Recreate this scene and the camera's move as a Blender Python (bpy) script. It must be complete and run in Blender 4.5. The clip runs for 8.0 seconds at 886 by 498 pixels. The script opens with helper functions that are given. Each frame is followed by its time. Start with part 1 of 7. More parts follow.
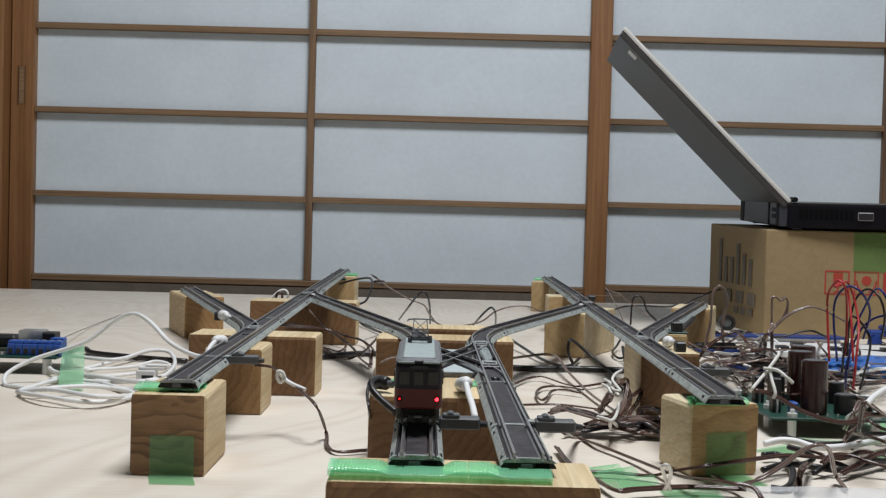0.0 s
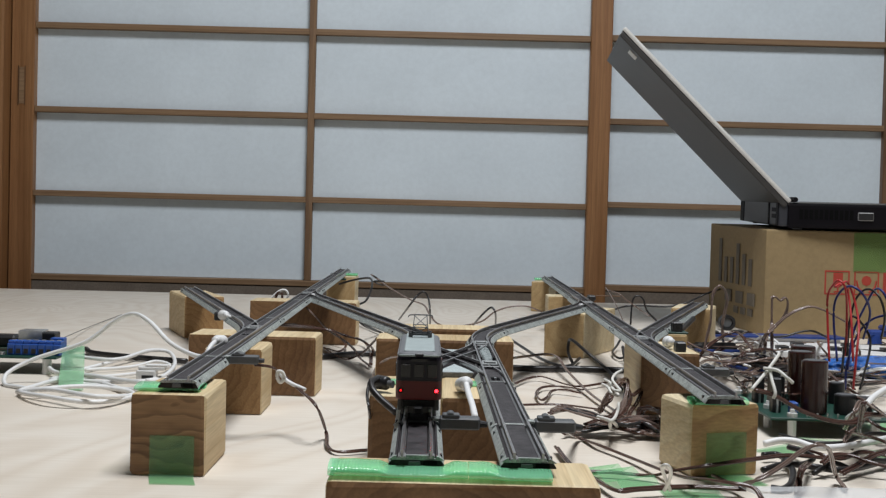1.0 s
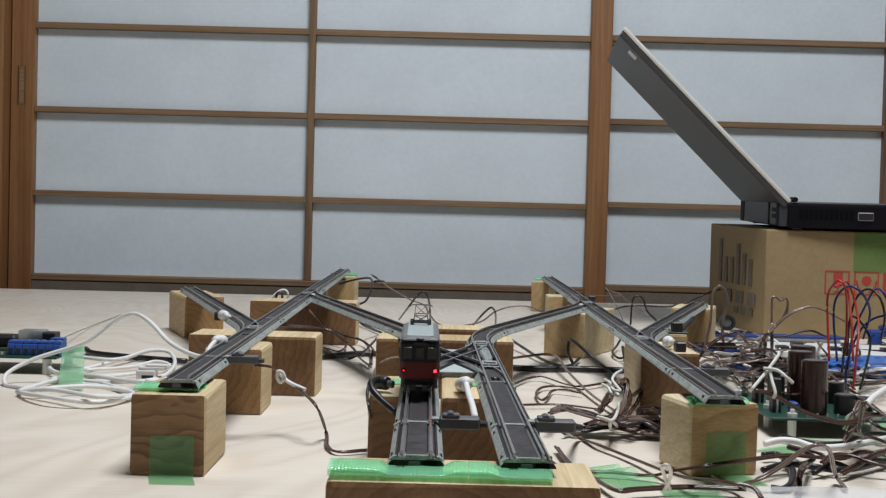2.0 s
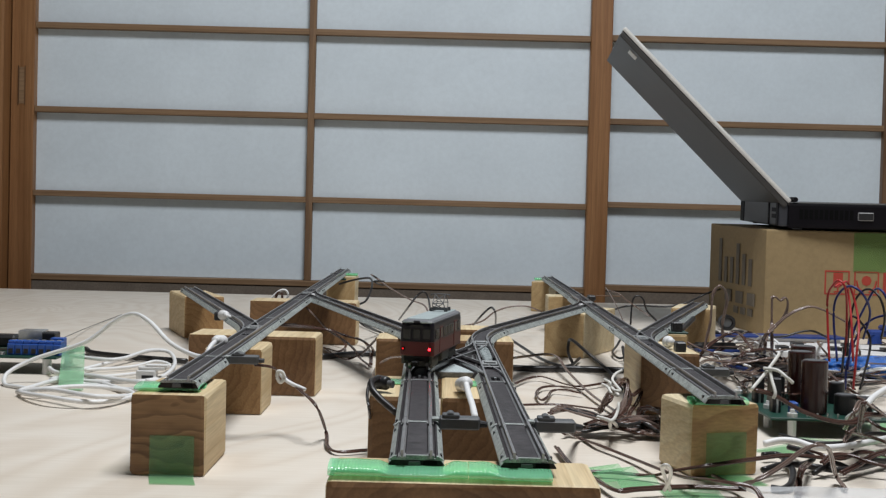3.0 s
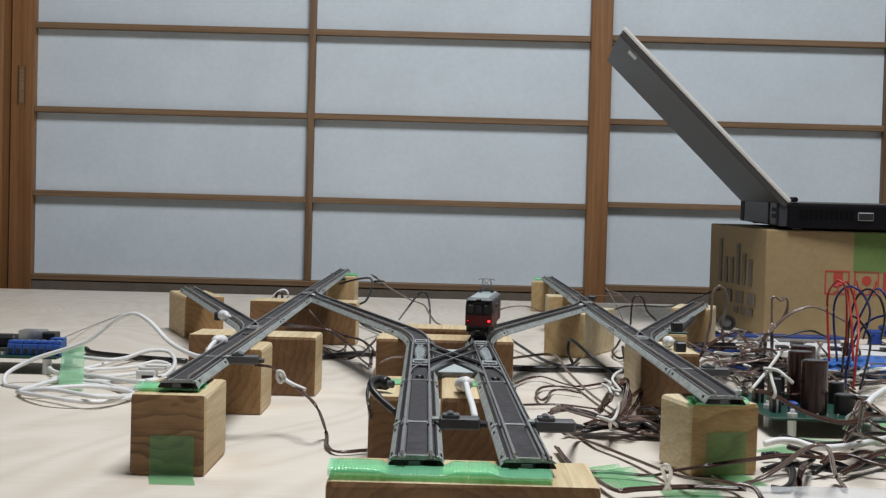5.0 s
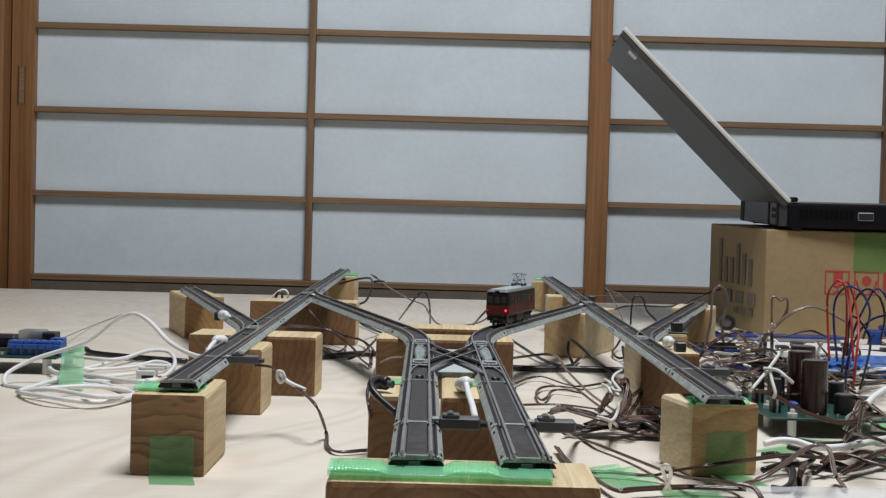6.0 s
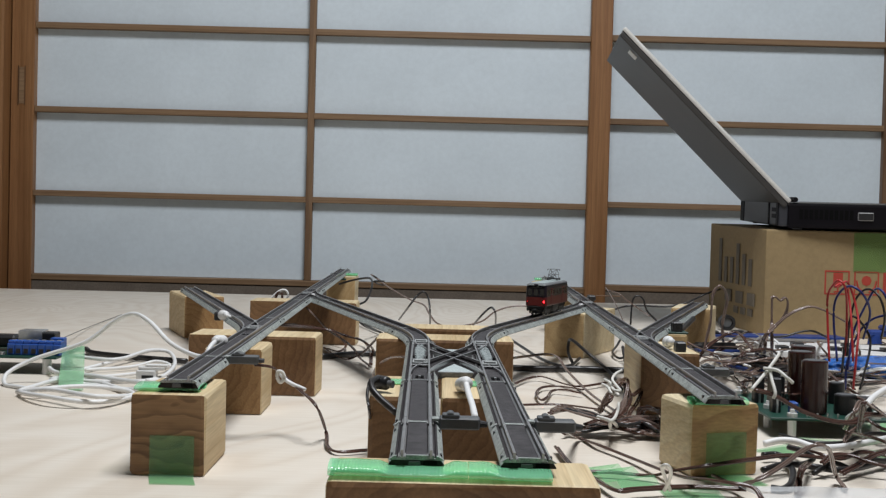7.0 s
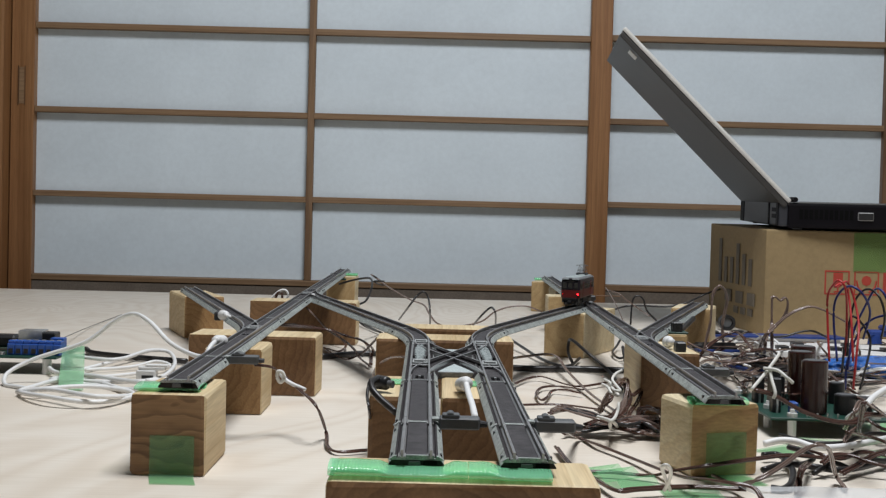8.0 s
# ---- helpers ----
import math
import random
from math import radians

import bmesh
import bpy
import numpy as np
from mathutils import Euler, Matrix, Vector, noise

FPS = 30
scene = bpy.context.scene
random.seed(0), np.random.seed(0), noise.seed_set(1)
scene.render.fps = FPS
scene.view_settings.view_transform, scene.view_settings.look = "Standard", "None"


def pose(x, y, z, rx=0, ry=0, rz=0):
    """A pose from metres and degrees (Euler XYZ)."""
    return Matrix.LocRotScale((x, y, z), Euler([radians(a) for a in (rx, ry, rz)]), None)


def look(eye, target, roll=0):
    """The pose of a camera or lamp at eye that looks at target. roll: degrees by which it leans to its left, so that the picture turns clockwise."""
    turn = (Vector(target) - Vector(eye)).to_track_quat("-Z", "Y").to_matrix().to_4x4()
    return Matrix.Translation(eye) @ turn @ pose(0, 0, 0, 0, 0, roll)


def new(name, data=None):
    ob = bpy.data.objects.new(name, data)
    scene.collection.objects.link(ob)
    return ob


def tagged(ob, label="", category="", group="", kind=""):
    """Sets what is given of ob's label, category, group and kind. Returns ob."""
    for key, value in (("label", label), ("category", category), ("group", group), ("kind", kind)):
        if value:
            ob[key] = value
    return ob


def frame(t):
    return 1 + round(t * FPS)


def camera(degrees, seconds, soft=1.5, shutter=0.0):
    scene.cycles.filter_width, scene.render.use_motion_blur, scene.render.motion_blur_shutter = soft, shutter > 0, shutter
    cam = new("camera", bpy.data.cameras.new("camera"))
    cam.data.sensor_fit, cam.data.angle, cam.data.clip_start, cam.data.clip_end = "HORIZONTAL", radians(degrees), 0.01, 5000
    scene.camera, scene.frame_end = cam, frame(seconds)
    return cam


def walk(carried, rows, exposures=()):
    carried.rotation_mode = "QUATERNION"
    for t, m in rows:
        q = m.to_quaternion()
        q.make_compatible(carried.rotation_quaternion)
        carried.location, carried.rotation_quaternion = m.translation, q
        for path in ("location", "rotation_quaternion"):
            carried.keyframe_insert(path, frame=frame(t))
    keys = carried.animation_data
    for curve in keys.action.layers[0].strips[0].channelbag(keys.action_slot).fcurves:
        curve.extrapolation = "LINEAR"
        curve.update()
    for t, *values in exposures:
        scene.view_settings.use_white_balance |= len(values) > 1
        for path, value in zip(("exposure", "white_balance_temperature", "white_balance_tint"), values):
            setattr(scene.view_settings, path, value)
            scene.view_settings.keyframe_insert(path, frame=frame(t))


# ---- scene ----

# ---------------------------------------------------------------- camera
cam = camera(40.08, 8.0, soft=1.3)
EYE = (0.0, 0.0, 0.123)
VIEW = look(EYE, (0.0, 10.0, 0.123 - 10.0 * 58 / 2150), 1.5)
walk(cam, [(0.0, VIEW), (8.0, VIEW)])

# ---------------------------------------------------------------- light
world = bpy.data.worlds.new("room_dusk")
scene.world = world
world.use_nodes = True
world.node_tree.nodes["Background"].inputs[0].default_value = (0.8, 0.9, 1.0, 1)
world.node_tree.nodes["Background"].inputs[1].default_value = 0.02


def area_lamp(name, eye, target, sx, sy, watts, colour):
    data = bpy.data.lights.new(name, "AREA")
    data.shape, data.size, data.size_y = "RECTANGLE", sx, sy
    data.energy, data.color = watts, colour
    ob = new(name, data)
    ob.matrix_world = look(eye, target)
    return ob


# the room's square fluorescent ceiling lamp
area_lamp("ceiling_lamp", (0.21, 0.64, 1.55), (0.21, 0.641, 0.0), 0.60, 0.60, 30.2, (0.925, 0.952, 0.99))
scene.view_settings.exposure = 0.0

# ---------------------------------------------------------------- materials
MATS = {}


def nodes_of(name):
    m = bpy.data.materials.new(name)
    m.use_nodes = True
    t = m.node_tree
    return m, t, t.nodes["Principled BSDF"]


def mapped(t, scale, random_shift=False, shift=(7.3, 5.1, 6.7)):
    """Object coordinates, scaled per axis; shifted from object to object if wanted."""
    c = t.nodes.new("ShaderNodeTexCoord")
    mp = t.nodes.new("ShaderNodeMapping")
    mp.inputs["Scale"].default_value = scale
    t.links.new(c.outputs["Object"], mp.inputs["Vector"])
    if random_shift:
        info = t.nodes.new("ShaderNodeObjectInfo")
        mul = t.nodes.new("ShaderNodeVectorMath")
        mul.operation = "MULTIPLY"
        mul.inputs[1].default_value = shift
        t.links.new(info.outputs["Random"], mul.inputs[0])
        add = t.nodes.new("ShaderNodeVectorMath")
        add.operation = "ADD"
        t.links.new(mp.outputs[0], add.inputs[0])
        t.links.new(mul.outputs[0], add.inputs[1])
        return add.outputs[0]
    return mp.outputs[0]


def noise_tex(t, vec, scale, detail=4, rough=0.55, distort=0.0):
    n = t.nodes.new("ShaderNodeTexNoise")
    n.inputs["Scale"].default_value = scale
    n.inputs["Detail"].default_value = detail
    n.inputs["Roughness"].default_value = rough
    n.inputs["Distortion"].default_value = distort
    t.links.new(vec, n.inputs["Vector"])
    return n.outputs["Fac"]


def ramp(t, fac, stops):
    r = t.nodes.new("ShaderNodeValToRGB")
    r.color_ramp.elements[0].position, r.color_ramp.elements[0].color = stops[0][0], (*stops[0][1], 1)
    r.color_ramp.elements[1].position, r.color_ramp.elements[1].color = stops[-1][0], (*stops[-1][1], 1)
    for p, c in stops[1:-1]:
        e = r.color_ramp.elements.new(p)
        e.color = (*c, 1)
    t.links.new(fac, r.inputs[0])
    return r.outputs[0]


def mix(t, a, b, fac, mode="MIX"):
    m = t.nodes.new("ShaderNodeMix")
    m.data_type, m.blend_type = "RGBA", mode
    for socket, v in ((m.inputs[6], a), (m.inputs[7], b), (m.inputs[0], fac)):
        if isinstance(v, (int, float)):
            socket.default_value = v
        elif isinstance(v, tuple):
            socket.default_value = (*v, 1)
        else:
            t.links.new(v, socket)
    return m.outputs[2]


def bump(t, p, height, strength, distance):
    b = t.nodes.new("ShaderNodeBump")
    b.inputs["Strength"].default_value = strength
    b.inputs["Distance"].default_value = distance
    t.links.new(height, b.inputs["Height"])
    t.links.new(b.outputs[0], p.inputs["Normal"])


def plain(name, colour, rough=0.5, metal=0.0, vary=0.15, size=0.01, relief=0.0003, grain=0.25, gloss=0.5):
    """A worn surface: base colour varied at two scales, fine relief."""
    m, t, p = nodes_of(name)
    vec = mapped(t, (1, 1, 1), True)
    big = noise_tex(t, vec, 1 / size, 3)
    fine = noise_tex(t, vec, 12 / size, 2)
    dark = tuple(c * (1 - vary) for c in colour)
    light = tuple(min(1, c * (1 + vary)) for c in colour)
    c = ramp(t, big, [(0.3, dark), (0.7, light)])
    c = mix(t, c, ramp(t, fine, [(0.3, (1 - grain,) * 3), (0.7, (1.0,) * 3)]), 1.0, "MULTIPLY")
    t.links.new(c, p.inputs["Base Color"])
    p.inputs["Roughness"].default_value = rough
    p.inputs["Metallic"].default_value = metal
    p.inputs["Specular IOR Level"].default_value = gloss
    if relief:
        bump(t, p, fine, 0.5, relief)
    MATS[name] = m
    return m


def wood(name, light, mid, dark, axis="Y", ring=0.006, rough=0.55, stretch=0.06, wander=4.5):
    """Sawn softwood: growth rings round the log's axis, so that ends show arcs and sides show grain."""
    m, t, p = nodes_of(name)
    k = {"X": (stretch, 1, 1), "Y": (1, stretch, 1), "Z": (1, 1, stretch)}[axis]
    pith = {"X": (7, 0.05, -0.06), "Y": (0.05, 7, -0.06), "Z": (0.05, -0.06, 7)}[axis]
    vec = mapped(t, k, True, pith)
    warp = noise_tex(t, vec, 18, 3)
    w = t.nodes.new("ShaderNodeTexWave")
    w.wave_type, w.rings_direction = "RINGS", axis
    w.wave_profile = "SAW"
    w.inputs["Scale"].default_value = 0.32 / ring
    w.inputs["Distortion"].default_value = wander
    w.inputs["Detail"].default_value = 2.0
    w.inputs["Detail Scale"].default_value = 1.6
    t.links.new(vec, w.inputs["Vector"])
    c = ramp(t, w.outputs["Fac"], [(0.0, light), (0.55, mid), (0.9, dark), (1.0, mid)])
    c = mix(t, c, ramp(t, warp, [(0.32, dark), (0.45, mid), (0.7, light)]), 0.5)
    fib = noise_tex(t, mapped(t, tuple(900 * a if a == 1 else 30 for a in k)), 1.0, 2)
    c = mix(t, c, ramp(t, fib, [(0.25, (0.72, 0.7, 0.66)), (0.75, (1, 1, 1))]), 1.0, "MULTIPLY")
    stain = noise_tex(t, vec, 45, 2)
    c = mix(t, c, ramp(t, stain, [(0.35, (0.8, 0.76, 0.7)), (0.6, (1, 1, 1))]), 1.0, "MULTIPLY")
    t.links.new(c, p.inputs["Base Color"])
    p.inputs["Roughness"].default_value = rough
    bump(t, p, fib, 0.35, 0.0002)
    MATS[name] = m
    return m


# Except the red, these end tones also hold the front faces' shade.
wood("end_grain_shaded", (0.30, 0.168, 0.074), (0.25, 0.132, 0.056), (0.155, 0.076, 0.031), "Y", 0.0048)
wood("end_grain_warm_shaded", (0.50, 0.31, 0.14), (0.42, 0.245, 0.102), (0.29, 0.15, 0.058), "Y", 0.0055)
wood("end_grain_pale_shaded", (0.58, 0.42, 0.22), (0.53, 0.37, 0.185), (0.43, 0.28, 0.125), "Y", 0.0085)
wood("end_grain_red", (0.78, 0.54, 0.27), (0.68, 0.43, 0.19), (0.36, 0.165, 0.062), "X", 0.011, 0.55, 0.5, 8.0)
wood("end_grain_bold_shaded", (0.41, 0.25, 0.125), (0.30, 0.166, 0.076), (0.075, 0.032, 0.013), "X", 0.0065, 0.55, 0.55, 9.0)
wood("lumber", (0.83, 0.70, 0.45), (0.77, 0.61, 0.37), (0.63, 0.46, 0.24), "Y")
wood("lumber_pale", (0.87, 0.77, 0.55), (0.82, 0.70, 0.46), (0.70, 0.55, 0.32), "Y")
wood("cedar_upright", (0.37, 0.19, 0.08), (0.33, 0.16, 0.064), (0.26, 0.115, 0.044), "Z", 0.009, 0.5)
wood("cedar_dark", (0.22, 0.115, 0.05), (0.18, 0.09, 0.04), (0.12, 0.06, 0.026), "Z", 0.009, 0.5)
wood("cedar_bar", (0.34, 0.22, 0.125), (0.29, 0.18, 0.10), (0.20, 0.115, 0.06), "X", 0.007, 0.55)
wood("cedar_muntin", (0.30, 0.185, 0.105), (0.25, 0.15, 0.082), (0.18, 0.10, 0.055), "Z", 0.007, 0.55)


def plywood():
    """Rotary-cut veneer: wandering contour lines, long fibres, faint stains."""
    m, t, p = nodes_of("plywood")
    field = noise_tex(t, mapped(t, (1.0, 0.50, 1.0)), 3.4, 3, 0.46, 0.9)
    many = t.nodes.new("ShaderNodeMath")
    many.operation = "MULTIPLY"
    many.inputs[1].default_value = 130.0
    t.links.new(field, many.inputs[0])
    wave = t.nodes.new("ShaderNodeMath")
    wave.operation = "SINE"
    t.links.new(many.outputs[0], wave.inputs[0])
    half = t.nodes.new("ShaderNodeMapRange")
    half.inputs["From Min"].default_value = -1.0
    t.links.new(wave.outputs[0], half.inputs["Value"])
    c = ramp(t, half.outputs[0], [(0.0, (0.722, 0.647, 0.556)), (0.22, (0.750, 0.680, 0.592)), (0.6, (0.770, 0.705, 0.620)), (1.0, (0.788, 0.728, 0.646))])
    warp = noise_tex(t, mapped(t, (0.3, 1.0, 1.0)), 7.0, 4, 0.6, 0.5)
    c = mix(t, c, ramp(t, warp, [(0.3, (0.90, 0.885, 0.86)), (0.7, (1, 1, 1))]), 1.0, "MULTIPLY")
    fib = noise_tex(t, mapped(t, (26, 420, 420)), 1.0, 3)
    c = mix(t, c, ramp(t, fib, [(0.3, (0.93, 0.92, 0.90)), (0.65, (1, 1, 1))]), 1.0, "MULTIPLY")
    t.links.new(c, p.inputs["Base Color"])
    p.inputs["Roughness"].default_value = 0.5
    bump(t, p, fib, 0.25, 0.0002)
    MATS["plywood"] = m


plywood()
plain("shoji_paper", (0.715, 0.80, 0.86), 0.9, 0, 0.035, 0.09, 0.0002, 0.05)
# wood darkened to grey-brown to hold the shade below the bottom rail
plain("sill_wood", (0.20, 0.160, 0.125), 0.7, 0, 0.12, 0.03, 0.0003, 0.3)
plain("plaster", (0.30, 0.30, 0.30), 0.9, 0, 0.06, 0.2, 0.0006, 0.1)
plain("tatami", (0.30, 0.30, 0.22), 0.8, 0, 0.1, 0.05, 0.0006, 0.3)
plain("ceiling_board", (0.26, 0.24, 0.21), 0.7, 0, 0.08, 0.2, 0.0003, 0.1)
plain("track_side", (0.47, 0.51, 0.49), 0.75, 0, 0.3, 0.0035, 0.0006, 0.6)
plain("track_bed", (0.034, 0.029, 0.031), 0.75, 0, 0.5, 0.004, 0.0005, 0.45, 0.3)
plain("track_plate", (0.062, 0.056, 0.060), 0.5, 0, 0.5, 0.004, 0.0005, 0.5, 0.25)
plain("rail_steel", (0.42, 0.41, 0.41), 0.32, 0.85, 0.15, 0.006, 0.0, 0.15)
plain("ballast_plate", (0.60, 0.68, 0.68), 0.85, 0, 0.1, 0.003, 0.0010, 0.45)
plain("ballast_infill", (0.40, 0.45, 0.45), 0.9, 0, 0.35, 0.002, 0.0012, 0.6)
plain("ballast_edge", (0.30, 0.31, 0.31), 0.9, 0, 0.3, 0.002, 0.001, 0.5)
plain("grey_metal", (0.36, 0.36, 0.36), 0.5, 0.6, 0.2, 0.003, 0.0, 0.3)
plain("throw_bar", (0.44, 0.46, 0.46), 0.6, 0.0, 0.25, 0.002, 0.0, 0.4)
plain("zinc", (0.62, 0.64, 0.65), 0.3, 0.8, 0.1, 0.004, 0.0, 0.2)
plain("grey_plastic", (0.10, 0.105, 0.11), 0.5, 0, 0.1, 0.005, 0.0001, 0.15)
plain("black_plastic", (0.018, 0.018, 0.02), 0.4, 0, 0.15, 0.008, 0.0001, 0.15)
plain("white_plastic", (0.78, 0.78, 0.77), 0.4, 0, 0.05, 0.01, 0.0, 0.05)
plain("white_cable", (0.80, 0.80, 0.79), 0.45, 0, 0.05, 0.01, 0.0, 0.05)
plain("brown_wire", (0.085, 0.044, 0.034), 0.2, 0, 0.15, 0.01, 0.0, 0.1)
plain("grey_wire", (0.20, 0.142, 0.118), 0.2, 0, 0.15, 0.01, 0.0, 0.1)
plain("black_wire", (0.02, 0.018, 0.018), 0.35, 0, 0.15, 0.01, 0.0, 0.1)
plain("red_wire", (0.45, 0.03, 0.03), 0.4, 0, 0.1, 0.01, 0.0, 0.1)
plain("blue_wire", (0.02, 0.03, 0.16), 0.4, 0, 0.1, 0.01, 0.0, 0.1)
plain("train_red", (0.115, 0.009, 0.009), 0.38, 0, 0.1, 0.006, 0.0, 0.1)
plain("train_navy", (0.008, 0.0055, 0.012), 0.32, 0, 0.1, 0.006, 0.0, 0.1)
plain("train_roof", (0.36, 0.42, 0.42), 0.5, 0, 0.06, 0.006, 0.0001, 0.1)
plain("train_roof_edge", (0.16, 0.165, 0.175), 0.5, 0, 0.06, 0.006, 0.0001, 0.1)
plain("train_under", (0.010, 0.010, 0.010), 0.6, 0, 0.1, 0.006, 0.0001, 0.1, 0.2)
plain("bogie_grey", (0.09, 0.09, 0.085), 0.6, 0, 0.1, 0.006, 0.0001, 0.2)
plain("window_dark", (0.034, 0.033, 0.031), 0.2, 0, 0.1, 0.006, 0.0, 0.05)
plain("cardboard", (0.335, 0.24, 0.118), 0.75, 0, 0.05, 0.06, 0.0003, 0.12)
plain("box_print", (0.155, 0.130, 0.098), 0.75, 0, 0.1, 0.02, 0.0, 0.1)
plain("red_print", (0.42, 0.05, 0.03), 0.7, 0, 0.1, 0.02, 0.0, 0.1)
plain("laptop_black", (0.006, 0.005, 0.007), 0.6, 0, 0.1, 0.02, 0.0001, 0.1, 0.12)
plain("recess_black", (0.006, 0.006, 0.006), 0.9, 0, 0.1, 0.02, 0.0, 0.1, 0.05)
plain("laptop_grey", (0.048, 0.045, 0.042), 0.45, 0, 0.06, 0.05, 0.0001, 0.1)
plain("laptop_silver", (0.66, 0.645, 0.61), 0.35, 0.0, 0.05, 0.03, 0.0, 0.1)
plain("battery_grey", (0.036, 0.038, 0.046), 0.45, 0, 0.06, 0.02, 0.0, 0.1)
plain("circuit_board", (0.010, 0.055, 0.038), 0.4, 0, 0.2, 0.008, 0.0001, 0.2)
plain("circuit_blue", (0.016, 0.05, 0.24), 0.4, 0, 0.2, 0.012, 0.0001, 0.2)
plain("blue_film", (0.035, 0.14, 0.46), 0.08, 0, 0.5, 0.010, 0.0020, 0.1)
plain("blue_plastic", (0.028, 0.10, 0.40), 0.35, 0, 0.1, 0.01, 0.0, 0.1)
plain("capacitor_brown", (0.036, 0.012, 0.010), 0.2, 0, 0.1, 0.02, 0.0, 0.1)
plain("tie_white", (0.72, 0.71, 0.66), 0.6, 0, 0.08, 0.006, 0.0, 0.1)


def glow(name, colour, strength):
    m, t, p = nodes_of(name)
    p.inputs["Base Color"].default_value = (*colour, 1)
    p.inputs["Emission Color"].default_value = (*colour, 1)
    p.inputs["Emission Strength"].default_value = strength
    MATS[name] = m


glow("tail_red", (1.0, 0.012, 0.020), 12.0)
glow("tail_red_dim", (0.9, 0.008, 0.012), 1.3)


def film_tape(name, colour, amount, tint):
    """Thin tinted tape: part of the light passes, the rest scatters."""
    m, t, p = nodes_of(name)
    vec = mapped(t, (1, 1, 1))
    n = noise_tex(t, vec, 160, 3)
    c = ramp(t, n, [(0.3, tuple(v * 0.85 for v in colour)), (0.7, colour)])
    t.links.new(c, p.inputs["Base Color"])
    p.inputs["Roughness"].default_value = 0.10
    tr = t.nodes.new("ShaderNodeBsdfTransparent")
    tr.inputs[0].default_value = (*tint, 1)
    mx = t.nodes.new("ShaderNodeMixShader")
    mx.inputs[0].default_value = amount
    t.links.new(tr.outputs[0], mx.inputs[1])
    t.links.new(p.outputs[0], mx.inputs[2])
    t.links.new(mx.outputs[0], t.nodes["Material Output"].inputs["Surface"])
    w = t.nodes.new("ShaderNodeTexWave")
    w.bands_direction = "X"
    w.inputs["Scale"].default_value = 270
    t.links.new(vec, w.inputs["Vector"])
    bump(t, p, w.outputs["Fac"], 0.4, 0.0003)
    MATS[name] = m


film_tape("green_tape", (0.33, 0.90, 0.52), 0.50, (0.70, 0.98, 0.77))
film_tape("dull_tape", (0.36, 0.52, 0.27), 0.16, (0.80, 0.93, 0.74))
film_tape("green_film", (0.34, 0.72, 0.44), 0.26, (0.78, 0.95, 0.81))
film_tape("green_pale", (0.52, 0.86, 0.60), 0.48, (0.80, 0.96, 0.83))


# ---------------------------------------------------------------- mesh helpers
def thing(name, at, label, category, group="", kind=""):
    ob = new(name)
    ob.empty_display_size = 0.01
    ob.location = at
    return tagged(ob, label, category, group, kind)


def root_of(ob):
    while ob.parent:
        ob = ob.parent
    return ob


def mesh_from(name, bm, material, smooth=False):
    me = bpy.data.meshes.new(name)
    bmesh.ops.recalc_face_normals(bm, faces=bm.faces)
    bm.to_mesh(me)
    bm.free()
    for m in material if isinstance(material, (list, tuple)) else [material]:
        me.materials.append(MATS[m])
    if smooth:
        for poly in me.polygons:
            poly.use_smooth = True
    return me


def part(name, bm, material, parent, label="", smooth=False):
    """One mesh under a thing or a part; bm is in the world's coordinates while the thing is unturned."""
    base = root_of(parent).location
    bmesh.ops.translate(bm, verts=bm.verts, vec=-Vector(base))
    ob = new(name, mesh_from(name, bm, material, smooth))
    ob.parent = parent
    return tagged(ob, label)


def solid(name, bm, material, at, label, category, group="", kind="", smooth=False):
    """A thing of one mesh, with its origin at the given place."""
    bmesh.ops.translate(bm, verts=bm.verts, vec=-Vector(at))
    ob = new(name, mesh_from(name, bm, material, smooth))
    ob.location = at
    return tagged(ob, label, category, group, kind)


def box(x0, x1, y0, y1, z0, z1, bevel=0.0, segments=1, turn=0.0, about=None):
    bm = bmesh.new()
    bmesh.ops.create_cube(bm, size=1.0)
    for v in bm.verts:
        v.co = Vector(((x0 + x1) / 2 + v.co.x * (x1 - x0), (y0 + y1) / 2 + v.co.y * (y1 - y0), (z0 + z1) / 2 + v.co.z * (z1 - z0)))
    if bevel:
        bmesh.ops.bevel(bm, geom=list(bm.edges), offset=bevel, segments=segments, profile=0.6, affect="EDGES")
    if turn:
        c = about or ((x0 + x1) / 2, (y0 + y1) / 2, 0)
        bmesh.ops.rotate(bm, verts=bm.verts, cent=c, matrix=Matrix.Rotation(radians(turn), 3, "Z"))
    return bm


def join(*bms):
    """Joins bmeshes into the first."""
    first = bms[0]
    for other in bms[1:]:
        me = bpy.data.meshes.new("tmp")
        other.to_mesh(me)
        other.free()
        first.from_mesh(me)
        bpy.data.meshes.remove(me)
    return first


def cyl(p, q, r, sides=16, r2=None, bevel=0.0):
    """A cylinder or cone from p to q."""
    p, q = Vector(p), Vector(q)
    bm = bmesh.new()
    bmesh.ops.create_cone(bm, cap_ends=True, segments=sides, radius1=r, radius2=r if r2 is None else r2, depth=(q - p).length)
    if bevel:
        rim = [e for e in bm.edges if abs(e.verts[0].co.z - e.verts[1].co.z) < 1e-7]
        bmesh.ops.bevel(bm, geom=rim, offset=bevel, segments=2, profile=0.5, affect="EDGES")
    m = Matrix.Translation((p + q) / 2) @ (q - p).to_track_quat("Z", "Y").to_matrix().to_4x4()
    bmesh.ops.transform(bm, matrix=m, verts=bm.verts)
    return bm


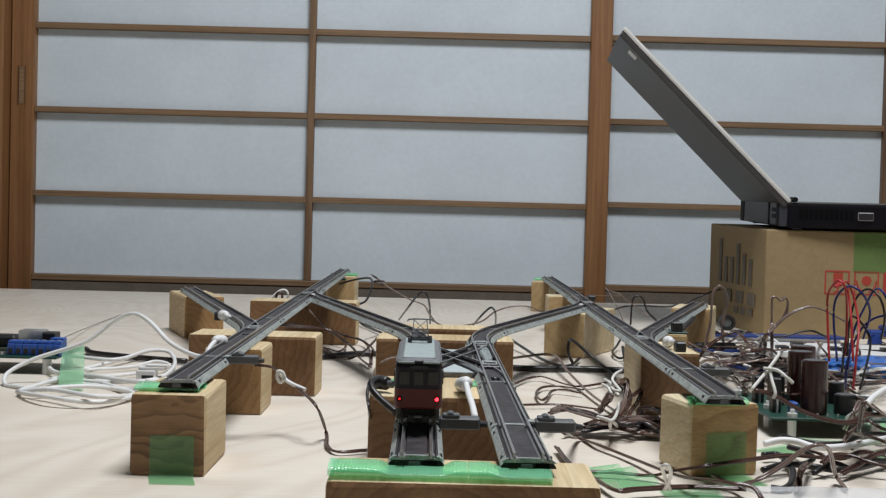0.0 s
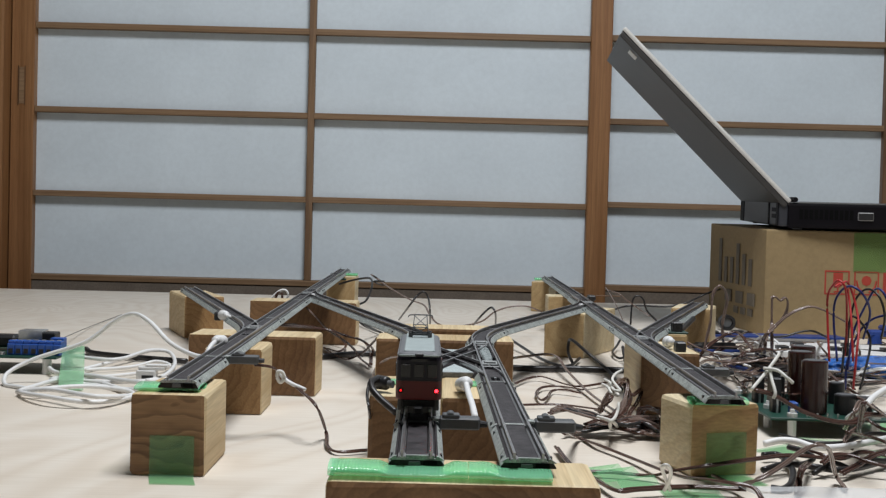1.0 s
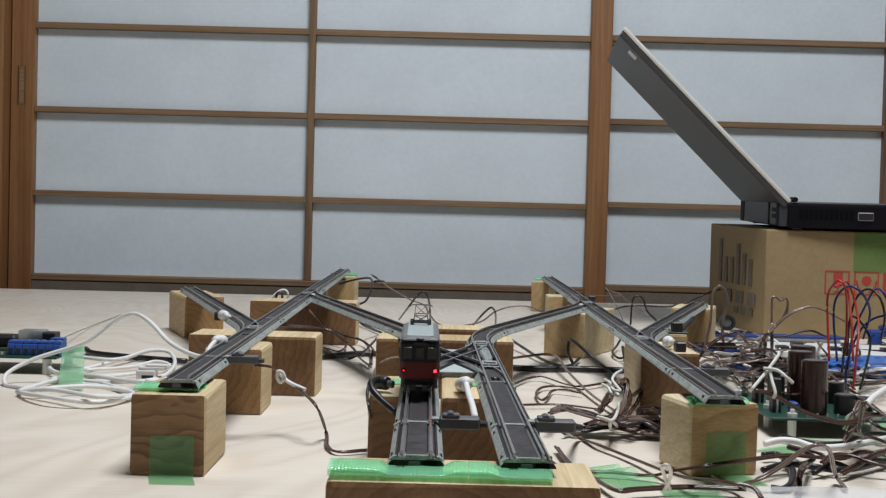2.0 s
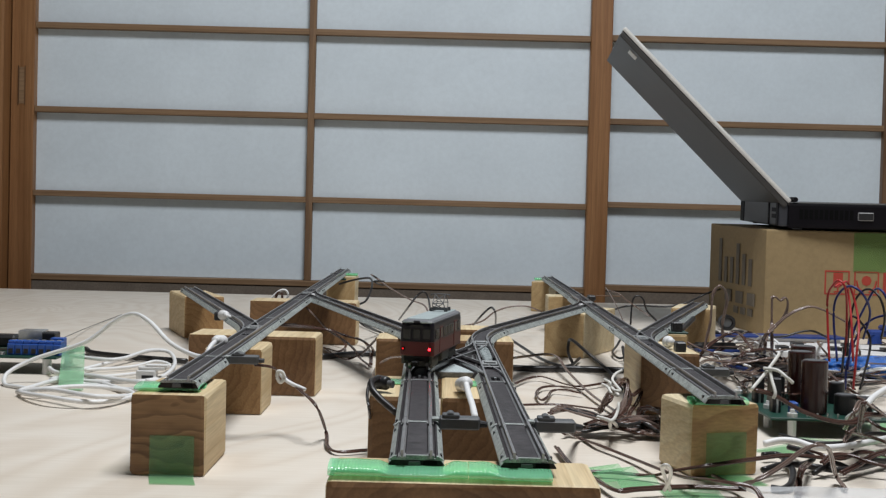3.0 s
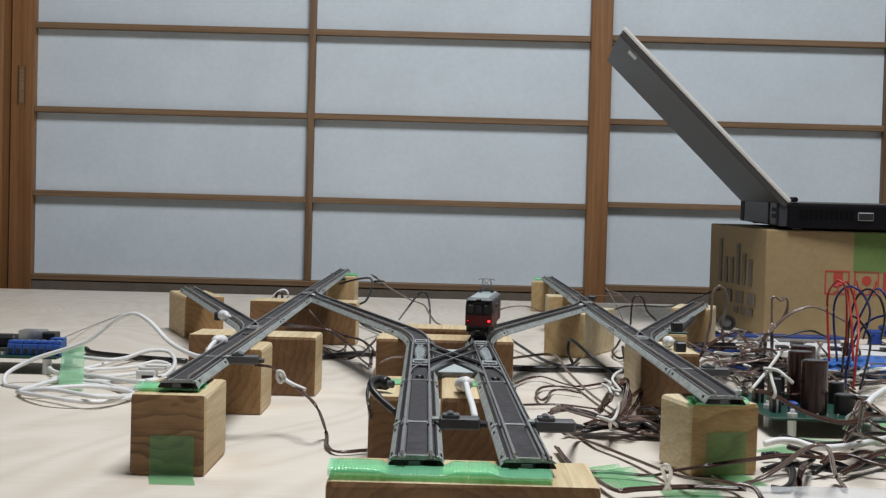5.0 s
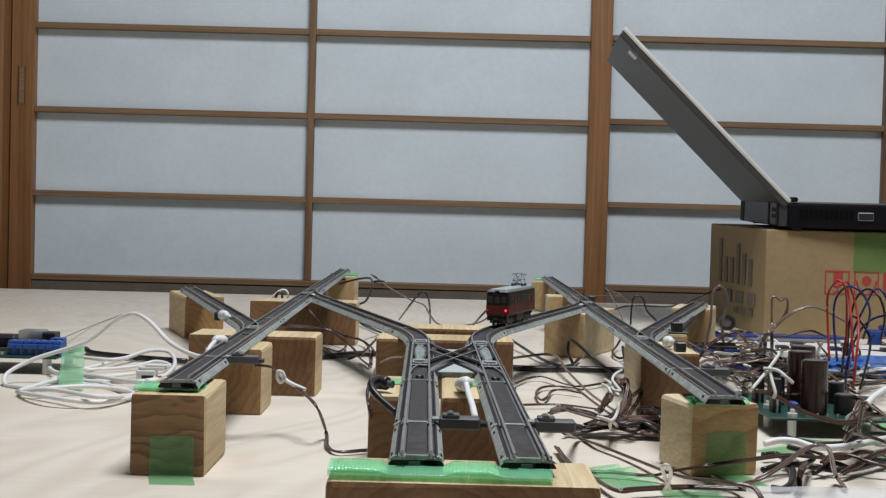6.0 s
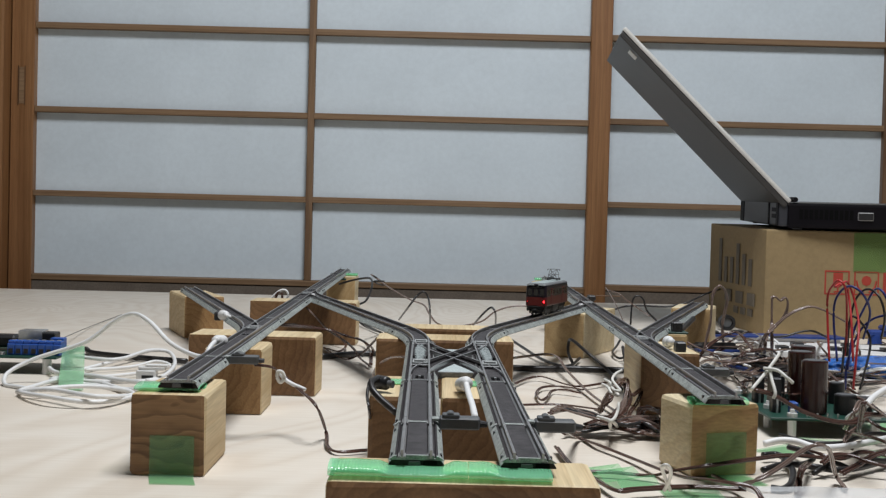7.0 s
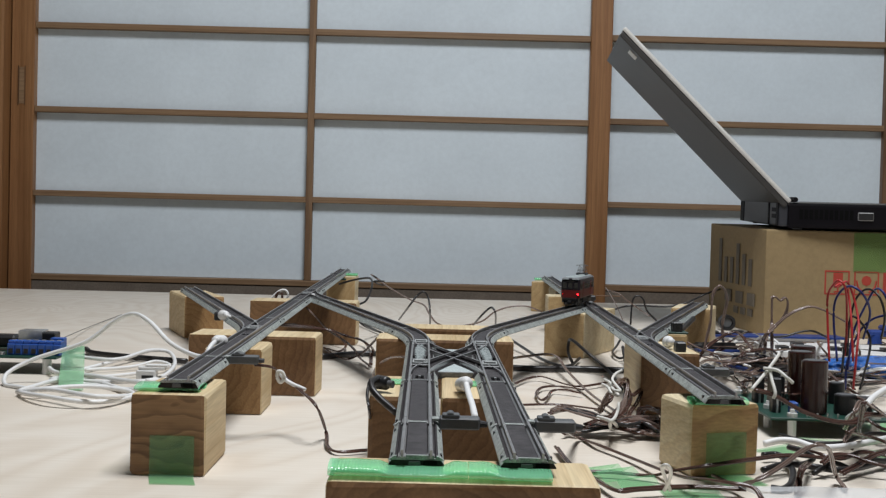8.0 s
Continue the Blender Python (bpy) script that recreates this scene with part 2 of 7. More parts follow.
def smooth_line(pts, per=7):
    """A Catmull-Rom line through the points."""
    pts = [Vector(p) for p in pts]
    ext = [pts[0] * 2 - pts[1]] + pts + [pts[-1] * 2 - pts[-2]]
    out = []
    for i in range(1, len(ext) - 2):
        a, b, c, d = ext[i - 1:i + 3]
        for k in range(per):
            u = k / per
            out.append(0.5 * (2 * b + (c - a) * u + (2 * a - 5 * b + 4 * c - d) * u * u + (3 * b - a - 3 * c + d) * u ** 3))
    out.append(pts[-1])
    return out


def tube(line, r, sides=8):
    """A round wire along a line."""
    bm = bmesh.new()
    rings = []
    up = Vector((0, 0, 1))
    for i, p in enumerate(line):
        d = (line[min(i + 1, len(line) - 1)] - line[max(i - 1, 0)]).normalized()
        side = d.cross(up)
        if side.length < 0.05:
            side = d.cross(Vector((0, 1, 0)))
        side.normalize()
        other = side.cross(d).normalized()
        rings.append([bm.verts.new(p + r * (math.cos(a) * side + math.sin(a) * other)) for a in (2 * math.pi * k / sides for k in range(sides))])
    for a, b in zip(rings, rings[1:]):
        for k in range(sides):
            bm.faces.new((a[k], a[(k + 1) % sides], b[(k + 1) % sides], b[k]))
    bm.faces.new(rings[0])
    bm.faces.new(rings[-1][::-1])
    return bm


def wire(pts, r, material, label, name="wire", group="loose wires", category="wire", per=7):
    line = smooth_line(pts, per)
    if material in ("brown_wire", "grey_wire") and r < 0.0019:
        # twin lead: two strands side by side
        shift = []
        for i, p in enumerate(line):
            d = (line[min(i + 1, len(line) - 1)] - line[max(i - 1, 0)]).normalized()
            shift.append((d.cross(Vector((0.35, -0.2, 0.9)))).normalized() * r * 0.62)
        bm = join(tube([p + q for p, q in zip(line, shift)], r * 0.62, 6), tube([p - q for p, q in zip(line, shift)], r * 0.62, 6))
        return solid(name, bm, material, line[0], label, category, group, smooth=True)
    return solid(name, tube(line, r), material, line[0], label, category, group, smooth=True)


# ---------------------------------------------------------------- room
def wall(name, x0, x1, y0, y1, z0, z1, material):
    solid(name, box(x0, x1, y0, y1, z0, z1), material, ((x0 + x1) / 2, (y0 + y1) / 2, z0), "plain plaster wall closing the room", "wall", kind="structure")


FLOOR = -0.45
wall("wall_west", -2.1, -2.0, -1.9, 2.3, FLOOR, 1.95, "plaster")
wall("wall_east", 2.0, 2.1, -1.9, 2.3, FLOOR, 1.95, "plaster")
wall("wall_south", -2.0, 2.0, -1.9, -1.8, FLOOR, 1.95, "plaster")
solid("floor", box(-2.1, 2.1, -1.9, 2.3, FLOOR - 0.05, FLOOR), "tatami", (0, 0, FLOOR), "woven straw matting floor of the room", "floor", kind="structure")
solid("ceiling", box(-2.1, 2.1, -1.9, 2.3, 1.95, 2.0), "ceiling_board", (0, 0, 1.95), "board ceiling above the layout", "ceiling", kind="structure")
wall("wall_north", -2.0, 2.0, 2.12, 2.22, FLOOR, 1.95, "plaster")
solid("window_post", box(-0.80, -0.6935, 1.90, 2.02, FLOOR, 1.95, 0.003), "cedar_upright", (-0.745, 1.96, FLOOR), "brown cedar post beside the paper screens", "post", kind="structure")
wall("wall_north_west", -2.0, -0.8, 1.95, 2.0, FLOOR, 1.95, "plaster")


def shoji(x0, y_face, width, lattice_z0, pitch, stile_a, stile_b, muntin, label, pull):
    """A sliding paper screen: stiles, rails, thin bars, and a paper pane in each opening behind the bars."""
    d = 0.030
    root = thing("shoji_screen", (x0 + width / 2, y_face + d / 2, FLOOR), label, "paper screen", "paper screens")
    x1 = x0 + width
    top = 1.40
    for a, b in ((x0, x0 + stile_a), (x1 - stile_b, x1)):
        s = part("stile", box(a, b, y_face, y_face + d, FLOOR, top + 0.06, 0.0015), "cedar_upright", root)
        if pull and a == x0:
            bm = box(a + 0.0130, a + 0.0222, y_face - 0.0008, y_face + 0.002, 0.284, 0.342, 0.0008)
            grip = part("finger_pull", bm, "cedar_bar", s, "recessed wooden finger pull")
            for xa, xb in ((0.0115, 0.0130), (0.0222, 0.0234)):
                part("pull_rim", box(a + xa, a + xb, y_face - 0.0014, y_face + 0.002, 0.282, 0.344), "cedar_dark", grip)
    inner0, inner1 = x0 + stile_a, x1 - stile_b
    part("top_rail", box(inner0, inner1, y_face + 0.001, y_face + d, top, top + 0.06, 0.001), "cedar_bar", root)
    part("bottom_rail", box(inner0, inner1, y_face + 0.001, y_face + d, lattice_z0 - 0.0100, lattice_z0 - 0.0005, 0.001), "cedar_bar", root)
    # the shade over the sill is put into this board's dark colour
    part("bottom_board", box(inner0, inner1, y_face + 0.003, y_face + 0.020, lattice_z0 - 0.090, lattice_z0 - 0.0102, 0.0005), "sill_wood", root, "bottom board coloured dark for the shade at the sill")
    part("kick_board", box(inner0, inner1, y_face + 0.010, y_face + 0.018, FLOOR, lattice_z0 - 0.0902), "cedar_dark", root)
    bar = 0.0105
    rows = int((top - lattice_z0) / pitch)
    part("upright_bar", box(muntin, muntin + bar, y_face + 0.003, y_face + 0.0165, lattice_z0, top, 0.0006), "cedar_muntin", root)
    for r in range(1, rows + 1):
        zt = lattice_z0 + r * pitch
        part("cross_bar", box(inner0, inner1, y_face + 0.0038, y_face + 0.0166, zt - 0.0095, zt, 0.0006), "cedar_bar", root)
    for xa, xb in ((inner0, muntin), (muntin + bar, inner1)):
        for r in range(rows + 1):
            za = lattice_z0 + r * pitch - (0.0095 if r else 0)
            zb = min(top, lattice_z0 + (r + 1) * pitch)
            part("paper_pane", box(xa - 0.004, xb + 0.0045, y_face + 0.0168, y_face + 0.0173, za, zb - 0.0002), "shoji_paper", root)
    return root


shoji(-0.6915, 1.930, 0.9515, 0.0152, 0.1332, 0.0368, 0.0340, -0.2205, "cedar framed paper screen with white paper panes", True)
shoji(0.226, 1.966, 0.980, 0.0190, 0.1346, 0.0378, 0.041, 0.7085, "second cedar framed paper screen behind the first", False)

# ---------------------------------------------------------------- table
bm = box(-1.02, 1.15, -0.02, 1.842, -0.018, 0.0, 0.0012)
for v in bm.verts:
    if v.co.y > 1.5:
        v.co.y += min(0.0, (v.co.x - 0.05) * 0.066)
table = thing("work_table", (0.06, 0.9, FLOOR), "pale birch plywood board on trestles against the screens", "table")
part("table_board", bm, "plywood", table, "pale plywood board")
for x in (-0.8, 0.9):
    for y in (0.15, 1.55):
        part("leg", box(x - 0.025, x + 0.025, y - 0.025, y + 0.025, FLOOR, -0.018, 0.002), "lumber", table)

# ---------------------------------------------------------------- wooden blocks
BLOCK_H = 0.0401
TAPED_H = 0.038


def block(x, y, w, d, turn, material, label, h=BLOCK_H, worn=0.0022, grain=None):
    bm = box(x - w / 2, x + w / 2, y - d / 2, y + d / 2, 0.0, h, worn, 2, turn)
    bm.normal_update()
    rng = random.Random(int(x * 9000 + y * 700))
    for v in bm.verts:
        v.co += Vector((rng.uniform(-1, 1), rng.uniform(-1, 1), 0)) * 0.0003
    # Y faces get the end-grain tones, darkened to carry the fronts' shade.
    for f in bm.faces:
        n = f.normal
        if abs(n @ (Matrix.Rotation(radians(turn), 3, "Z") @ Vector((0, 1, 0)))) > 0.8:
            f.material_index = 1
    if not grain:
        grain = "end_grain_red" if h < 0.036 else "end_grain_pale_shaded" if material == "lumber_pale" else "end_grain_shaded"
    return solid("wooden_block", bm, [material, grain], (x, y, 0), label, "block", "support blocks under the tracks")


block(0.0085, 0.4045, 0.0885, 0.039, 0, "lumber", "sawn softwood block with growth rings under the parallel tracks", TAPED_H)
block(-0.1245, 0.584, 0.0345, 0.056, 0, "lumber", "sawn softwood block with dark wavy grain and green tape", TAPED_H, grain="end_grain_bold_shaded")
block(-0.1250, 0.7525, 0.0355, 0.045, 0, "lumber", "sawn softwood block beside a track feeder", grain="end_grain_warm_shaded")
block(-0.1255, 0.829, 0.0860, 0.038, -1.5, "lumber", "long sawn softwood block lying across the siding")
block(-0.2440, 1.205, 0.0380, 0.089, 22, "lumber", "turned softwood block under the branch end", grain="end_grain_warm_shaded")
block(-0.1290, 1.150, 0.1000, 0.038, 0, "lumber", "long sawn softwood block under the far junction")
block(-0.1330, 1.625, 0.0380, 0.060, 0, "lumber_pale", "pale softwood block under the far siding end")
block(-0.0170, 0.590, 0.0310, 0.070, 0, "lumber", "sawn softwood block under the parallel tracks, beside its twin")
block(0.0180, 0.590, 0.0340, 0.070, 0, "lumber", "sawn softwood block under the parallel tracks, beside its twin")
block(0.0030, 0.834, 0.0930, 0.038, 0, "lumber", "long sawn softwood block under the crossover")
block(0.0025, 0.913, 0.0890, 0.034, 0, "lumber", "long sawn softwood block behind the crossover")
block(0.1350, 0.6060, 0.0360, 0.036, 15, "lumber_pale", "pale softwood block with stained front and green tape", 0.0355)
block(0.1465, 0.806, 0.0380, 0.072, 0, "lumber_pale", "sawn softwood block under the siding turnout", grain="end_grain_shaded")
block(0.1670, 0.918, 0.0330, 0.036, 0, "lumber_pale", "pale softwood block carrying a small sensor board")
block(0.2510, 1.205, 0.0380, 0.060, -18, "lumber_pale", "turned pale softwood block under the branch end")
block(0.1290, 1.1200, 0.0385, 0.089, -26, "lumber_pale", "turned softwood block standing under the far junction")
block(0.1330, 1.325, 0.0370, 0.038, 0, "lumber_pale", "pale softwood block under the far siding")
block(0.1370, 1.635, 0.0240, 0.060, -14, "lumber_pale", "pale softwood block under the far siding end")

# ---------------------------------------------------------------- tracks
RAIL_TOP = 0.046
BED_Z = 0.0385

def ramped(points):
    """x as a smooth function of y: straight runs joined by even bends. points: (y, slope) from a first (y, x)."""
    (y0, x0), rest = points[0], points[1:]
    ys, xs = [y0], [x0]
    slope = rest[0][1]
    for y1, s1 in rest:
        n = max(2, int((y1 - ys[-1]) / 0.004))
        step, start, s0 = (y1 - ys[-1]) / n, ys[-1], slope
        for k in range(1, n + 1):
            s = s0 + (s1 - s0) * (k - 0.5) / n
            xs.append(xs[-1] + s * step)
            ys.append(start + step * k)
        slope = s1
    return np.array(ys), np.array(xs)


def run(line, y0, y1, step=0.006):
    """Points of a line between two values of y."""
    n = max(1, round((y1 - y0) / step))
    return [Vector((float(np.interp(y, line[0], line[1])), float(y), 0)) for y in np.linspace(y0, y1, n + 1)]


MAIN_L = ramped([(0.386, -0.0068), (0.80, -0.0146)])
MAIN_R = ramped([(0.386, 0.0302), (0.80, -0.0140)])
LINE_L = ramped([(0.560, -0.1212), (1.78, -0.0155)])
LINE_R = ramped([(0.553, 0.1312), (1.70, 0.0115)])
BEND_R = ramped([(0.752, float(np.interp(0.752, *MAIN_R))), (0.767, -0.0140), (0.869, 0.3500), (1.096, 0.3500), (1.184, 0.0115), (1.25, 0.0115)])
BEND_L = ramped([(0.745, float(np.interp(0.745, *MAIN_L))), (0.753, -0.0146), (0.845, -0.302), (1.145, -0.302), (1.230, -0.0155), (1.27, -0.0155)])
BRANCH_R = ramped([(0.760, float(np.interp(0.76, *LINE_R))), (0.775, 0.0115), (0.868, 0.318), (1.205, 0.318)])
BRANCH_L = ramped([(0.760, float(np.interp(0.76, *LINE_L))), (0.775, -0.0155), (0.868, -0.322), (1.225, -0.322)])
S0, S1 = 0.598, 0.7625


def cross_line(a, b):
    ys = np.linspace(S0, S1, 60)
    u = (ys - S0) / (S1 - S0)
    k = u * u * (3 - 2 * u)
    return ys, np.interp(ys, *a) * (1 - k) + np.interp(ys, *b) * k


CROSS_LR = cross_line(MAIN_L, MAIN_R)
CROSS_RL = cross_line(MAIN_R, MAIN_L)


def sweep(line, profile, z, slots):
    """Carries a closed profile of (across, up) along a line; slots: material of each side of the profile."""
    bm = bmesh.new()
    rings = []
    for i, p in enumerate(line):
        d = (line[min(i + 1, len(line) - 1)] - line[max(i - 1, 0)]).normalized()
        side = Vector((d.y, -d.x, 0))
        rings.append([bm.verts.new(p + side * a + Vector((0, 0, z + h))) for a, h in profile])
    n = len(profile)
    for a, b in zip(rings, rings[1:]):
        for k in range(n):
            f = bm.faces.new((a[k], a[(k + 1) % n], b[(k + 1) % n], b[k]))
            f.material_index = slots[k]
    for ring in (rings[0], rings[-1][::-1]):
        f = bm.faces.new(ring)
        f.material_index = slots[2]
    return bm


MM = 0.001
BED = [(a * MM, h * MM) for a, h in (
    (-9.2, 1.7), (-9.1, 2.3), (-7.2, 5.2), (-6.5, 5.3), (-6.3, 4.4), (-3.7, 4.4), (-3.5, 5.5),
    (3.5, 5.5), (3.7, 4.4), (6.3, 4.4), (6.5, 5.3), (7.2, 5.2), (9.1, 2.3), (9.2, 1.7))]
BED_SLOTS = [0, 0, 1, 1, 1, 1, 2, 1, 1, 1, 1, 0, 0, 1]


def rail_profile(at):
    return [((at + a) * MM, h * MM) for a, h in ((-0.9, 4.3), (-0.9, 4.9), (-0.3, 5.2), (-0.45, 6.6), (-0.45, 7.4), (0.45, 7.4), (0.45, 6.6), (0.3, 5.2), (0.9, 4.9), (0.9, 4.3))]


def track(lines, label, name="track_piece", drop=0.0, ends=(True, True), bottom=1.7):
    """A piece of track on its moulded bed; the first line is the main one, others branch off it."""
    start = lines[0][0]
    root = thing(name, (start.x, start.y, BED_Z), label, "model track", "track pieces")
    for i, line in enumerate(lines):
        z = BED_Z - drop - 0.0003 * i
        shape = [(a, max(h, bottom * MM + (0.0005 if abs(a) < 0.00915 else 0))) for a, h in BED]
        part("bed", sweep(line, shape, z, BED_SLOTS), ["track_side", "track_bed", "track_plate"], root)
        for at in (-4.75, 4.75):
            part("rail", sweep(line, rail_profile(at), z + 0.0002 * i, [0] * 10), "rail_steel", root, "dull nickel rail", smooth=False)
    line = lines[0]
    for k, (p, q) in enumerate(((line[0], line[1]), (line[-1], line[-2]))):
        if not ends[k]:
            continue
        d = (q - p).normalized()
        lip = [p - d * 0.0002, p + d * 0.0012]
        bm = sweep(lip, [(w * 1.02, max(h, 0.0039) + 0.00022) for w, h in shape], BED_Z - drop, [0] * 14)
        part("end_lip", bm, "track_side", root)
        side = Vector((d.y, -d.x, 0))
        for s in (-1, 1):
            c = p + d * 0.010 + side * (s * 0.0081)
            part("side_notch", box(c.x - 0.0006, c.x + 0.0006, c.y - 0.0012, c.y + 0.0012, BED_Z + 0.0032 - drop, BED_Z + 0.0044 - drop), "black_plastic", root, "small black moulded notch")
        c = p - side * (4.75 * MM)
        bm = join(*[cyl(c + side * o - d * 0.0024 + Vector((0, 0, BED_Z + 0.0052 - drop)), c + side * o + d * 0.004 + Vector((0, 0, BED_Z + 0.0052 - drop)), 0.0006, 8) for o in (-0.0008, 0.0008)])
        part("rail_joiner", bm, "grey_metal", root, "small metal rail joiner")
        c = p + side * (4.75 * MM)
        bm = join(*[cyl(c + side * o - d * 0.0002 + Vector((0, 0, BED_Z + 0.0052 - drop)), c + side * o + d * 0.004 + Vector((0, 0, BED_Z + 0.0052 - drop)), 0.0005, 8) for o in (-0.0008, 0.0008)])
        part("rail_joiner", bm, "grey_metal", root, "small metal rail joiner")
        low = bottom * MM + 0.0003
        face = sweep([p - d * 0.0006, p + d * 0.001], [(0.0022, low), (0.0070, low), (0.0066, 0.0041), (0.0024, 0.0041)], BED_Z - drop, [0] * 4)
        part("end_socket", face, "recess_black", root, "black coupling socket")
        face = sweep([p - d * 0.0008, p + d * 0.001], [(-0.0026, low), (0.0014, low), (0.0012, 0.0038), (-0.0024, 0.0038)], BED_Z - drop, [0] * 4)
        part("end_block", face, "grey_plastic", root)
    return root


GREY = "grey model railway track, "
JOINT = 0.4635
for main in (MAIN_L, MAIN_R):
    track([run(main, 0.3975, JOINT - 0.0003)], GREY + "short straight at the open end", bottom=2.3)
    track([run(main, JOINT + 0.0003, 0.583)], GREY + "straight before the crossover")

# the double crossover: two through tracks and two crossing ones on one base
cross = thing("double_crossover", (0.0, 0.66, BED_Z), "grey double crossover track with pale ballast between the rails", "model track", "track pieces")
for i, line in enumerate((run(MAIN_L, 0.5836, 0.7625), run(MAIN_R, 0.5836, 0.7625), run(CROSS_LR, S0 + 0.004, S1 - 0.004, 0.004), run(CROSS_RL, S0 + 0.004, S1 - 0.004, 0.004))):
    z = BED_Z - 0.0003 * max(0, i - 1)
    profile = BED if i < 2 else [(a * 0.82, h) for a, h in BED]
    part("bed", sweep(line, profile, z, BED_SLOTS if i < 2 else [1] * 14), ["track_side", "track_bed", "track_plate"], cross)
    for at in (-4.75, 4.75):
        part("rail", sweep(line, rail_profile(at), z, [0] * 10), "rail_steel", cross, "dull nickel rail")
        if i > 1:
            part("guard_rail", sweep(line[10:-10], rail_profile(at * 0.66), z - 0.0006, [0] * 10), "track_bed", cross)
for y0, y1, deep in ((0.6265, 0.6755, 0), (0.6755, 0.7330, 1)):
    n = 10
    bm = bmesh.new()
    low = []
    for k in range(n + 1):
        y = y0 + (y1 - y0) * k / n
        a, b = float(np.interp(y, *MAIN_L)) + 0.0085, float(np.interp(y, *MAIN_R)) - 0.0085
        low.append([bm.verts.new((x, y, z)) for x, z in ((a, BED_Z + 0.0002), (a, BED_Z + 0.0041), (b, BED_Z + 0.0041), (b, BED_Z + 0.0002))])
    for p, q in zip(low, low[1:]):
        for j in range(4):
            bm.faces.new((p[j], p[(j + 1) % 4], q[(j + 1) % 4], q[j]))
    f0 = bm.faces.new(low[0])
    bm.faces.new(low[-1][::-1])
    f0.material_index = 1
    part("ballast_plate", bm, ["ballast_plate", "ballast_edge"], cross, "pale grey ballast plate")
a, b = float(np.interp(0.626, *MAIN_L)) + 0.0088, float(np.interp(0.626, *MAIN_R)) - 0.0088
part("ballast_edge", box(a, b, 0.6252, 0.6262, BED_Z + 0.0018, BED_Z + 0.0042, 0.0003), "ballast_edge", cross, "rough dark ballast edge")
def tie_frame(x, y, z, w, d, parent):
    """A thin metal frame round the throw bars of a switch."""
    r = 0.0008
    bm = join(box(x - w, x + w, y - d, y - d + 2 * r, z, z + 0.0009, 0.0002), box(x - w, x + w, y + d - 2 * r, y + d, z, z + 0.0009, 0.0002),
              box(x - w, x - w + r, y - d + 2 * r, y + d - 2 * r, z, z + 0.0009, 0.0002), box(x + w - r, x + w, y - d + 2 * r, y + d - 2 * r, z, z + 0.0009, 0.0002),
              box(x - w * 0.7, x + w * 0.7, y - r, y + r, z + 0.0002, z + 0.0013, 0.0002))
    return part("tie_frame", bm, "throw_bar", parent, "pale grey throw bar frame")


for main, sgn in ((MAIN_L, 1), (MAIN_R, -1)):
    for y in (0.648, 0.752):
        x = float(np.interp(y, *main))
        z = BED_Z + 0.0056
        bar = part("switch_plate", box(x - 0.0042, x + 0.0042, y - 0.010, y + 0.010, z, z + 0.0006, 0.0002), "track_bed", cross)
        tie_frame(x, y, z + 0.0006, 0.0040, 0.0075, bar)
        part("tie_bar", box(x - 0.0056, x + 0.0056, y - 0.0165, y - 0.0130, z + 0.0004, z + 0.0014, 0.0004), "black_plastic", bar, "black tie bar")
        part("tie_bar", box(x - 0.0050, x + 0.0050, y - 0.0128, y - 0.0116, z + 0.0004, z + 0.0012, 0.0003), "grey_metal", bar, "dull metal tie bar")
    # rough pale infill between the straight and the diverging rails
    bm = bmesh.new()
    y0, y1, n, m = 0.664, 0.738, 22, 8
    rows = []
    for v in range(n + 1):
        y = y0 + (y1 - y0) * v / n
        x = float(np.interp(y, *main)) - 0.0004 * sgn
        half = 0.0034 * math.sin(math.pi * (0.12 + 0.76 * v / n)) ** 0.6 * (1 + 0.55 * noise.noise(Vector((v * 0.9, sgn, 3.1))))
        rows.append([bm.verts.new((x + half * (2 * u / m - 1), y, BED_Z + 0.0052 + (0.0012 + 0.0008 * noise.noise(Vector((u * 1.1, v * 0.9, sgn * 4)))) * (1 if 0 < u < m and 0 < v < n else 0))) for u in range(m + 1)])
    for p, q in zip(rows, rows[1:]):
        for u in range(m):
            bm.faces.new((p[u], p[u + 1], q[u + 1], q[u]))
    part("ballast_infill", bm, "ballast_infill", cross, "pale rough ballast infill")
    # check rails beside the infill
    for s in (-1, 1):
        line = [Vector((float(np.interp(y, *main)) + s * (0.0040 - 0.0006 * abs(k - 4) / 4), y, 0)) for k, y in enumerate(np.linspace(0.668, 0.735, 9))]
        part("check_rail", sweep(line, [(-0.0004, 0.0050), (-0.0004, 0.0072), (0.0004, 0.0072), (0.0004, 0.0050)], BED_Z, [0] * 4), "track_bed", cross, "dark check rail")
    x = float(np.interp(0.593, *main))
    for dx in (-0.0013, 0.0013):
        part("contact_slot", box(x + dx - 0.0008, x + dx + 0.0008, 0.588, 0.5965, BED_Z + 0.0054, BED_Z + 0.0058), "recess_black", cross, "black contact slot")
    part("contact_tip", box(x - 0.0005, x + 0.0005, 0.591, 0.5945, BED_Z + 0.0056, BED_Z + 0.0062), "zinc", cross)

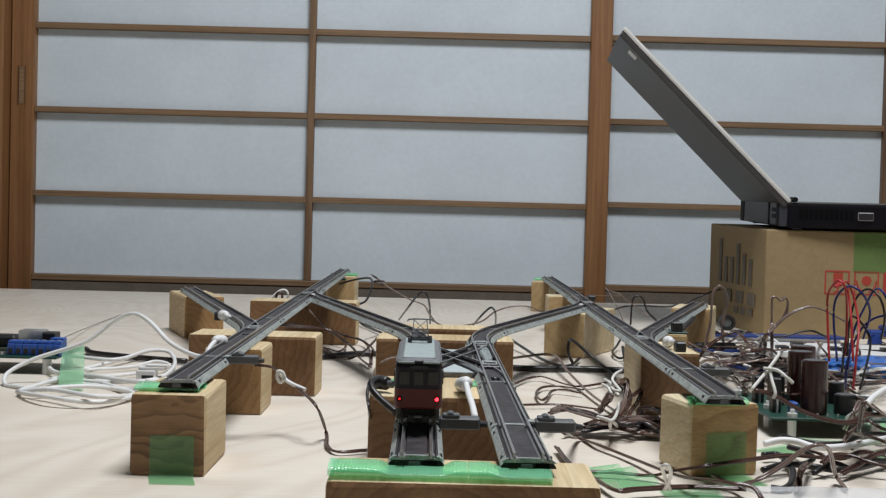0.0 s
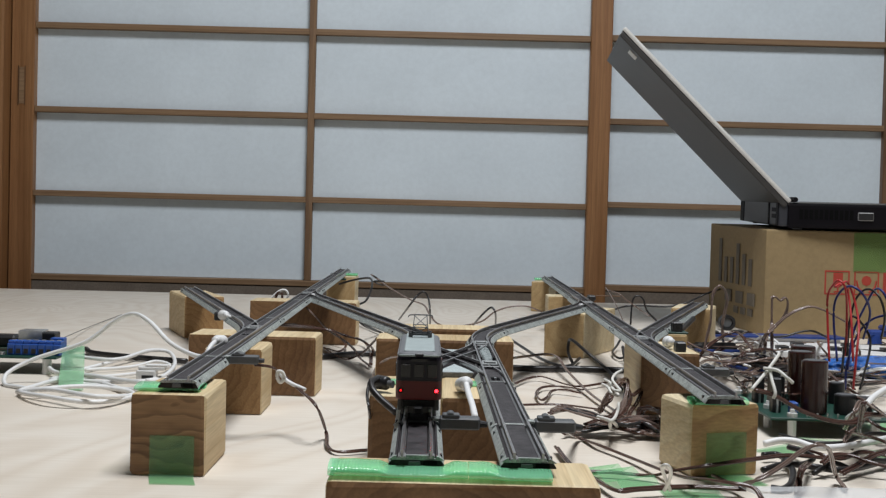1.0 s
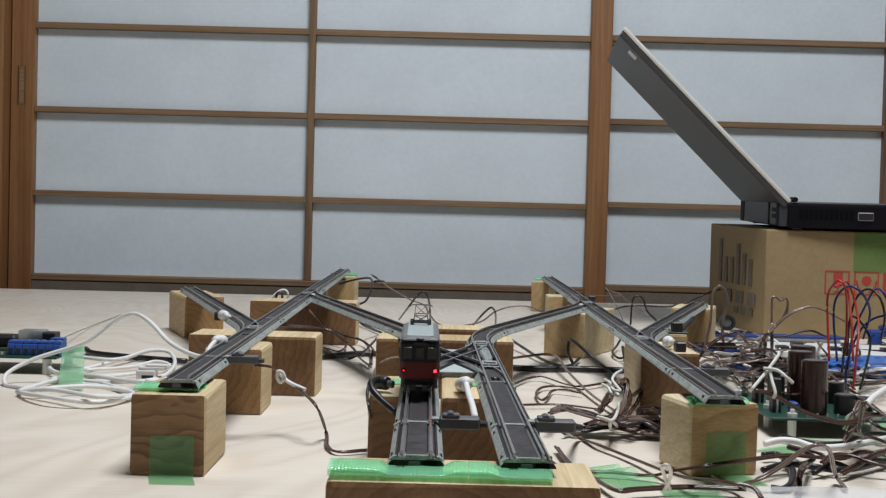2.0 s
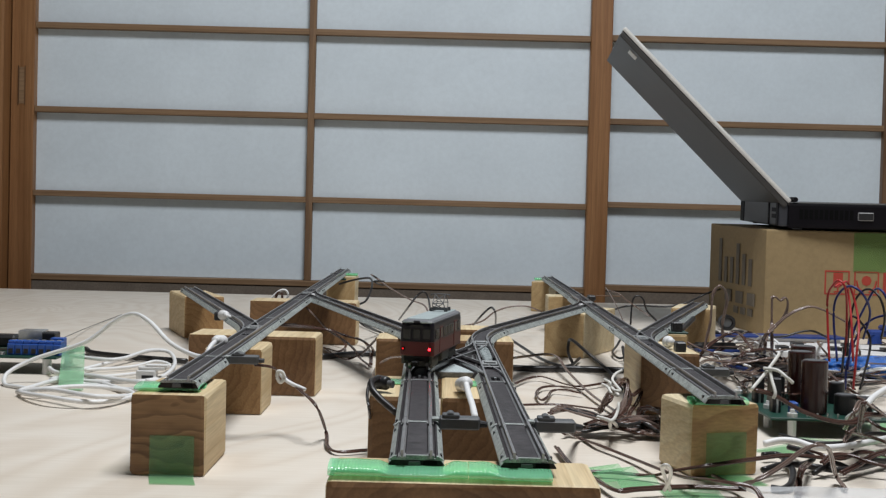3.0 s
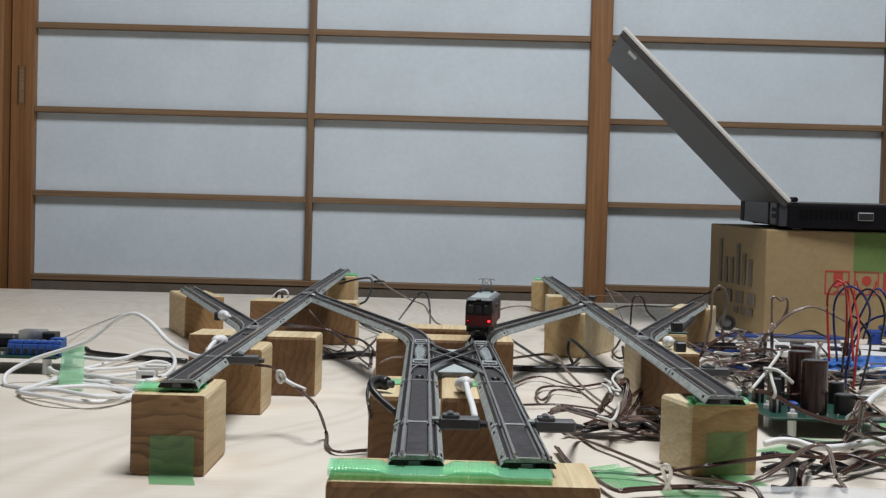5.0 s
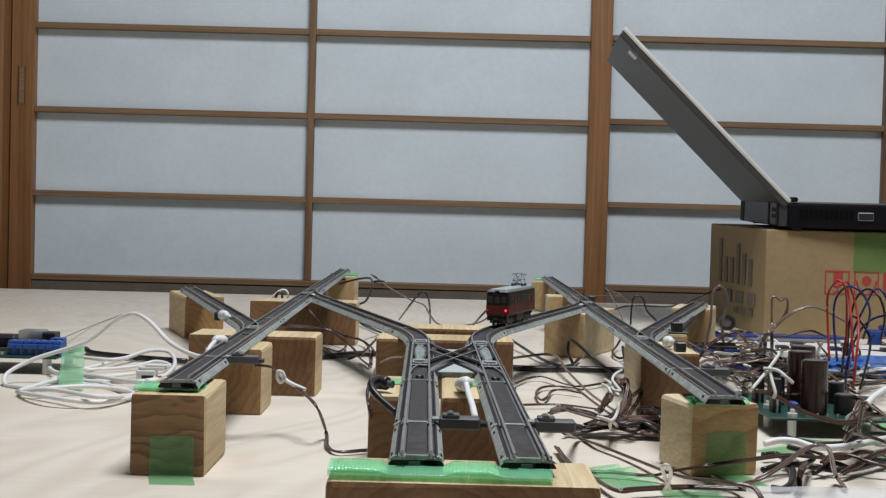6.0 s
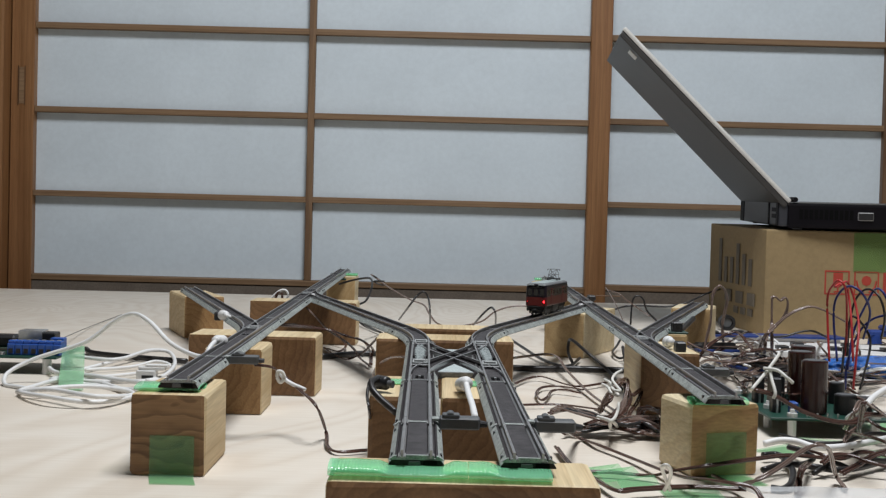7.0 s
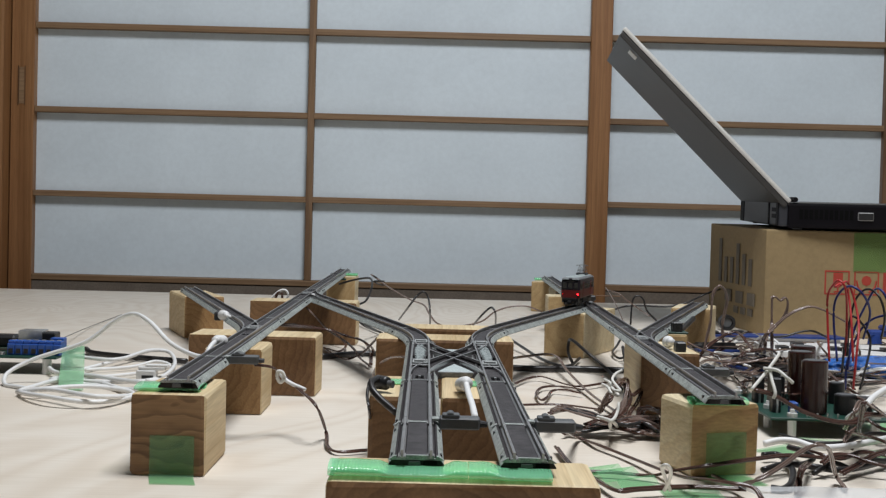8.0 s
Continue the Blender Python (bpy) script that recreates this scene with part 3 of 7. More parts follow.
track([run(BEND_R, 0.7631, 0.862, 0.004)], GREY + "curve leaving the crossover", ends=(True, True))
track([run(BEND_R, 0.8624, 1.098)], GREY + "straight towards the far junction", ends=(False, True))
track([run(BEND_L, 0.7631, 0.851, 0.004)], GREY + "curve leaving the crossover", ends=(True, True))
track([run(BEND_L, 0.8514, 1.110)], GREY + "straight towards the far junction", ends=(False, True))
for line, bend, branch, y_end, far, b_end in ((LINE_L, BEND_L, BRANCH_L, 0.561, 1.725, 1.222), (LINE_R, BEND_R, BRANCH_R, 0.554, 1.655, 1.20)):
    track([run(line, y_end, 0.6547)], GREY + "straight at the siding's open end")
    track([run(line, 0.6553, 0.902), run(branch, 0.768, 0.902, 0.004)], GREY + "turnout with a branch", "turnout", ends=(True, True))
    track([run(branch, 0.9024, b_end)], GREY + "branch ending on a block")
    track([run(line, 0.9026, 1.098)], GREY + "straight between two turnouts")
    track([run(line, 1.0986, 1.27), run(bend, 1.099 if bend is BEND_R else 1.111, 1.245, 0.004)], GREY + "far junction turnout", "turnout", ends=(True, True))
    track([run(line, 1.2706, far)], GREY + "straight at the far end")
for line, branch, ys in ((LINE_L, BRANCH_L, (0.815, 0.775)), (LINE_R, BRANCH_R, (0.815, 0.775)), (LINE_L, BEND_L, (1.180, 1.235)), (LINE_R, BEND_R, (1.150, 1.205))):
    y = ys[0]
    x = float(np.interp(y, *line))
    z = BED_Z + 0.0055
    sw = thing("switch_lever", (x, y, z), "small metal switch frame between turnout rails", "switch", "switch plates")
    part("plate", box(x - 0.004, x + 0.004, y - 0.010, y + 0.010, z - 0.0002, z + 0.0006, 0.0002), "black_plastic", sw)
    tie_frame(x, y, z + 0.0006, 0.0042, 0.0085, sw)
    part("tie_bar", box(x - 0.0050, x + 0.0050, y + 0.012, y + 0.0145, z, z + 0.0010, 0.0003), "grey_metal", sw, "dull tie bar")
    x = float(np.interp(ys[1], *line))
    for dx in (-0.0014, 0.0014):
        part("screw", cyl((x + dx, ys[1], z), (x + dx, ys[1], z + 0.0006), 0.0010, 10), "black_plastic", sw, "black contact screw")
    part("screw_tip", cyl((x, ys[1] - 0.001, z), (x, ys[1] - 0.001, z + 0.0008), 0.0005, 8), "zinc", sw)
    # pale ballast wedge between the two diverging beds
    if ys[0] < 1:
        bm = bmesh.new()
        rows = []
        for k in range(9):
            yy = y + 0.024 + k * 0.0065
            a, b = float(np.interp(yy, *line)), float(np.interp(yy, *branch))
            lo, hi = min(a, b) + 0.003, max(a, b) - 0.003
            hi = max(hi, lo + 0.0008)
            rows.append([bm.verts.new((xx, yy, zz)) for xx, zz in ((lo, BED_Z + 0.002), (lo, BED_Z + 0.0047), (hi, BED_Z + 0.0047), (hi, BED_Z + 0.002))])
        for p, q in zip(rows, rows[1:]):
            for j in range(4):
                bm.faces.new((p[j], p[(j + 1) % 4], q[(j + 1) % 4], q[j]))
        bm.faces.new(rows[0])
        bm.faces.new(rows[-1][::-1])
        part("ballast_wedge", bm, "ballast_plate", sw, "pale ballast wedge")
# bright spots at the junctions, put in as white plastic caps
for x, y in ((-0.1220, 1.150), (0.1276, 1.108)):
    pin = thing("junction_bright_spot", (x, y, BED_Z + 0.005), "tiny white cap standing for a bright spot where two tracks meet", "pin", "junction pins")
    part("cap", cyl((x, y, BED_Z + 0.0052), (x, y, BED_Z + 0.0080), 0.0022, 16, 0.0018, 0.0005), "white_plastic", pin, smooth=True)
    part("foot", cyl((x, y, BED_Z + 0.0030), (x, y, BED_Z + 0.0052), 0.0026, 16), "grey_plastic", pin)

# ---------------------------------------------------------------- train
# built round the origin: rail top at z = 0, the tail with the red lamps towards -y
CAR_L, CAR_W = 0.0735, 0.0173


def car_shell(z_list, inset=0.0):
    """Rings of a body with rounded corners, (z, half width, half length)."""
    bm = bmesh.new()
    rings = []
    for z, hw, hl in z_list:
        ring = []
        r = min(0.0024, hw * 0.9)
        for cx, cy, a0 in ((hw - r, hl - r, 0), (-hw + r, hl - r, 90), (-hw + r, -hl + r, 180), (hw - r, -hl + r, 270)):
            for k in range(5):
                a = radians(a0 + 22.5 * k)
                ring.append(bm.verts.new((cx + r * math.cos(a), cy + r * math.sin(a), z)))
        rings.append(ring)
    n = len(rings[0])
    for a, b in zip(rings, rings[1:]):
        for k in range(n):
            bm.faces.new((a[k], a[(k + 1) % n], b[(k + 1) % n], b[k]))
    bm.faces.new(rings[0][::-1])
    bm.faces.new(rings[-1])
    return bm


def build_train():
    root = thing("model_railcar", (0, 0, 0), "small dark red and navy electric railcar with lit tail lamps", "model train")
    hw, hl = CAR_W / 2, CAR_L / 2
    lower = part("lower_body", car_shell([(0.0078, hw - 0.0002, hl - 0.0002), (0.0084, hw, hl), (0.0148, hw, hl)]), "train_red", root, "dark red lower body")
    upper = part("upper_body", car_shell([(0.01485, hw, hl), (0.0226, hw - 0.0002, hl - 0.0003), (0.0243, hw - 0.0007, hl - 0.0008)]), "train_navy", root, "dark navy upper body")
    part("roof", car_shell([(0.0243, hw - 0.0004, hl - 0.0006), (0.0252, hw - 0.0010, hl - 0.0014), (0.0258, hw - 0.0026, hl - 0.0030)]), "train_roof_edge", root)
    part("roof_panel", box(-hw + 0.0028, hw - 0.0028, -hl + 0.0030, hl - 0.0030, 0.0254, 0.0262, 0.0003), "train_roof", root, "pale grey roof panel")
    part("front_gutter", box(-hw + 0.0012, hw - 0.0012, -hl - 0.0004, -hl + 0.0006, 0.0241, 0.0247), "train_roof", root)
    part("front_gutter", box(-0.0016, 0.0016, -hl - 0.0007, -hl + 0.0008, 0.0240, 0.0254, 0.0003), "train_navy", root, "roof headlamp housing")
    for y, s in ((-hl, -1), (hl, 1)):
        for x in (-0.0050, 0.0, 0.0050):
            part("end_window", box(x - 0.0018, x + 0.0018, y - 0.00025, y + 0.00025, 0.0162, 0.0212, 0.0002), "window_dark", upper, "dark end window")
        part("destination_band", box(-0.003, 0.003, y - 0.0002, y + 0.0002, 0.0222, 0.0232), "window_dark", upper)
        part("skirt", box(-0.0062, 0.0062, y - 0.0001 if s < 0 else y - 0.003, y + 0.003 if s < 0 else y + 0.0001, 0.0052, 0.0078, 0.0004), "train_under", root)
        part("coupler", box(-0.0018, 0.0018, y - 0.004 if s < 0 else y, y if s < 0 else y + 0.004, 0.0030, 0.0056, 0.0005), "train_under", root, "black coupler")
    for x in (-0.0067, 0.0067):
        rim = part("lamp_rim", cyl((x, -hl - 0.0004, 0.0113), (x, -hl + 0.001, 0.0113), 0.00105, 14), "train_under", lower)
        if x > 0:
            part("tail_lamp", cyl((x, -hl - 0.0008, 0.0113), (x, -hl, 0.0113), 0.00062, 14, None, 0.0002), "tail_red", rim, "glowing red tail lamp")
        else:
            part("tail_lamp", cyl((x, -hl - 0.0005, 0.0113), (x, -hl, 0.0113), 0.00048, 14, None, 0.0002), "tail_red_dim", rim, "dimly glowing red tail lamp")
    for s in (-1, 1):
        for k in range(7):
            y = -hl + 0.009 + k * 0.0092
            if k in (1, 5):
                door = part("door", box(s * hw - 0.0002, s * hw + 0.0002, y - 0.0034, y + 0.0034, 0.0086, 0.0215, 0.0001), "train_red", root, "dark red door")
                part("door_window", box(s * hw - 0.0003, s * hw + 0.0003, y - 0.0020, y + 0.0020, 0.0160, 0.0208), "window_dark", door)
            else:
                pane = part("side_window", box(s * hw - 0.0003, s * hw + 0.00025, y - 0.0036, y + 0.0036, 0.0160, 0.0208, 0.0001), "window_dark", upper, "dark side window")
                part("window_bar", box(s * hw - 0.0003, s * hw + 0.0004, y - 0.0003, y + 0.0003, 0.0160, 0.0208), "train_navy", pane)
        part("gutter", box(s * (hw - 0.0006) - 0.0003, s * (hw - 0.0006) + 0.0003, -hl + 0.003, hl - 0.003, 0.0240, 0.0245), "train_roof_edge", root)
    part("underframe", box(-0.0062, 0.0062, -hl + 0.002, hl - 0.002, 0.0050, 0.0079, 0.0003), "train_under", root)
    for s in (-1, 1):
        part("equipment_box", box(s * 0.0062 - 0.0012, s * 0.0062 + 0.0012, -0.010, 0.009, 0.0028, 0.0078, 0.0004), "bogie_grey", root, "grey underfloor equipment box")
        part("step", box(s * 0.0070 - 0.0008, s * 0.0070 + 0.0008, -hl + 0.0015, -hl + 0.005, 0.0036, 0.0078, 0.0003), "bogie_grey", root)
    for yb in (-hl + 0.0135, hl - 0.0135):
        bogie = part("bogie", join(box(-0.0040, 0.0040, yb - 0.008, yb + 0.008, 0.0018, 0.0050, 0.0004), box(-0.0066, -0.0054, yb - 0.009, yb + 0.009, 0.0016, 0.0052, 0.0004), box(0.0054, 0.0066, yb - 0.009, yb + 0.009, 0.0016, 0.0052, 0.0004)), "bogie_grey", root, "grey bogie")
        for dy in (-0.0055, 0.0055):
            for s in (-1, 1):
                part("wheel", cyl((s * 0.0040, yb + dy, 0.0028), (s * 0.0052, yb + dy, 0.0028), 0.0028, 18), "rail_steel", bogie, "metal wheel")
    # pantograph
    py, z0, zt = 0.019, 0.0262, 0.0350
    pan = part("pantograph_base", join(*[box(x - 0.0004, x + 0.0004, py - 0.0055, py + 0.0055, z0, z0 + 0.0012) for x in (-0.0036, 0.0036)], *[box(-0.0046, 0.0046, y - 0.0004, y + 0.0004, z0 + 0.0008, z0 + 0.0016) for y in (py - 0.004, py + 0.004)], *[cyl((x, y, z0), (x, y, z0 + 0.0020), 0.0007, 8) for x in (-0.0042, 0.0042) for y in (py - 0.004, py + 0.004)]), "grey_plastic", root, "dark pantograph base")
    zm = (z0 + zt) / 2
    for s in (-1, 1):
        rods = [cyl((s * 0.0034, py - 0.003, z0 + 0.001), (s * 0.0030, py - 0.0062, zm), 0.00022, 6), cyl((s * 0.0034, py + 0.003, z0 + 0.001), (s * 0.0030, py + 0.0062, zm), 0.00022, 6),
                cyl((s * 0.0030, py - 0.0062, zm), (s * 0.0026, py - 0.001, zt), 0.0002, 6), cyl((s * 0.0030, py + 0.0062, zm), (s * 0.0026, py + 0.001, zt), 0.0002, 6)]
        part("pantograph_arm", join(*rods), "grey_plastic", pan)
    braces = [cyl((-0.0030, y, zm), (0.0030, y, zm), 0.00022, 6) for y in (py - 0.0062, py + 0.0062)]
    braces += [cyl((-0.0034, py - 0.003, z0 + 0.001), (0.0030, py - 0.0062, zm), 0.0002, 6), cyl((0.0034, py - 0.003, z0 + 0.001), (-0.0030, py - 0.0062, zm), 0.0002, 6), cyl((-0.0030, py - 0.0062, zm), (0.0026, py - 0.001, zt), 0.0002, 6), cyl((0.0030, py - 0.0062, zm), (-0.0026, py - 0.001, zt), 0.0002, 6)]
    part("pantograph_brace", join(*braces), "grey_plastic", pan)
    for y in (py - 0.001, py + 0.001):
        part("contact_bar", tube(smooth_line([(-0.0052, y, zt - 0.0007), (-0.0040, y, zt + 0.0002), (0.0040, y, zt + 0.0002), (0.0052, y, zt - 0.0007)], 5), 0.00022, 6), "grey_plastic", pan)
    return root


train = build_train()
ROUTE_Y = np.arange(0.38, 1.40, 0.002)
ROUTE_X = np.where(ROUTE_Y < S0, np.interp(ROUTE_Y, *MAIN_L), np.where(ROUTE_Y < S1, np.interp(ROUTE_Y, *CROSS_LR), np.where(ROUTE_Y < 0.763, np.interp(ROUTE_Y, *MAIN_R), np.where(ROUTE_Y < 1.24, np.interp(ROUTE_Y, *BEND_R), np.interp(ROUTE_Y, *LINE_R)))))
ROUTE_S = np.concatenate(([0], np.cumsum(np.hypot(np.diff(ROUTE_X), np.diff(ROUTE_Y)))))
# how far along y the tail of the car stands, second by second
TAIL = [(0.0, 0.4343), (0.5, 0.4410), (1.0, 0.4555), (1.5, 0.4788), (1.7, 0.4905), (2.8, 0.5790), (3.0, 0.5975), (3.5, 0.6475), (4.0, 0.6915), (4.5, 0.7245), (5.8, 0.8425), (6.0, 0.8615), (6.5, 0.9115), (7.0, 0.9622), (7.5, 1.0150), (8.0, 1.0715)]


def tail_at(t):
    """Smooth motion through the times of TAIL."""
    ts, ys = [a for a, b in TAIL], [b for a, b in TAIL]
    i = min(max(0, sum(1 for a in ts[1:] if a <= t)), len(ts) - 2)
    h = ts[i + 1] - ts[i]

    def rate(k):
        lo, hi = max(0, k - 1), min(len(ts) - 1, k + 1)
        return (ys[hi] - ys[lo]) / (ts[hi] - ts[lo])

    u = (t - ts[i]) / h
    return (ys[i] * (1 + 2 * u) * (1 - u) ** 2 + rate(i) * h * u * (1 - u) ** 2 + ys[i + 1] * u * u * (3 - 2 * u) + rate(i + 1) * h * u * u * (u - 1))


def on_route(s):
    return Vector((float(np.interp(s, ROUTE_S, ROUTE_X)), float(np.interp(s, ROUTE_S, ROUTE_Y)), RAIL_TOP - 0.0001))


def train_rows():
    rows = []
    for k in range(41):
        t = k * 0.2
        s = float(np.interp(tail_at(t), ROUTE_Y, ROUTE_S))
        a, b = on_route(s + 0.0115), on_route(s + CAR_L - 0.0115)
        d = (b - a).normalized()
        mid = (a + b) / 2
        rows.append((t, pose(mid.x, mid.y, mid.z, 0, 0, math.degrees(math.atan2(-d.x, d.y)))))
    return rows


# ---------------------------------------------------------------- tape
def tape_roll(x0, x1, y, z0, h, d, label, turn=0.0, pressed=None):
    """A strip of tape rolled into a flattened loop under a track's end."""
    bm = bmesh.new()
    n, m = 18, 28
    rings = []
    for i in range(m + 1):
        x = x0 + (x1 - x0) * i / m
        sag = 1 - 0.025 * math.sin(i * 0.95)
        if pressed is not None:
            sag *= 1 - 0.36 * max(0.0, min(1.0, (0.0125 - abs(x - pressed)) / 0.0035))
        rings.append([bm.verts.new((x, y + d / 2 * math.cos(a), z0 + h / 2 * sag + h / 2 * sag * (abs(math.sin(a)) ** 0.9) * (1 if math.sin(a) > 0 else -1))) for a in (2 * math.pi * k / n for k in range(n))])
    for a, b in zip(rings, rings[1:]):
        for k in range(n):
            bm.faces.new((a[k], a[(k + 1) % n], b[(k + 1) % n], b[k]))
    if turn:
        bmesh.ops.rotate(bm, verts=bm.verts, cent=((x0 + x1) / 2, y, 0), matrix=Matrix.Rotation(radians(turn), 3, "Z"))
    return solid("tape_roll", bm, "green_tape", ((x0 + x1) / 2, y, z0), label, "tape", "green tapes", smooth=True)


def tape_strip(points, width, across, label, material="green_film"):
    """A flat strip of tape laid along points; across: the direction of its width."""
    bm = bmesh.new()
    a = Vector(across).normalized() * width / 2
    rows = []
    for p in points:
        p = Vector(p)
        rows.append([bm.verts.new(p - a), bm.verts.new(p + a)])
    for p, q in zip(rows, rows[1:]):
        bm.faces.new((p[0], p[1], q[1], q[0]))
    bmesh.ops.solidify(bm, geom=list(bm.faces), thickness=0.0002)
    return solid("tape_strip", bm, material, points[0], label, "tape", "green tapes")


ROLL = "glossy green tape rolled under the track ends"
tape_roll(-0.0352, 0.0100, 0.3950, 0.0379, 0.0047, 0.0165, ROLL, 0.0, -0.0070)
tape_roll(0.0102, 0.0372, 0.3948, 0.0379, 0.0048, 0.0165, ROLL, 0.0, 0.0300)
tape_roll(-0.1420, -0.1115, 0.572, 0.0379, 0.0030, 0.020, ROLL)
tape_roll(0.1215, 0.1480, 0.585, 0.0354, 0.0040, 0.014, ROLL, 6)
tape_roll(-0.1290, -0.114, 1.630, 0.0400, 0.0036, 0.020, ROLL)
tape_roll(0.125, 0.1335, 1.640, 0.0400, 0.0036, 0.018, ROLL)
tape_roll(-0.0280, -0.0180, 0.600, 0.0400, 0.0012, 0.018, ROLL)
tape_roll(0.0135, 0.0225, 0.600, 0.0400, 0.0012, 0.018, ROLL)
STRIP = "torn strip of translucent green tape, "
tape_strip([(-0.1222, 0.5553, 0.0190), (-0.1222, 0.5552, 0.001), (-0.1216, 0.5520, 0.0005), (-0.1180, 0.5385, 0.0005)], 0.0205, (1, 0, 0), STRIP + "holding a block to the table")
tape_strip([(0.1402, 0.5877, 0.0215), (0.1402, 0.5874, 0.001), (0.1410, 0.5845, 0.0006), (0.146, 0.566, 0.0006)], 0.0215, (0.966, 0.259, 0), STRIP + "holding a block to the table")
tape_strip([(-0.2455, 0.806, 0.0012), (-0.2480, 0.815, 0.006), (-0.2520, 0.830, 0.0105), (-0.2600, 0.857, 0.0120), (-0.2690, 0.888, 0.0150), (-0.2770, 0.915, 0.0180), (-0.2800, 0.925, 0.0120)], 0.0165, (1, 0.05, 0), STRIP + "laid over white cables", "green_pale")
tape_strip([(0.077, 0.592, 0.0006), (0.079, 0.586, 0.0040), (0.081, 0.580, 0.0016), (0.084, 0.573, 0.0055), (0.088, 0.566, 0.0018), (0.092, 0.560, 0.0045), (0.094, 0.556, 0.0008)], 0.024, (1, 0.7, 0), STRIP + "stuck to the table")
tape_strip([(0.1020, 0.546, 0.0010), (0.128, 0.540, 0.0016)], 0.020, (0, 1, 0), STRIP + "stuck to the table")
tape_strip([(0.178, 0.650, 0.0008), (0.200, 0.668, 0.0012)], 0.018, (1, -0.6, 0), STRIP + "beside the circuit board")
tape_strip([(0.205, 0.690, 0.0008), (0.232, 0.676, 0.0016)], 0.020, (0.4, 1, 0), STRIP + "beside the circuit board")
tape_strip([(0.235, 0.655, 0.0008), (0.262, 0.648, 0.0012)], 0.020, (0.2, 1, 0), STRIP + "beside the circuit board")
tape_strip([(0.262, 0.735, 0.0008), (0.292, 0.755, 0.0040)], 0.026, (0.6, -1, 0), STRIP + "beside the circuit board")


# ---------------------------------------------------------------- track feeders and plugs
def feeder(x, y, z, s=1):
    """A grey clip pushed into the side of the track, with its round lug."""
    root = thing("track_feeder", (x, y, z), "dark grey plastic feeder clipped to the track side", "track feeder", "track feeders")
    part("body", box(min(x, x + s * 0.0155), max(x, x + s * 0.0155), y - 0.0035, y + 0.0035, z, z + 0.0046, 0.0006), "grey_plastic", root)
    part("lug", join(box(min(x + s * 0.0010, x + s * 0.0078), max(x + s * 0.0010, x + s * 0.0078), y - 0.0033, y + 0.0033, z + 0.0044, z + 0.0058, 0.0008, 2), cyl((x + s * 0.0042, y - 0.0030, z + 0.0050), (x + s * 0.0042, y + 0.0030, z + 0.0050), 0.0017, 16, None, 0.0005)), "grey_plastic", root)
    part("tongue", box(min(x, x - s * 0.003), max(x, x - s * 0.003), y - 0.0025, y + 0.0025, z + 0.003, z + 0.0042, 0.0003), "track_side", root)
    part("cord_relief", cyl((x + s * 0.0155, y, z + 0.002), (x + s * 0.0185, y, z + 0.0018), 0.0015, 10, 0.0011), "black_plastic", root)
    return root


feeder(0.0003, 0.4635, 0.0418)
feeder(0.0368, 0.4635, 0.0416)
feeder(-0.1135, 0.6550, 0.0405)
feeder(0.1405, 0.6550, 0.0405)


def plug(p, q, r, tail, label, black=None):
    """A white moulded plug from p to q with a cable leaving along tail."""
    p, q = Vector(p), Vector(q)
    root = thing("feeder_plug", p, label, "plug", "feeder plugs")
    part("head", cyl(p, q, r, 20, r * 0.86, r * 0.3), "white_plastic", root, smooth=True)
    part("collar", cyl(q, q + (q - p).normalized() * r * 0.7, r * 0.72, 16, r * 0.5), "white_plastic", root, smooth=True)
    part("cord", tube(smooth_line([q, *tail]), 0.0014, 10), "white_cable", root, smooth=True)
    if black:
        part("socket", box(*black, 0.0008), "black_plastic", root, "black socket")
    return root


WHITE_PLUG = "white round plug with a white cord at the track"
plug((0.0108, 0.574, 0.0432), (0.0122, 0.556, 0.0466), 0.0038, [(0.0130, 0.537, 0.0448), (0.0140, 0.510, 0.0440), (0.0147, 0.486, 0.0425)], WHITE_PLUG)
plug((-0.1300, 0.725, 0.0448), (-0.1325, 0.716, 0.0462), 0.0037, [(-0.1340, 0.709, 0.0440), (-0.1355, 0.704, 0.0400), (-0.1352, 0.706, 0.0370)], WHITE_PLUG)
plug((-0.1655, 0.914, 0.0442), (-0.1612, 0.907, 0.0448), 0.0038, [(-0.153, 0.897, 0.0425), (-0.147, 0.890, 0.034), (-0.147, 0.885, 0.026), (-0.151, 0.88, 0.020)], WHITE_PLUG, (-0.1710, -0.1655, 0.912, 0.920, 0.0400, 0.0465))
plug((0.1483, 0.7945, 0.0445), (0.1498, 0.7905, 0.0449), 0.0042, [(0.153, 0.789, 0.044), (0.156, 0.79, 0.0415)], WHITE_PLUG, (0.1506, 0.1572, 0.774, 0.784, 0.0400, 0.0465))

# black plug with cord beside the parallel tracks
root = thing("cord_plug", (-0.026, 0.585, 0.0401), "black moulded plug on a green pad beside the track", "plug")
part("head", cyl((-0.0300, 0.568, 0.0446), (-0.0238, 0.563, 0.0446), 0.0034, 20, 0.0032, 0.0012), "black_plastic", root, smooth=True)
part("ring", cyl((-0.0238, 0.563, 0.0444), (-0.0215, 0.562, 0.0444), 0.0018, 18), "grey_plastic", root, "grey contact ring")

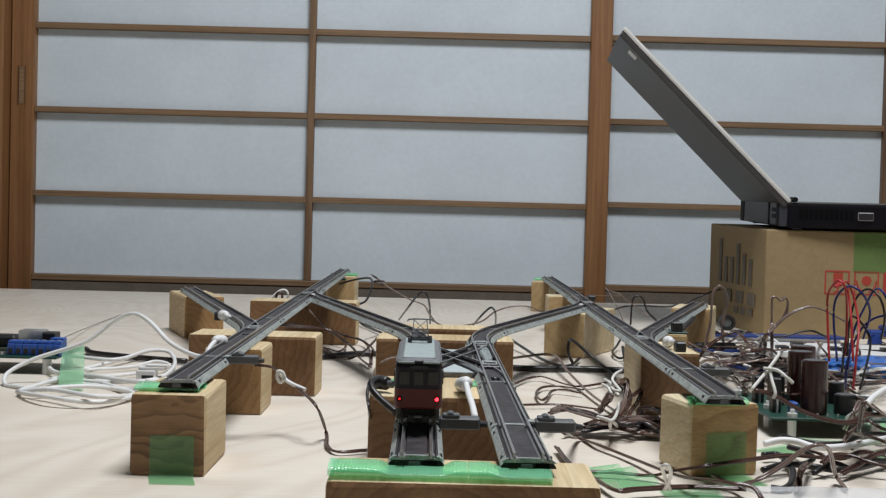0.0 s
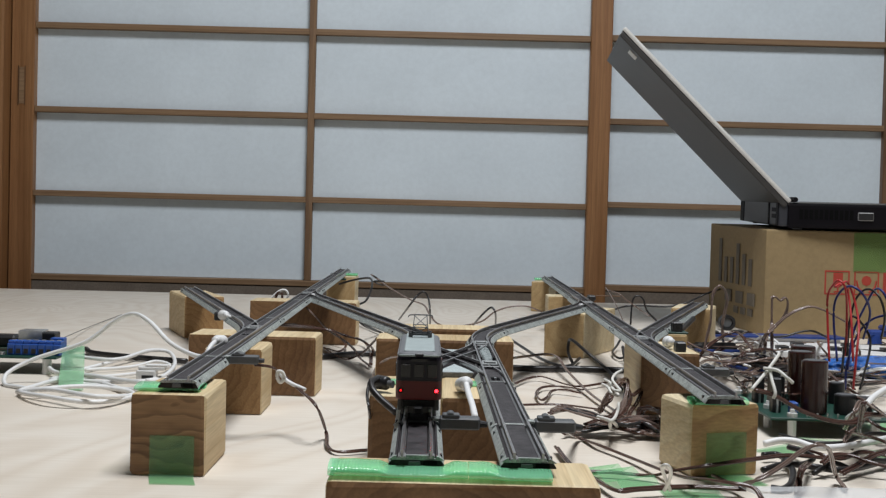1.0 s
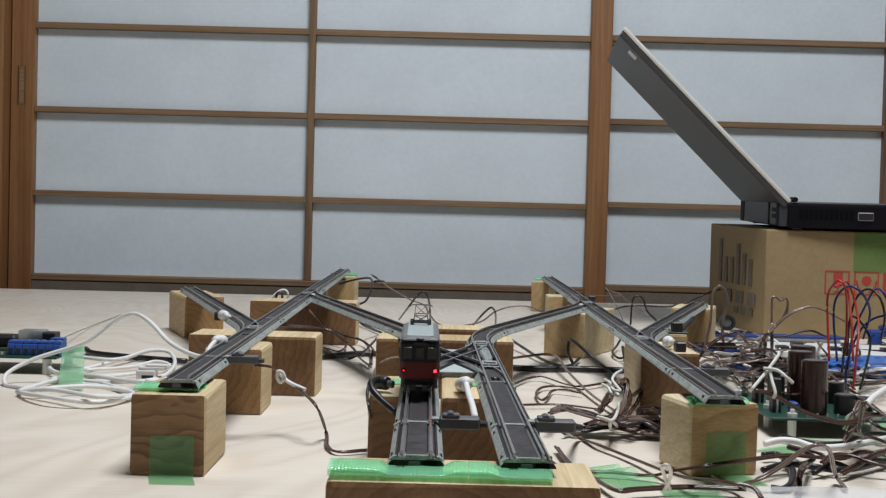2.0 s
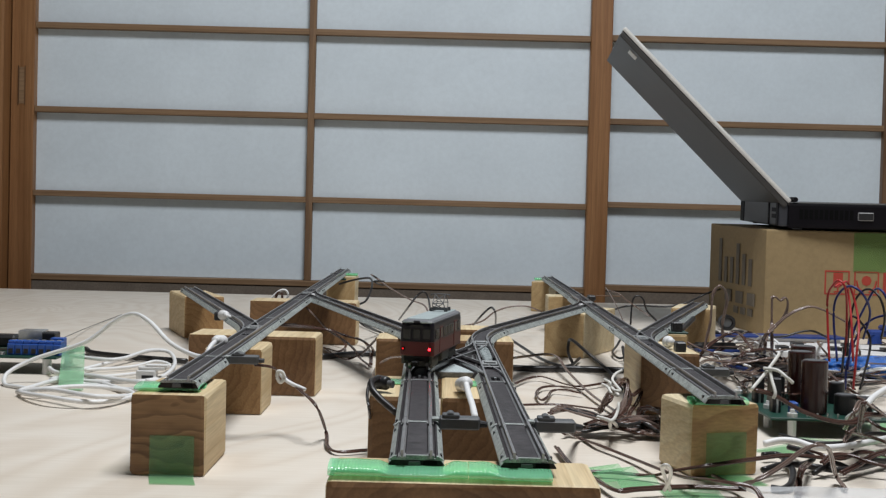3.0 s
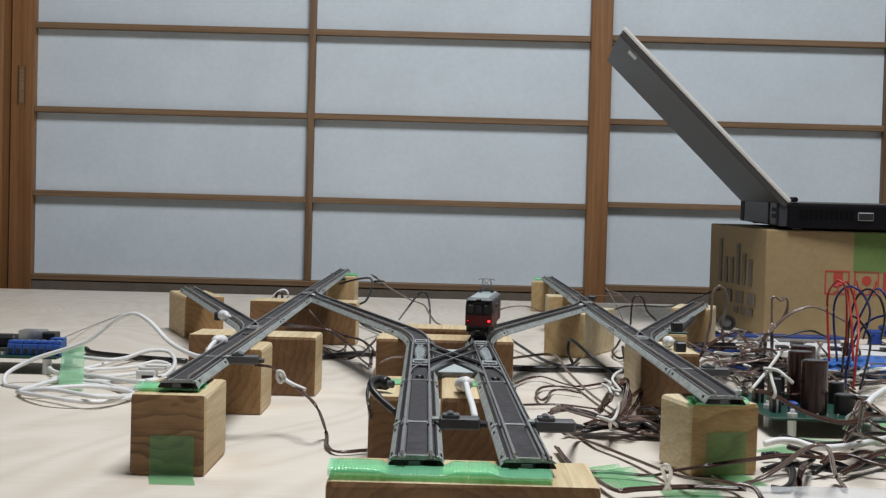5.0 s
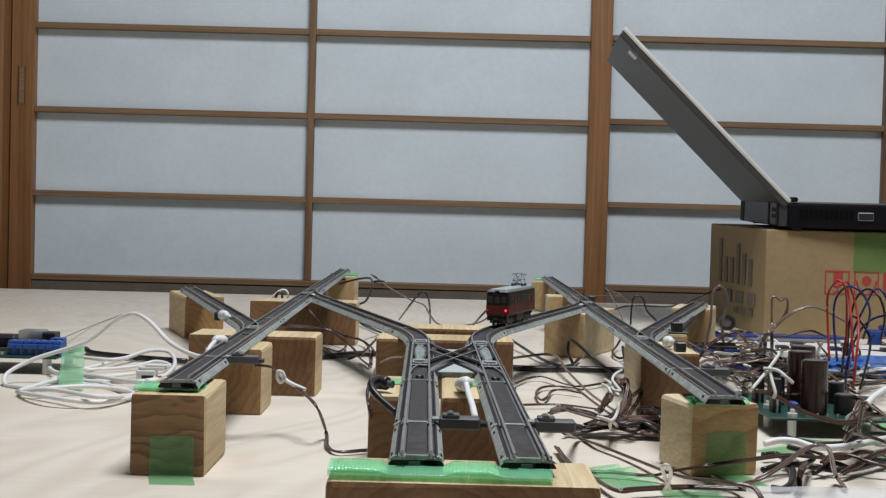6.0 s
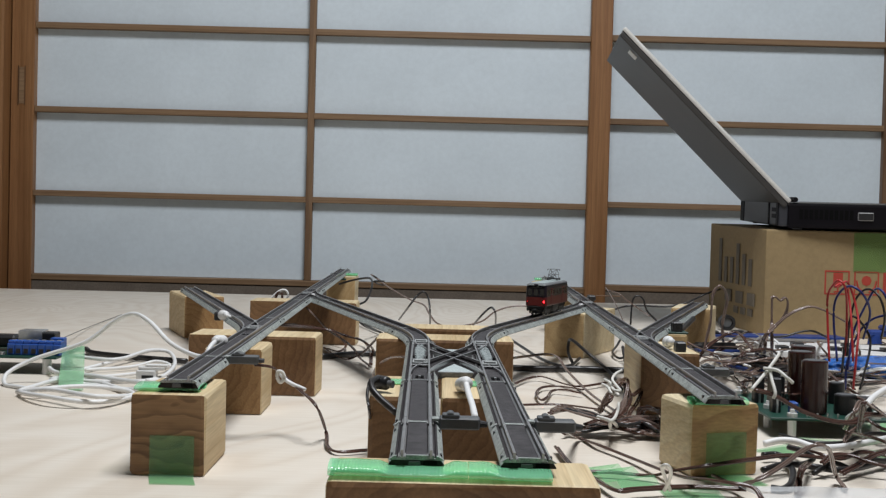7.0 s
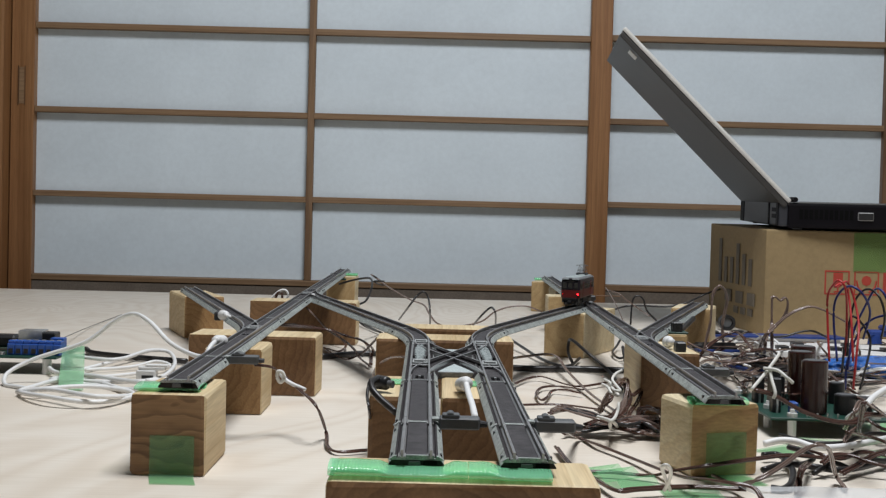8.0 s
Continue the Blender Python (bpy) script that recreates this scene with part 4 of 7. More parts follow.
# little sensor board on a pale block
root = thing("sensor_board", (0.170, 0.910, 0.0401), "tiny green sensor board with a black sensor cube", "sensor")
part("board", box(0.150, 0.184, 0.901, 0.915, 0.0402, 0.0414, 0.0002), "circuit_board", root)
cube = part("sensor_cube", box(0.1725, 0.1800, 0.902, 0.911, 0.0414, 0.0486, 0.0006), "black_plastic", root, "black sensor cube")
part("lens", cyl((0.1762, 0.902, 0.045), (0.1762, 0.9013, 0.045), 0.0014, 12), "window_dark", cube)
part("lever", cyl((0.184, 0.93, 0.0400), (0.212, 1.02, 0.0425), 0.0022, 8), "black_plastic", root, "dark sleeve")
root = thing("sensor_board", (-0.137, 1.60, 0.0401), "tiny black sensor beside the far siding end", "sensor")
part("sensor_cube", box(-0.1460, -0.1370, 1.585, 1.597, 0.0380, 0.0450, 0.0008), "black_plastic", root, "black sensor cube")
part("board", box(-0.152, -0.126, 1.586, 1.600, 0.0360, 0.0380), "circuit_board", root)
# small dark parts beside the far right junction
root = thing("relay_module", (0.160, 1.30, 0.0), "small dark switch machine beside the far junction", "switch machine")
part("body", box(0.1515, 0.159, 1.25, 1.27, 0.040, 0.0450, 0.001), "black_plastic", root)
part("arm", box(0.150, 0.186, 1.263, 1.2645, 0.0440, 0.0449, 0.0002), "cedar_dark", root)
part("post", box(0.153, 0.158, 1.255, 1.268, 0.0, 0.0402, 0.001), "black_plastic", root)

# ---------------------------------------------------------------- cardboard box and laptop
BX0, BX1, BY0, BY1, BZ = 0.3555, 0.72, 1.338, 1.555, 0.1178
root = thing("cardboard_box", ((BX0 + BX1) / 2, (BY0 + BY1) / 2, 0), "brown cardboard carton with printed marks and green tape", "box")
bm = box(BX0, BX1, BY0, BY1, 0.0, BZ, 0.0018, 2)
for v in bm.verts:
    if v.co.z > 0.1:
        v.co.z += 0.0239 * (v.co.y - BY0)
    v.co.x += 0.03 * max(0.0, (BY0 + 0.01 - v.co.y)) - 0.062 * (v.co.y - BY0)
body_box = part("carton", bm, "cardboard", root)
# printed block of writing on the side: plain upright bars
for k, (h0, h1) in enumerate(((0.052, 0.105), (0.052, 0.083), (0.052, 0.083), (0.052, 0.100), (0.052, 0.088), (0.052, 0.083))):
    y = 1.508 - k * 0.0235
    x = BX0 - 0.062 * (y - BY0) - 0.0004
    b = part("print_bar", box(x - 0.0002, x + 0.0004, y - 0.0085, y + 0.0060, h0, h1), "box_print", body_box, "grey printed bar")
for z0, z1, ya, yb in ((0.030, 0.044, 1.49, 1.36), (0.018, 0.026, 1.45, 1.37)):
    for k in range(3):
        y0 = ya + (yb - ya) * (k + 0.1) / 3
        y1 = ya + (yb - ya) * (k + 0.8) / 3
        x = BX0 - 0.062 * ((y0 + y1) / 2 - BY0) - 0.0010
        part("print_bar", box(x - 0.0002, x + 0.0012, y1, y0, z0, z1), "box_print", body_box, "grey printed bar")


def frame_mark(x0, x1, z0, z1, t=0.0016):
    y0, y1 = BY0 - 0.0004, BY0 + 0.0004
    return join(box(x0, x1, y0, y1, z1 - t, z1), box(x0, x1, y0, y1, z0, z0 + t), box(x0, x0 + t, y0, y1, z0 + t, z1 - t), box(x1 - t, x1, y0, y1, z0 + t, z1 - t))


part("care_mark", frame_mark(0.4215, 0.4490, 0.0480, 0.0745), "red_print", body_box, "red printed square mark")
bm = join(box(0.4310, 0.4415, BY0 - 0.0004, BY0 + 0.0004, 0.0600, 0.0720), cyl((0.4362, BY0 + 0.0004, 0.0605), (0.4362, BY0 - 0.0004, 0.0605), 0.0048, 14), box(0.4354, 0.4370, BY0 - 0.00045, BY0 + 0.0004, 0.0515, 0.0600), box(0.4320, 0.4405, BY0 - 0.00042, BY0 + 0.0004, 0.0505, 0.0520))
part("goblet_mark", bm, "red_print", body_box, "red printed goblet")
part("care_mark", frame_mark(0.4540, 0.4815, 0.0480, 0.0745), "red_print", body_box, "red printed square mark")
bm = cyl((0.4677, BY0 + 0.0004, 0.0640), (0.4677, BY0 - 0.0004, 0.0640), 0.0056, 8)
for s in (-1, 1):
    bm = join(bm, tube(smooth_line([(0.4677 + s * 0.011, BY0, 0.0640), (0.4677 + s * 0.0085, BY0, 0.0560), (0.4677 + s * 0.003, BY0, 0.0515)], 4), 0.0011, 6))
part("emblem_mark", bm, "red_print", body_box, "red printed emblem")
for k in range(4):
    part("print_bar", box(0.4860 + k * 0.006, 0.4895 + k * 0.006, BY0 - 0.0004, BY0 + 0.0004, 0.0490, 0.0735), "red_print", body_box, "red printed bar")
part("side_tape", box(0.4525, 0.53, BY0 - 0.0007, BY0 - 0.0003, 0.0735, BZ - 0.0010), "dull_tape", root, "translucent green tape over the front")

LAP = Matrix.Translation((0.3714, 1.333, BZ + 0.0035)) @ Matrix.Rotation(radians(-4.6), 4, "Z") @ Matrix.Rotation(radians(1.37), 4, "X")


def lap(bm):
    bmesh.ops.transform(bm, matrix=LAP, verts=bm.verts)
    return bm


root = thing("laptop", (0.3714, 1.333, BZ), "black laptop with a grey lid, open, on a carton", "laptop")
LW = 0.262
base = part("base", lap(box(0.006, 0.262, 0.0, LW, -0.0012, 0.0255, 0.002, 2)), "laptop_black", root)
part("palm_rest", lap(box(0.010, 0.258, 0.004, LW - 0.004, 0.0255, 0.0268, 0.0005)), "laptop_grey", base)
part("battery", lap(box(-0.004, 0.0062, 0.002, LW - 0.008, 0.0002, 0.0262, 0.002, 2)), "battery_grey", root, "grey battery end")
for k in range(2):
    part("latch", lap(box(-0.0046, -0.0038, 0.016 + k * 0.0001, 0.040, 0.009 + k * 0.007, 0.0135 + k * 0.007)), "laptop_black", root)
for k in range(11):
    part("vent_slot", lap(box(0.018 + k * 0.0054, 0.0218 + k * 0.0054, -0.0004, 0.001, 0.009, 0.0195)), "recess_black", base)
port = part("screen_port", lap(box(0.0805, 0.0975, -0.0012, 0.001, 0.0085, 0.0175, 0.0008)), "grey_metal", base, "metal rimmed port")
part("port_face", lap(box(0.0814, 0.0966, -0.0016, 0.001, 0.0094, 0.0166)), "black_plastic", port)
part("foot", lap(box(0.012, 0.022, 0.004, 0.014, -0.0027, 0.0010)), "black_plastic", base)
part("foot", lap(box(0.246, 0.256, 0.004, 0.014, -0.0027, 0.0010)), "black_plastic", base)
part("foot", lap(box(0.012, 0.022, LW - 0.014, LW - 0.004, -0.0027, 0.0010)), "black_plastic", base)
for y0, y1 in ((0.0, 0.012), (0.052, 0.060), (LW - 0.036, LW - 0.010)):
    part("battery_band", lap(box(-0.0047, -0.0038, y0 + 0.003, y1 + 0.003, 0.0008, 0.0258, 0.0003)), "laptop_black", root, "black band on the battery end")
for y0 in (0.030, LW - 0.060):
    part("hinge", lap(cyl((0.0138, y0 - 0.028, 0.0300), (0.0138, y0 + 0.002, 0.0300), 0.0027, 14)), "laptop_black", root)
# lid in its own plane: u runs up the lid, v is its thickness
LID = Matrix.Translation((0.0045, 0, 0.0240)) @ Matrix.Rotation(radians(-45.0), 4, "Y")


def lid_box(u0, u1, y0, y1, v0, v1, bevel=0.0):
    bm = box(v0, v1, y0, y1, u0, u1, bevel, 2)
    bmesh.ops.transform(bm, matrix=LID, verts=bm.verts)
    return lap(bm)


lid = part("lid", lid_box(0.000, 0.262, 0.0, LW, -0.0045, 0.0012, 0.0012), "laptop_grey", root, "dark grey lid back")
part("lid_rim", lid_box(0.000, 0.264, -0.0006, LW + 0.0006, 0.0019, 0.0072, 0.0020), "laptop_silver", root, "silver lid rim")
part("lid_seam", lid_box(0.001, 0.2625, 0.0002, LW - 0.0002, 0.0011, 0.0020), "black_plastic", lid)
part("screen", lid_box(0.018, 0.250, 0.012, LW - 0.012, 0.0072, 0.0077), "window_dark", root, "dark screen")
part("badge", lid_box(0.231, 0.243, 0.018, 0.046, -0.0052, -0.0044), "laptop_silver", lid, "small silver badge square")

# ---------------------------------------------------------------- circuit boards
root = thing("power_board", (0.225, 0.75, 0), "green circuit board on white standoffs with tall capacitors", "circuit board")
ZB = 0.0100
board = part("board", box(0.192, 0.268, 0.700, 0.800, ZB, ZB + 0.0016, 0.0003), "circuit_board", root, "green circuit board")
for x, y in ((0.2055, 0.7035), (0.2000, 0.7350), (0.2540, 0.7035), (0.1965, 0.795), (0.262, 0.795)):
    leg = part("standoff", cyl((x, y, 0.0), (x, y, ZB), 0.0026, 6), "white_plastic", root, "white plastic standoff")
    part("nut", join(cyl((x, y, ZB + 0.0016), (x, y, ZB + 0.0040), 0.0031, 6), cyl((x, y, ZB + 0.004), (x, y, ZB + 0.0062), 0.0015, 8)), "white_plastic", leg)


def capacitor(x, y, r, h, material, label):
    can = part("capacitor", cyl((x, y, ZB + 0.0016), (x, y, ZB + h), r, 28, None, r * 0.12), material, root, label, smooth=False)
    part("cap_top", cyl((x, y, ZB + h), (x, y, ZB + h + 0.0002), r * 0.82, 24), "grey_plastic", can)


capacitor(0.2225, 0.7190, 0.0077, 0.0334, "capacitor_brown", "tall brown capacitor")
capacitor(0.2275, 0.7640, 0.0080, 0.0338, "capacitor_brown", "tall brown capacitor")
capacitor(0.2370, 0.7920, 0.0080, 0.0345, "capacitor_brown", "tall brown capacitor")
capacitor(0.2415, 0.7200, 0.0064, 0.0134, "black_plastic", "short black capacitor")
capacitor(0.2500, 0.7620, 0.0050, 0.0150, "black_plastic", "short black capacitor")
for k, (x, y, w, h, m) in enumerate(((0.2005, 0.722, 0.0050, 0.022, "black_plastic"), (0.2035, 0.737, 0.0060, 0.026, "black_plastic"), (0.2110, 0.752, 0.0050, 0.020, "black_plastic"), (0.2000, 0.760, 0.0060, 0.018, "black_plastic"), (0.2090, 0.7140, 0.0040, 0.009, "blue_plastic"), (0.2570, 0.735, 0.0100, 0.010, "black_plastic"), (0.2330, 0.740, 0.0060, 0.012, "grey_plastic"))):
    chip = part("component", box(x - w / 2, x + w / 2, y - 0.004, y + 0.004, ZB + 0.0016, ZB + h, 0.0005), m, root, "dark electronic component")
    part("pin", box(x - 0.0006, x + 0.0006, y - 0.0052, y - 0.0043, ZB + 0.0016, ZB + h * 0.45), "zinc", chip)
for k in range(8):
    x = 0.2145 + k * 0.0060
    part("solder_pin", cyl((x, 0.7045, ZB + 0.0016), (x, 0.7045, ZB + 0.0040), 0.0006, 6), "zinc", root)

root = thing("terminal_board", (-0.30, 0.905, 0), "green controller board with a blue screw terminal strip", "circuit board")
ZC = 0.0115
part("board", box(-0.360, -0.2790, 0.880, 0.945, ZC, ZC + 0.0016, 0.0003), "circuit_board", root)
for x, y in ((-0.2875, 0.886), (-0.352, 0.886), (-0.2875, 0.938)):
    part("standoff", cyl((x, y, 0.0), (x, y, ZC), 0.0034, 8), "white_plastic", root, "white standoff")
for k in range(7):
    x = -0.3150 + k * 0.0056
    t = part("terminal", join(box(x - 0.0027, x + 0.0027, 0.888, 0.898, ZC + 0.0016, ZC + 0.0098, 0.0004), box(x - 0.0027, x + 0.0027, 0.890, 0.8975, ZC + 0.0098, ZC + 0.0122, 0.0006)), "blue_plastic", root, "blue screw terminal")
    part("screw", cyl((x, 0.894, ZC + 0.0122), (x, 0.894, ZC + 0.0126), 0.0016, 10), "zinc", t)
    part("wire_hole", box(x - 0.0015, x + 0.0015, 0.8874, 0.8886, ZC + 0.0030, ZC + 0.0064), "black_plastic", t)
part("usb_socket", box(-0.3190, -0.3010, 0.915, 0.930, ZC + 0.0016, ZC + 0.0170, 0.0004), "zinc", root, "grey metal socket")
part("power_socket", box(-0.3005, -0.2905, 0.913, 0.926, ZC + 0.0016, ZC + 0.0160, 0.0008), "black_plastic", root, "black power socket")
part("header", box(-0.2900, -0.2800, 0.9000, 0.9080, ZC + 0.0016, ZC + 0.0135, 0.0005), "blue_plastic", root)
part("side_plug", box(-0.365, -0.3205, 0.912, 0.926, ZC + 0.0040, ZC + 0.0135, 0.002), "black_plastic", root, "black cable plug")
for k in range(5):
    part("component", box(-0.352 + k * 0.007, -0.347 + k * 0.007, 0.884, 0.889, ZC + 0.0016, ZC + 0.004, 0.0003), "black_plastic" if k % 2 else "zinc", root)
for x0, x1, zz in ((-0.349, -0.322, 0.0065),):
    part("pin_header", box(x0, x1, 0.881, 0.8835, ZC + 0.0016, ZC + zz), "black_plastic", root)

root = thing("wire_connector", (-0.205, 0.85, 0), "white three way wire connector on the table", "connector")
part("shell", join(box(-0.2120, -0.1985, 0.845, 0.853, 0.0, 0.0100, 0.0006), box(-0.2110, -0.1920, 0.846, 0.852, 0.0100, 0.0125, 0.0006)), "white_plastic", root)
part("slot", box(-0.2080, -0.2000, 0.8446, 0.8455, 0.002, 0.0065), "black_plastic", root)
part("latch", box(-0.206, -0.190, 0.8462, 0.8518, 0.0125, 0.0140, 0.0004), "white_plastic", root)

for x0, x1, y0, y1, turn, label in ((0.272, 0.425, 1.272, 1.300, 1.0, "long blue circuit board in front of the carton"), (0.240, 0.305, 0.985, 1.040, 12, "blue circuit board under tangled wires"), (0.235, 0.275, 1.12, 1.16, 8, "small blue circuit board under tangled wires"), (0.30, 0.42, 1.08, 1.17, -4, "pale breadboard under tangled wires")):
    root = thing("circuit_module", ((x0 + x1) / 2, (y0 + y1) / 2, 0), label, "circuit board", "boards under the tangle")
    pale = "breadboard" in label
    part("board", box(x0, x1, y0, y1, 0.004, 0.0065 if not pale else 0.010, 0.0004, 1, turn), "white_plastic" if pale else "circuit_blue", root)
    part("pad", box(x0 + 0.004, x1 - 0.004, y0 + 0.004, y1 - 0.004, 0.0, 0.004, 0, 1, turn), "white_plastic", root)
    for k in range(2 if x1 - x0 > 0.14 else 5):
        x = x0 + (x1 - x0) * (k + 0.5) / 5
        y = y0 + (y1 - y0) * (0.3 + 0.4 * (k % 2))
        h = 0.0068 if not pale else 0.0102
        part("chip", box(x - 0.005, x + 0.005, y - 0.006, y + 0.006, h - 0.0006, h + 0.003, 0.0004), "black_plastic", root, "black chip")
    if not pale and x1 - x0 < 0.1:
        part("pin_strip", box(x0 + 0.004, x1 - 0.004, y0 + 0.0006, y0 + 0.0026, 0.0064, 0.0130, 0, 1, turn, ((x0 + x1) / 2, (y0 + y1) / 2, 0)), "black_plastic", root)

# blue wrapped spools on the table
root = thing("blue_bag", (0.372, 1.00, 0), "shiny blue plastic pouch lying on the table", "pouch")
bm = bmesh.new()
bmesh.ops.create_uvsphere(bm, u_segments=56, v_segments=28, radius=1.0)
for v in bm.verts:
    n = noise.noise(v.co * 2.4) * 0.24 + noise.noise(v.co * 6.0) * 0.16 + noise.noise(v.co * 11.0) * 0.06
    v.co = Vector((0.372 + v.co.x * 0.056 * (1 + n), 1.00 + v.co.y * 0.030 * (1 + n), max(0.0006, 0.0070 + v.co.z * 0.0085 * (1 + n * 1.5))))
part("pouch", bm, "blue_film", root, smooth=True)
part("seal", box(0.312, 0.324, 0.985, 1.015, 0.0006, 0.003, 0.0008), "blue_film", root)
root = thing("blue_clip", (0.462, 1.27, 0), "blue plastic clamp standing in front of the carton", "clamp")
part("body", join(cyl((0.455, 1.27, 0.0), (0.455, 1.27, 0.012), 0.008, 18, 0.006, 0.001), box(0.447, 0.467, 1.264, 1.276, 0.009, 0.016, 0.002)), "circuit_blue", root)
part("jaw", box(0.460, 0.475, 1.262, 1.278, 0.015, 0.021, 0.002), "circuit_blue", root)

root = thing("tape_reel", (0.3295, 1.400, 0), "small black tape reel standing beside the carton", "tape reel")
bm = bmesh.new()
reel = [[bm.verts.new((0.3295 + r * math.cos(q), 1.400 + y, 0.0090 + r * math.sin(q))) for r, y in ((0.0090, -0.006), (0.0090, 0.006), (0.0060, 0.006), (0.0060, -0.006))] for q in (2 * math.pi * k / 28 for k in range(28))]
for k in range(28):
    for j in range(4):
        bm.faces.new((reel[k][j], reel[k][(j + 1) % 4], reel[(k + 1) % 28][(j + 1) % 4], reel[(k + 1) % 28][j]))
part("reel", bm, "black_plastic", root)
part("core", cyl((0.3295, 1.396, 0.0090), (0.3295, 1.404, 0.0090), 0.0058, 20, None, 0.0008), "grey_plastic", root)

# clear plastic sheet at the table's front
m, t, p = nodes_of("clear_film")
p.inputs["Base Color"].default_value = (0.86, 0.88, 0.9, 1)
p.inputs["Roughness"].default_value = 0.25
tr = t.nodes.new("ShaderNodeBsdfTransparent")
mx = t.nodes.new("ShaderNodeMixShader")
mx.inputs[0].default_value = 0.55
t.links.new(tr.outputs[0], mx.inputs[1])
t.links.new(p.outputs[0], mx.inputs[2])
t.links.new(mx.outputs[0], t.nodes["Material Output"].inputs["Surface"])
MATS["clear_film"] = m


def film_sheet(x0, x1, y0, y1, skew, z, label):
    bm = bmesh.new()
    n = 14
    g = [[bm.verts.new((x0 + (x1 - x0) * i / n + skew * j / n, y0 + (y1 - y0) * j / n, max(0.001, z + 0.0012 * noise.noise(Vector((i * 0.5, j * 0.45, x0 * 50)))))) for i in range(n + 1)] for j in range(n + 1)]
    for j in range(n):
        for i in range(n):
            bm.faces.new((g[j][i], g[j][i + 1], g[j + 1][i + 1], g[j + 1][i]))
    bmesh.ops.solidify(bm, geom=list(bm.faces), thickness=0.0002)
    return solid("plastic_bag", bm, "clear_film", (x0, y0, 0), label, "plastic bag", smooth=True)


film_sheet(0.1520, 0.3000, 0.440, 0.5420, -0.018, 0.0060, "crumpled clear plastic bag lying on the table")

# ---------------------------------------------------------------- wires
wire([(-0.1366, 0.72, 0.0351), (-0.1515, 0.74, 0.0345), (-0.1744, 0.78, 0.0373), (-0.1946, 0.81, 0.0473), (-0.2107, 0.83, 0.0506), (-0.2273, 0.84, 0.0438), (-0.2466, 0.84, 0.0292), (-0.2816, 0.84, 0.0165), (-0.2959, 0.83, 0.008), (-0.2945, 0.82, 0.0016), (-0.2826, 0.81, 0.0015), (-0.2622, 0.8, 0.0015), (-0.247, 0.83, 0.0015), (-0.2007, 0.8, 0.0031), (-0.1926, 0.8, 0.0101)], 0.00151, "white_cable", "white cable arching over the table to the siding", name='white_cable', group='white cables', category='cable')
wire([(-0.2396, 0.9934, 0.006), (-0.2543, 0.9262, 0.004), (-0.27, 0.866, 0.004), (-0.29, 0.8951, 0.006), (-0.2979, 0.9381, 0.008), (-0.2473, 0.916, 0.008), (-0.2323, 0.9633, 0.01), (-0.2173, 0.9725, 0.008), (-0.1985, 0.9044, 0.006), (-0.1992, 0.8437, 0.004), (-0.2304, 0.8261, 0.004), (-0.2615, 0.839, 0.003), (-0.2692, 0.8039, 0.003), (-0.2695, 0.7779, 0.003), (-0.2418, 0.7431, 0.006), (-0.2126, 0.7384, 0.004), (-0.1964, 0.7664, 0.003), (-0.2028, 0.7882, 0.004), (-0.2313, 0.7897, 0.006), (-0.2576, 0.7693, 0.006)], 0.00151, "white_cable", "white round cable lying in loose loops on the table", name='white_cable', group='white cables', category='cable')
wire([(-0.2712, 0.7776, 0.003), (-0.2432, 0.758, 0.008), (-0.2084, 0.7355, 0.008), (-0.1975, 0.7759, 0.003), (-0.2087, 0.7993, 0.003), (-0.2537, 0.8523, 0.003), (-0.2688, 0.8375, 0.003), (-0.247, 0.8429, 0.006), (-0.2012, 0.8171, 0.006), (-0.1821, 0.8712, 0.004)], 0.00151, "white_cable", "white round cable lying in loose loops on the table", name='white_cable', group='white cables', category='cable')
wire([(-0.2614, 0.8916, 0.003), (-0.2339, 0.9142, 0.003), (-0.2181, 0.9283, 0.006), (-0.2052, 0.9191, 0.004), (-0.2179, 0.8843, 0.003), (-0.2462, 0.8538, 0.003), (-0.2684, 0.874, 0.003)], 0.0013, "white_cable", "white round cable lying in loose loops on the table", name='white_cable', group='white cables', category='cable')
wire([(-0.2969, 1.0149, 0.004), (-0.2855, 0.9969, 0.003), (-0.2501, 0.9768, 0.003), (-0.2003, 0.9572, 0.003)], 0.00234, "black_wire", "thick black cable lying behind the white loops", name='black_cable', group='black cables', category='cable')
wire([(-0.1031, 1.0101, 0.003), (-0.0581, 1.0455, 0.003), (0.0006, 1.0012, 0.003), (0.064, 0.9697, 0.003), (0.1099, 0.9757, 0.003), (0.1593, 0.9715, 0.003)], 0.00252, "black_wire", "thick black cable lying straight across the table", name='black_cable', group='black cables', category='cable')
wire([(-0.1004, 0.655, 0.04), (-0.0919, 0.66, 0.0384), (-0.0869, 0.67, 0.0329), (-0.0762, 0.66, 0.0264), (-0.0647, 0.64, 0.0206), (-0.061, 0.6579, 0.004), (-0.0572, 0.6283, 0.002), (-0.0501, 0.6141, 0.002), (-0.0361, 0.6205, 0.002), (-0.0296, 0.6169, 0.002)], 0.00094, "brown_wire", "brown wire from a track feeder with a white tie")
wire([(-0.0886, 0.668, 0.0343), (-0.0831, 0.665, 0.0299), (-0.0731, 0.66, 0.0265)], 0.00115, "white_cable", "short white wire sleeve on a brown wire")
wire([(-0.1322, 1.0112, 0.03), (-0.1131, 1.1008, 0.02), (-0.0944, 1.1248, 0.012), (-0.0734, 1.1271, 0.006), (-0.0598, 1.0406, 0.004), (-0.055, 0.9701, 0.003)], 0.00094, "brown_wire", "brown insulated wire lying loosely on the table")
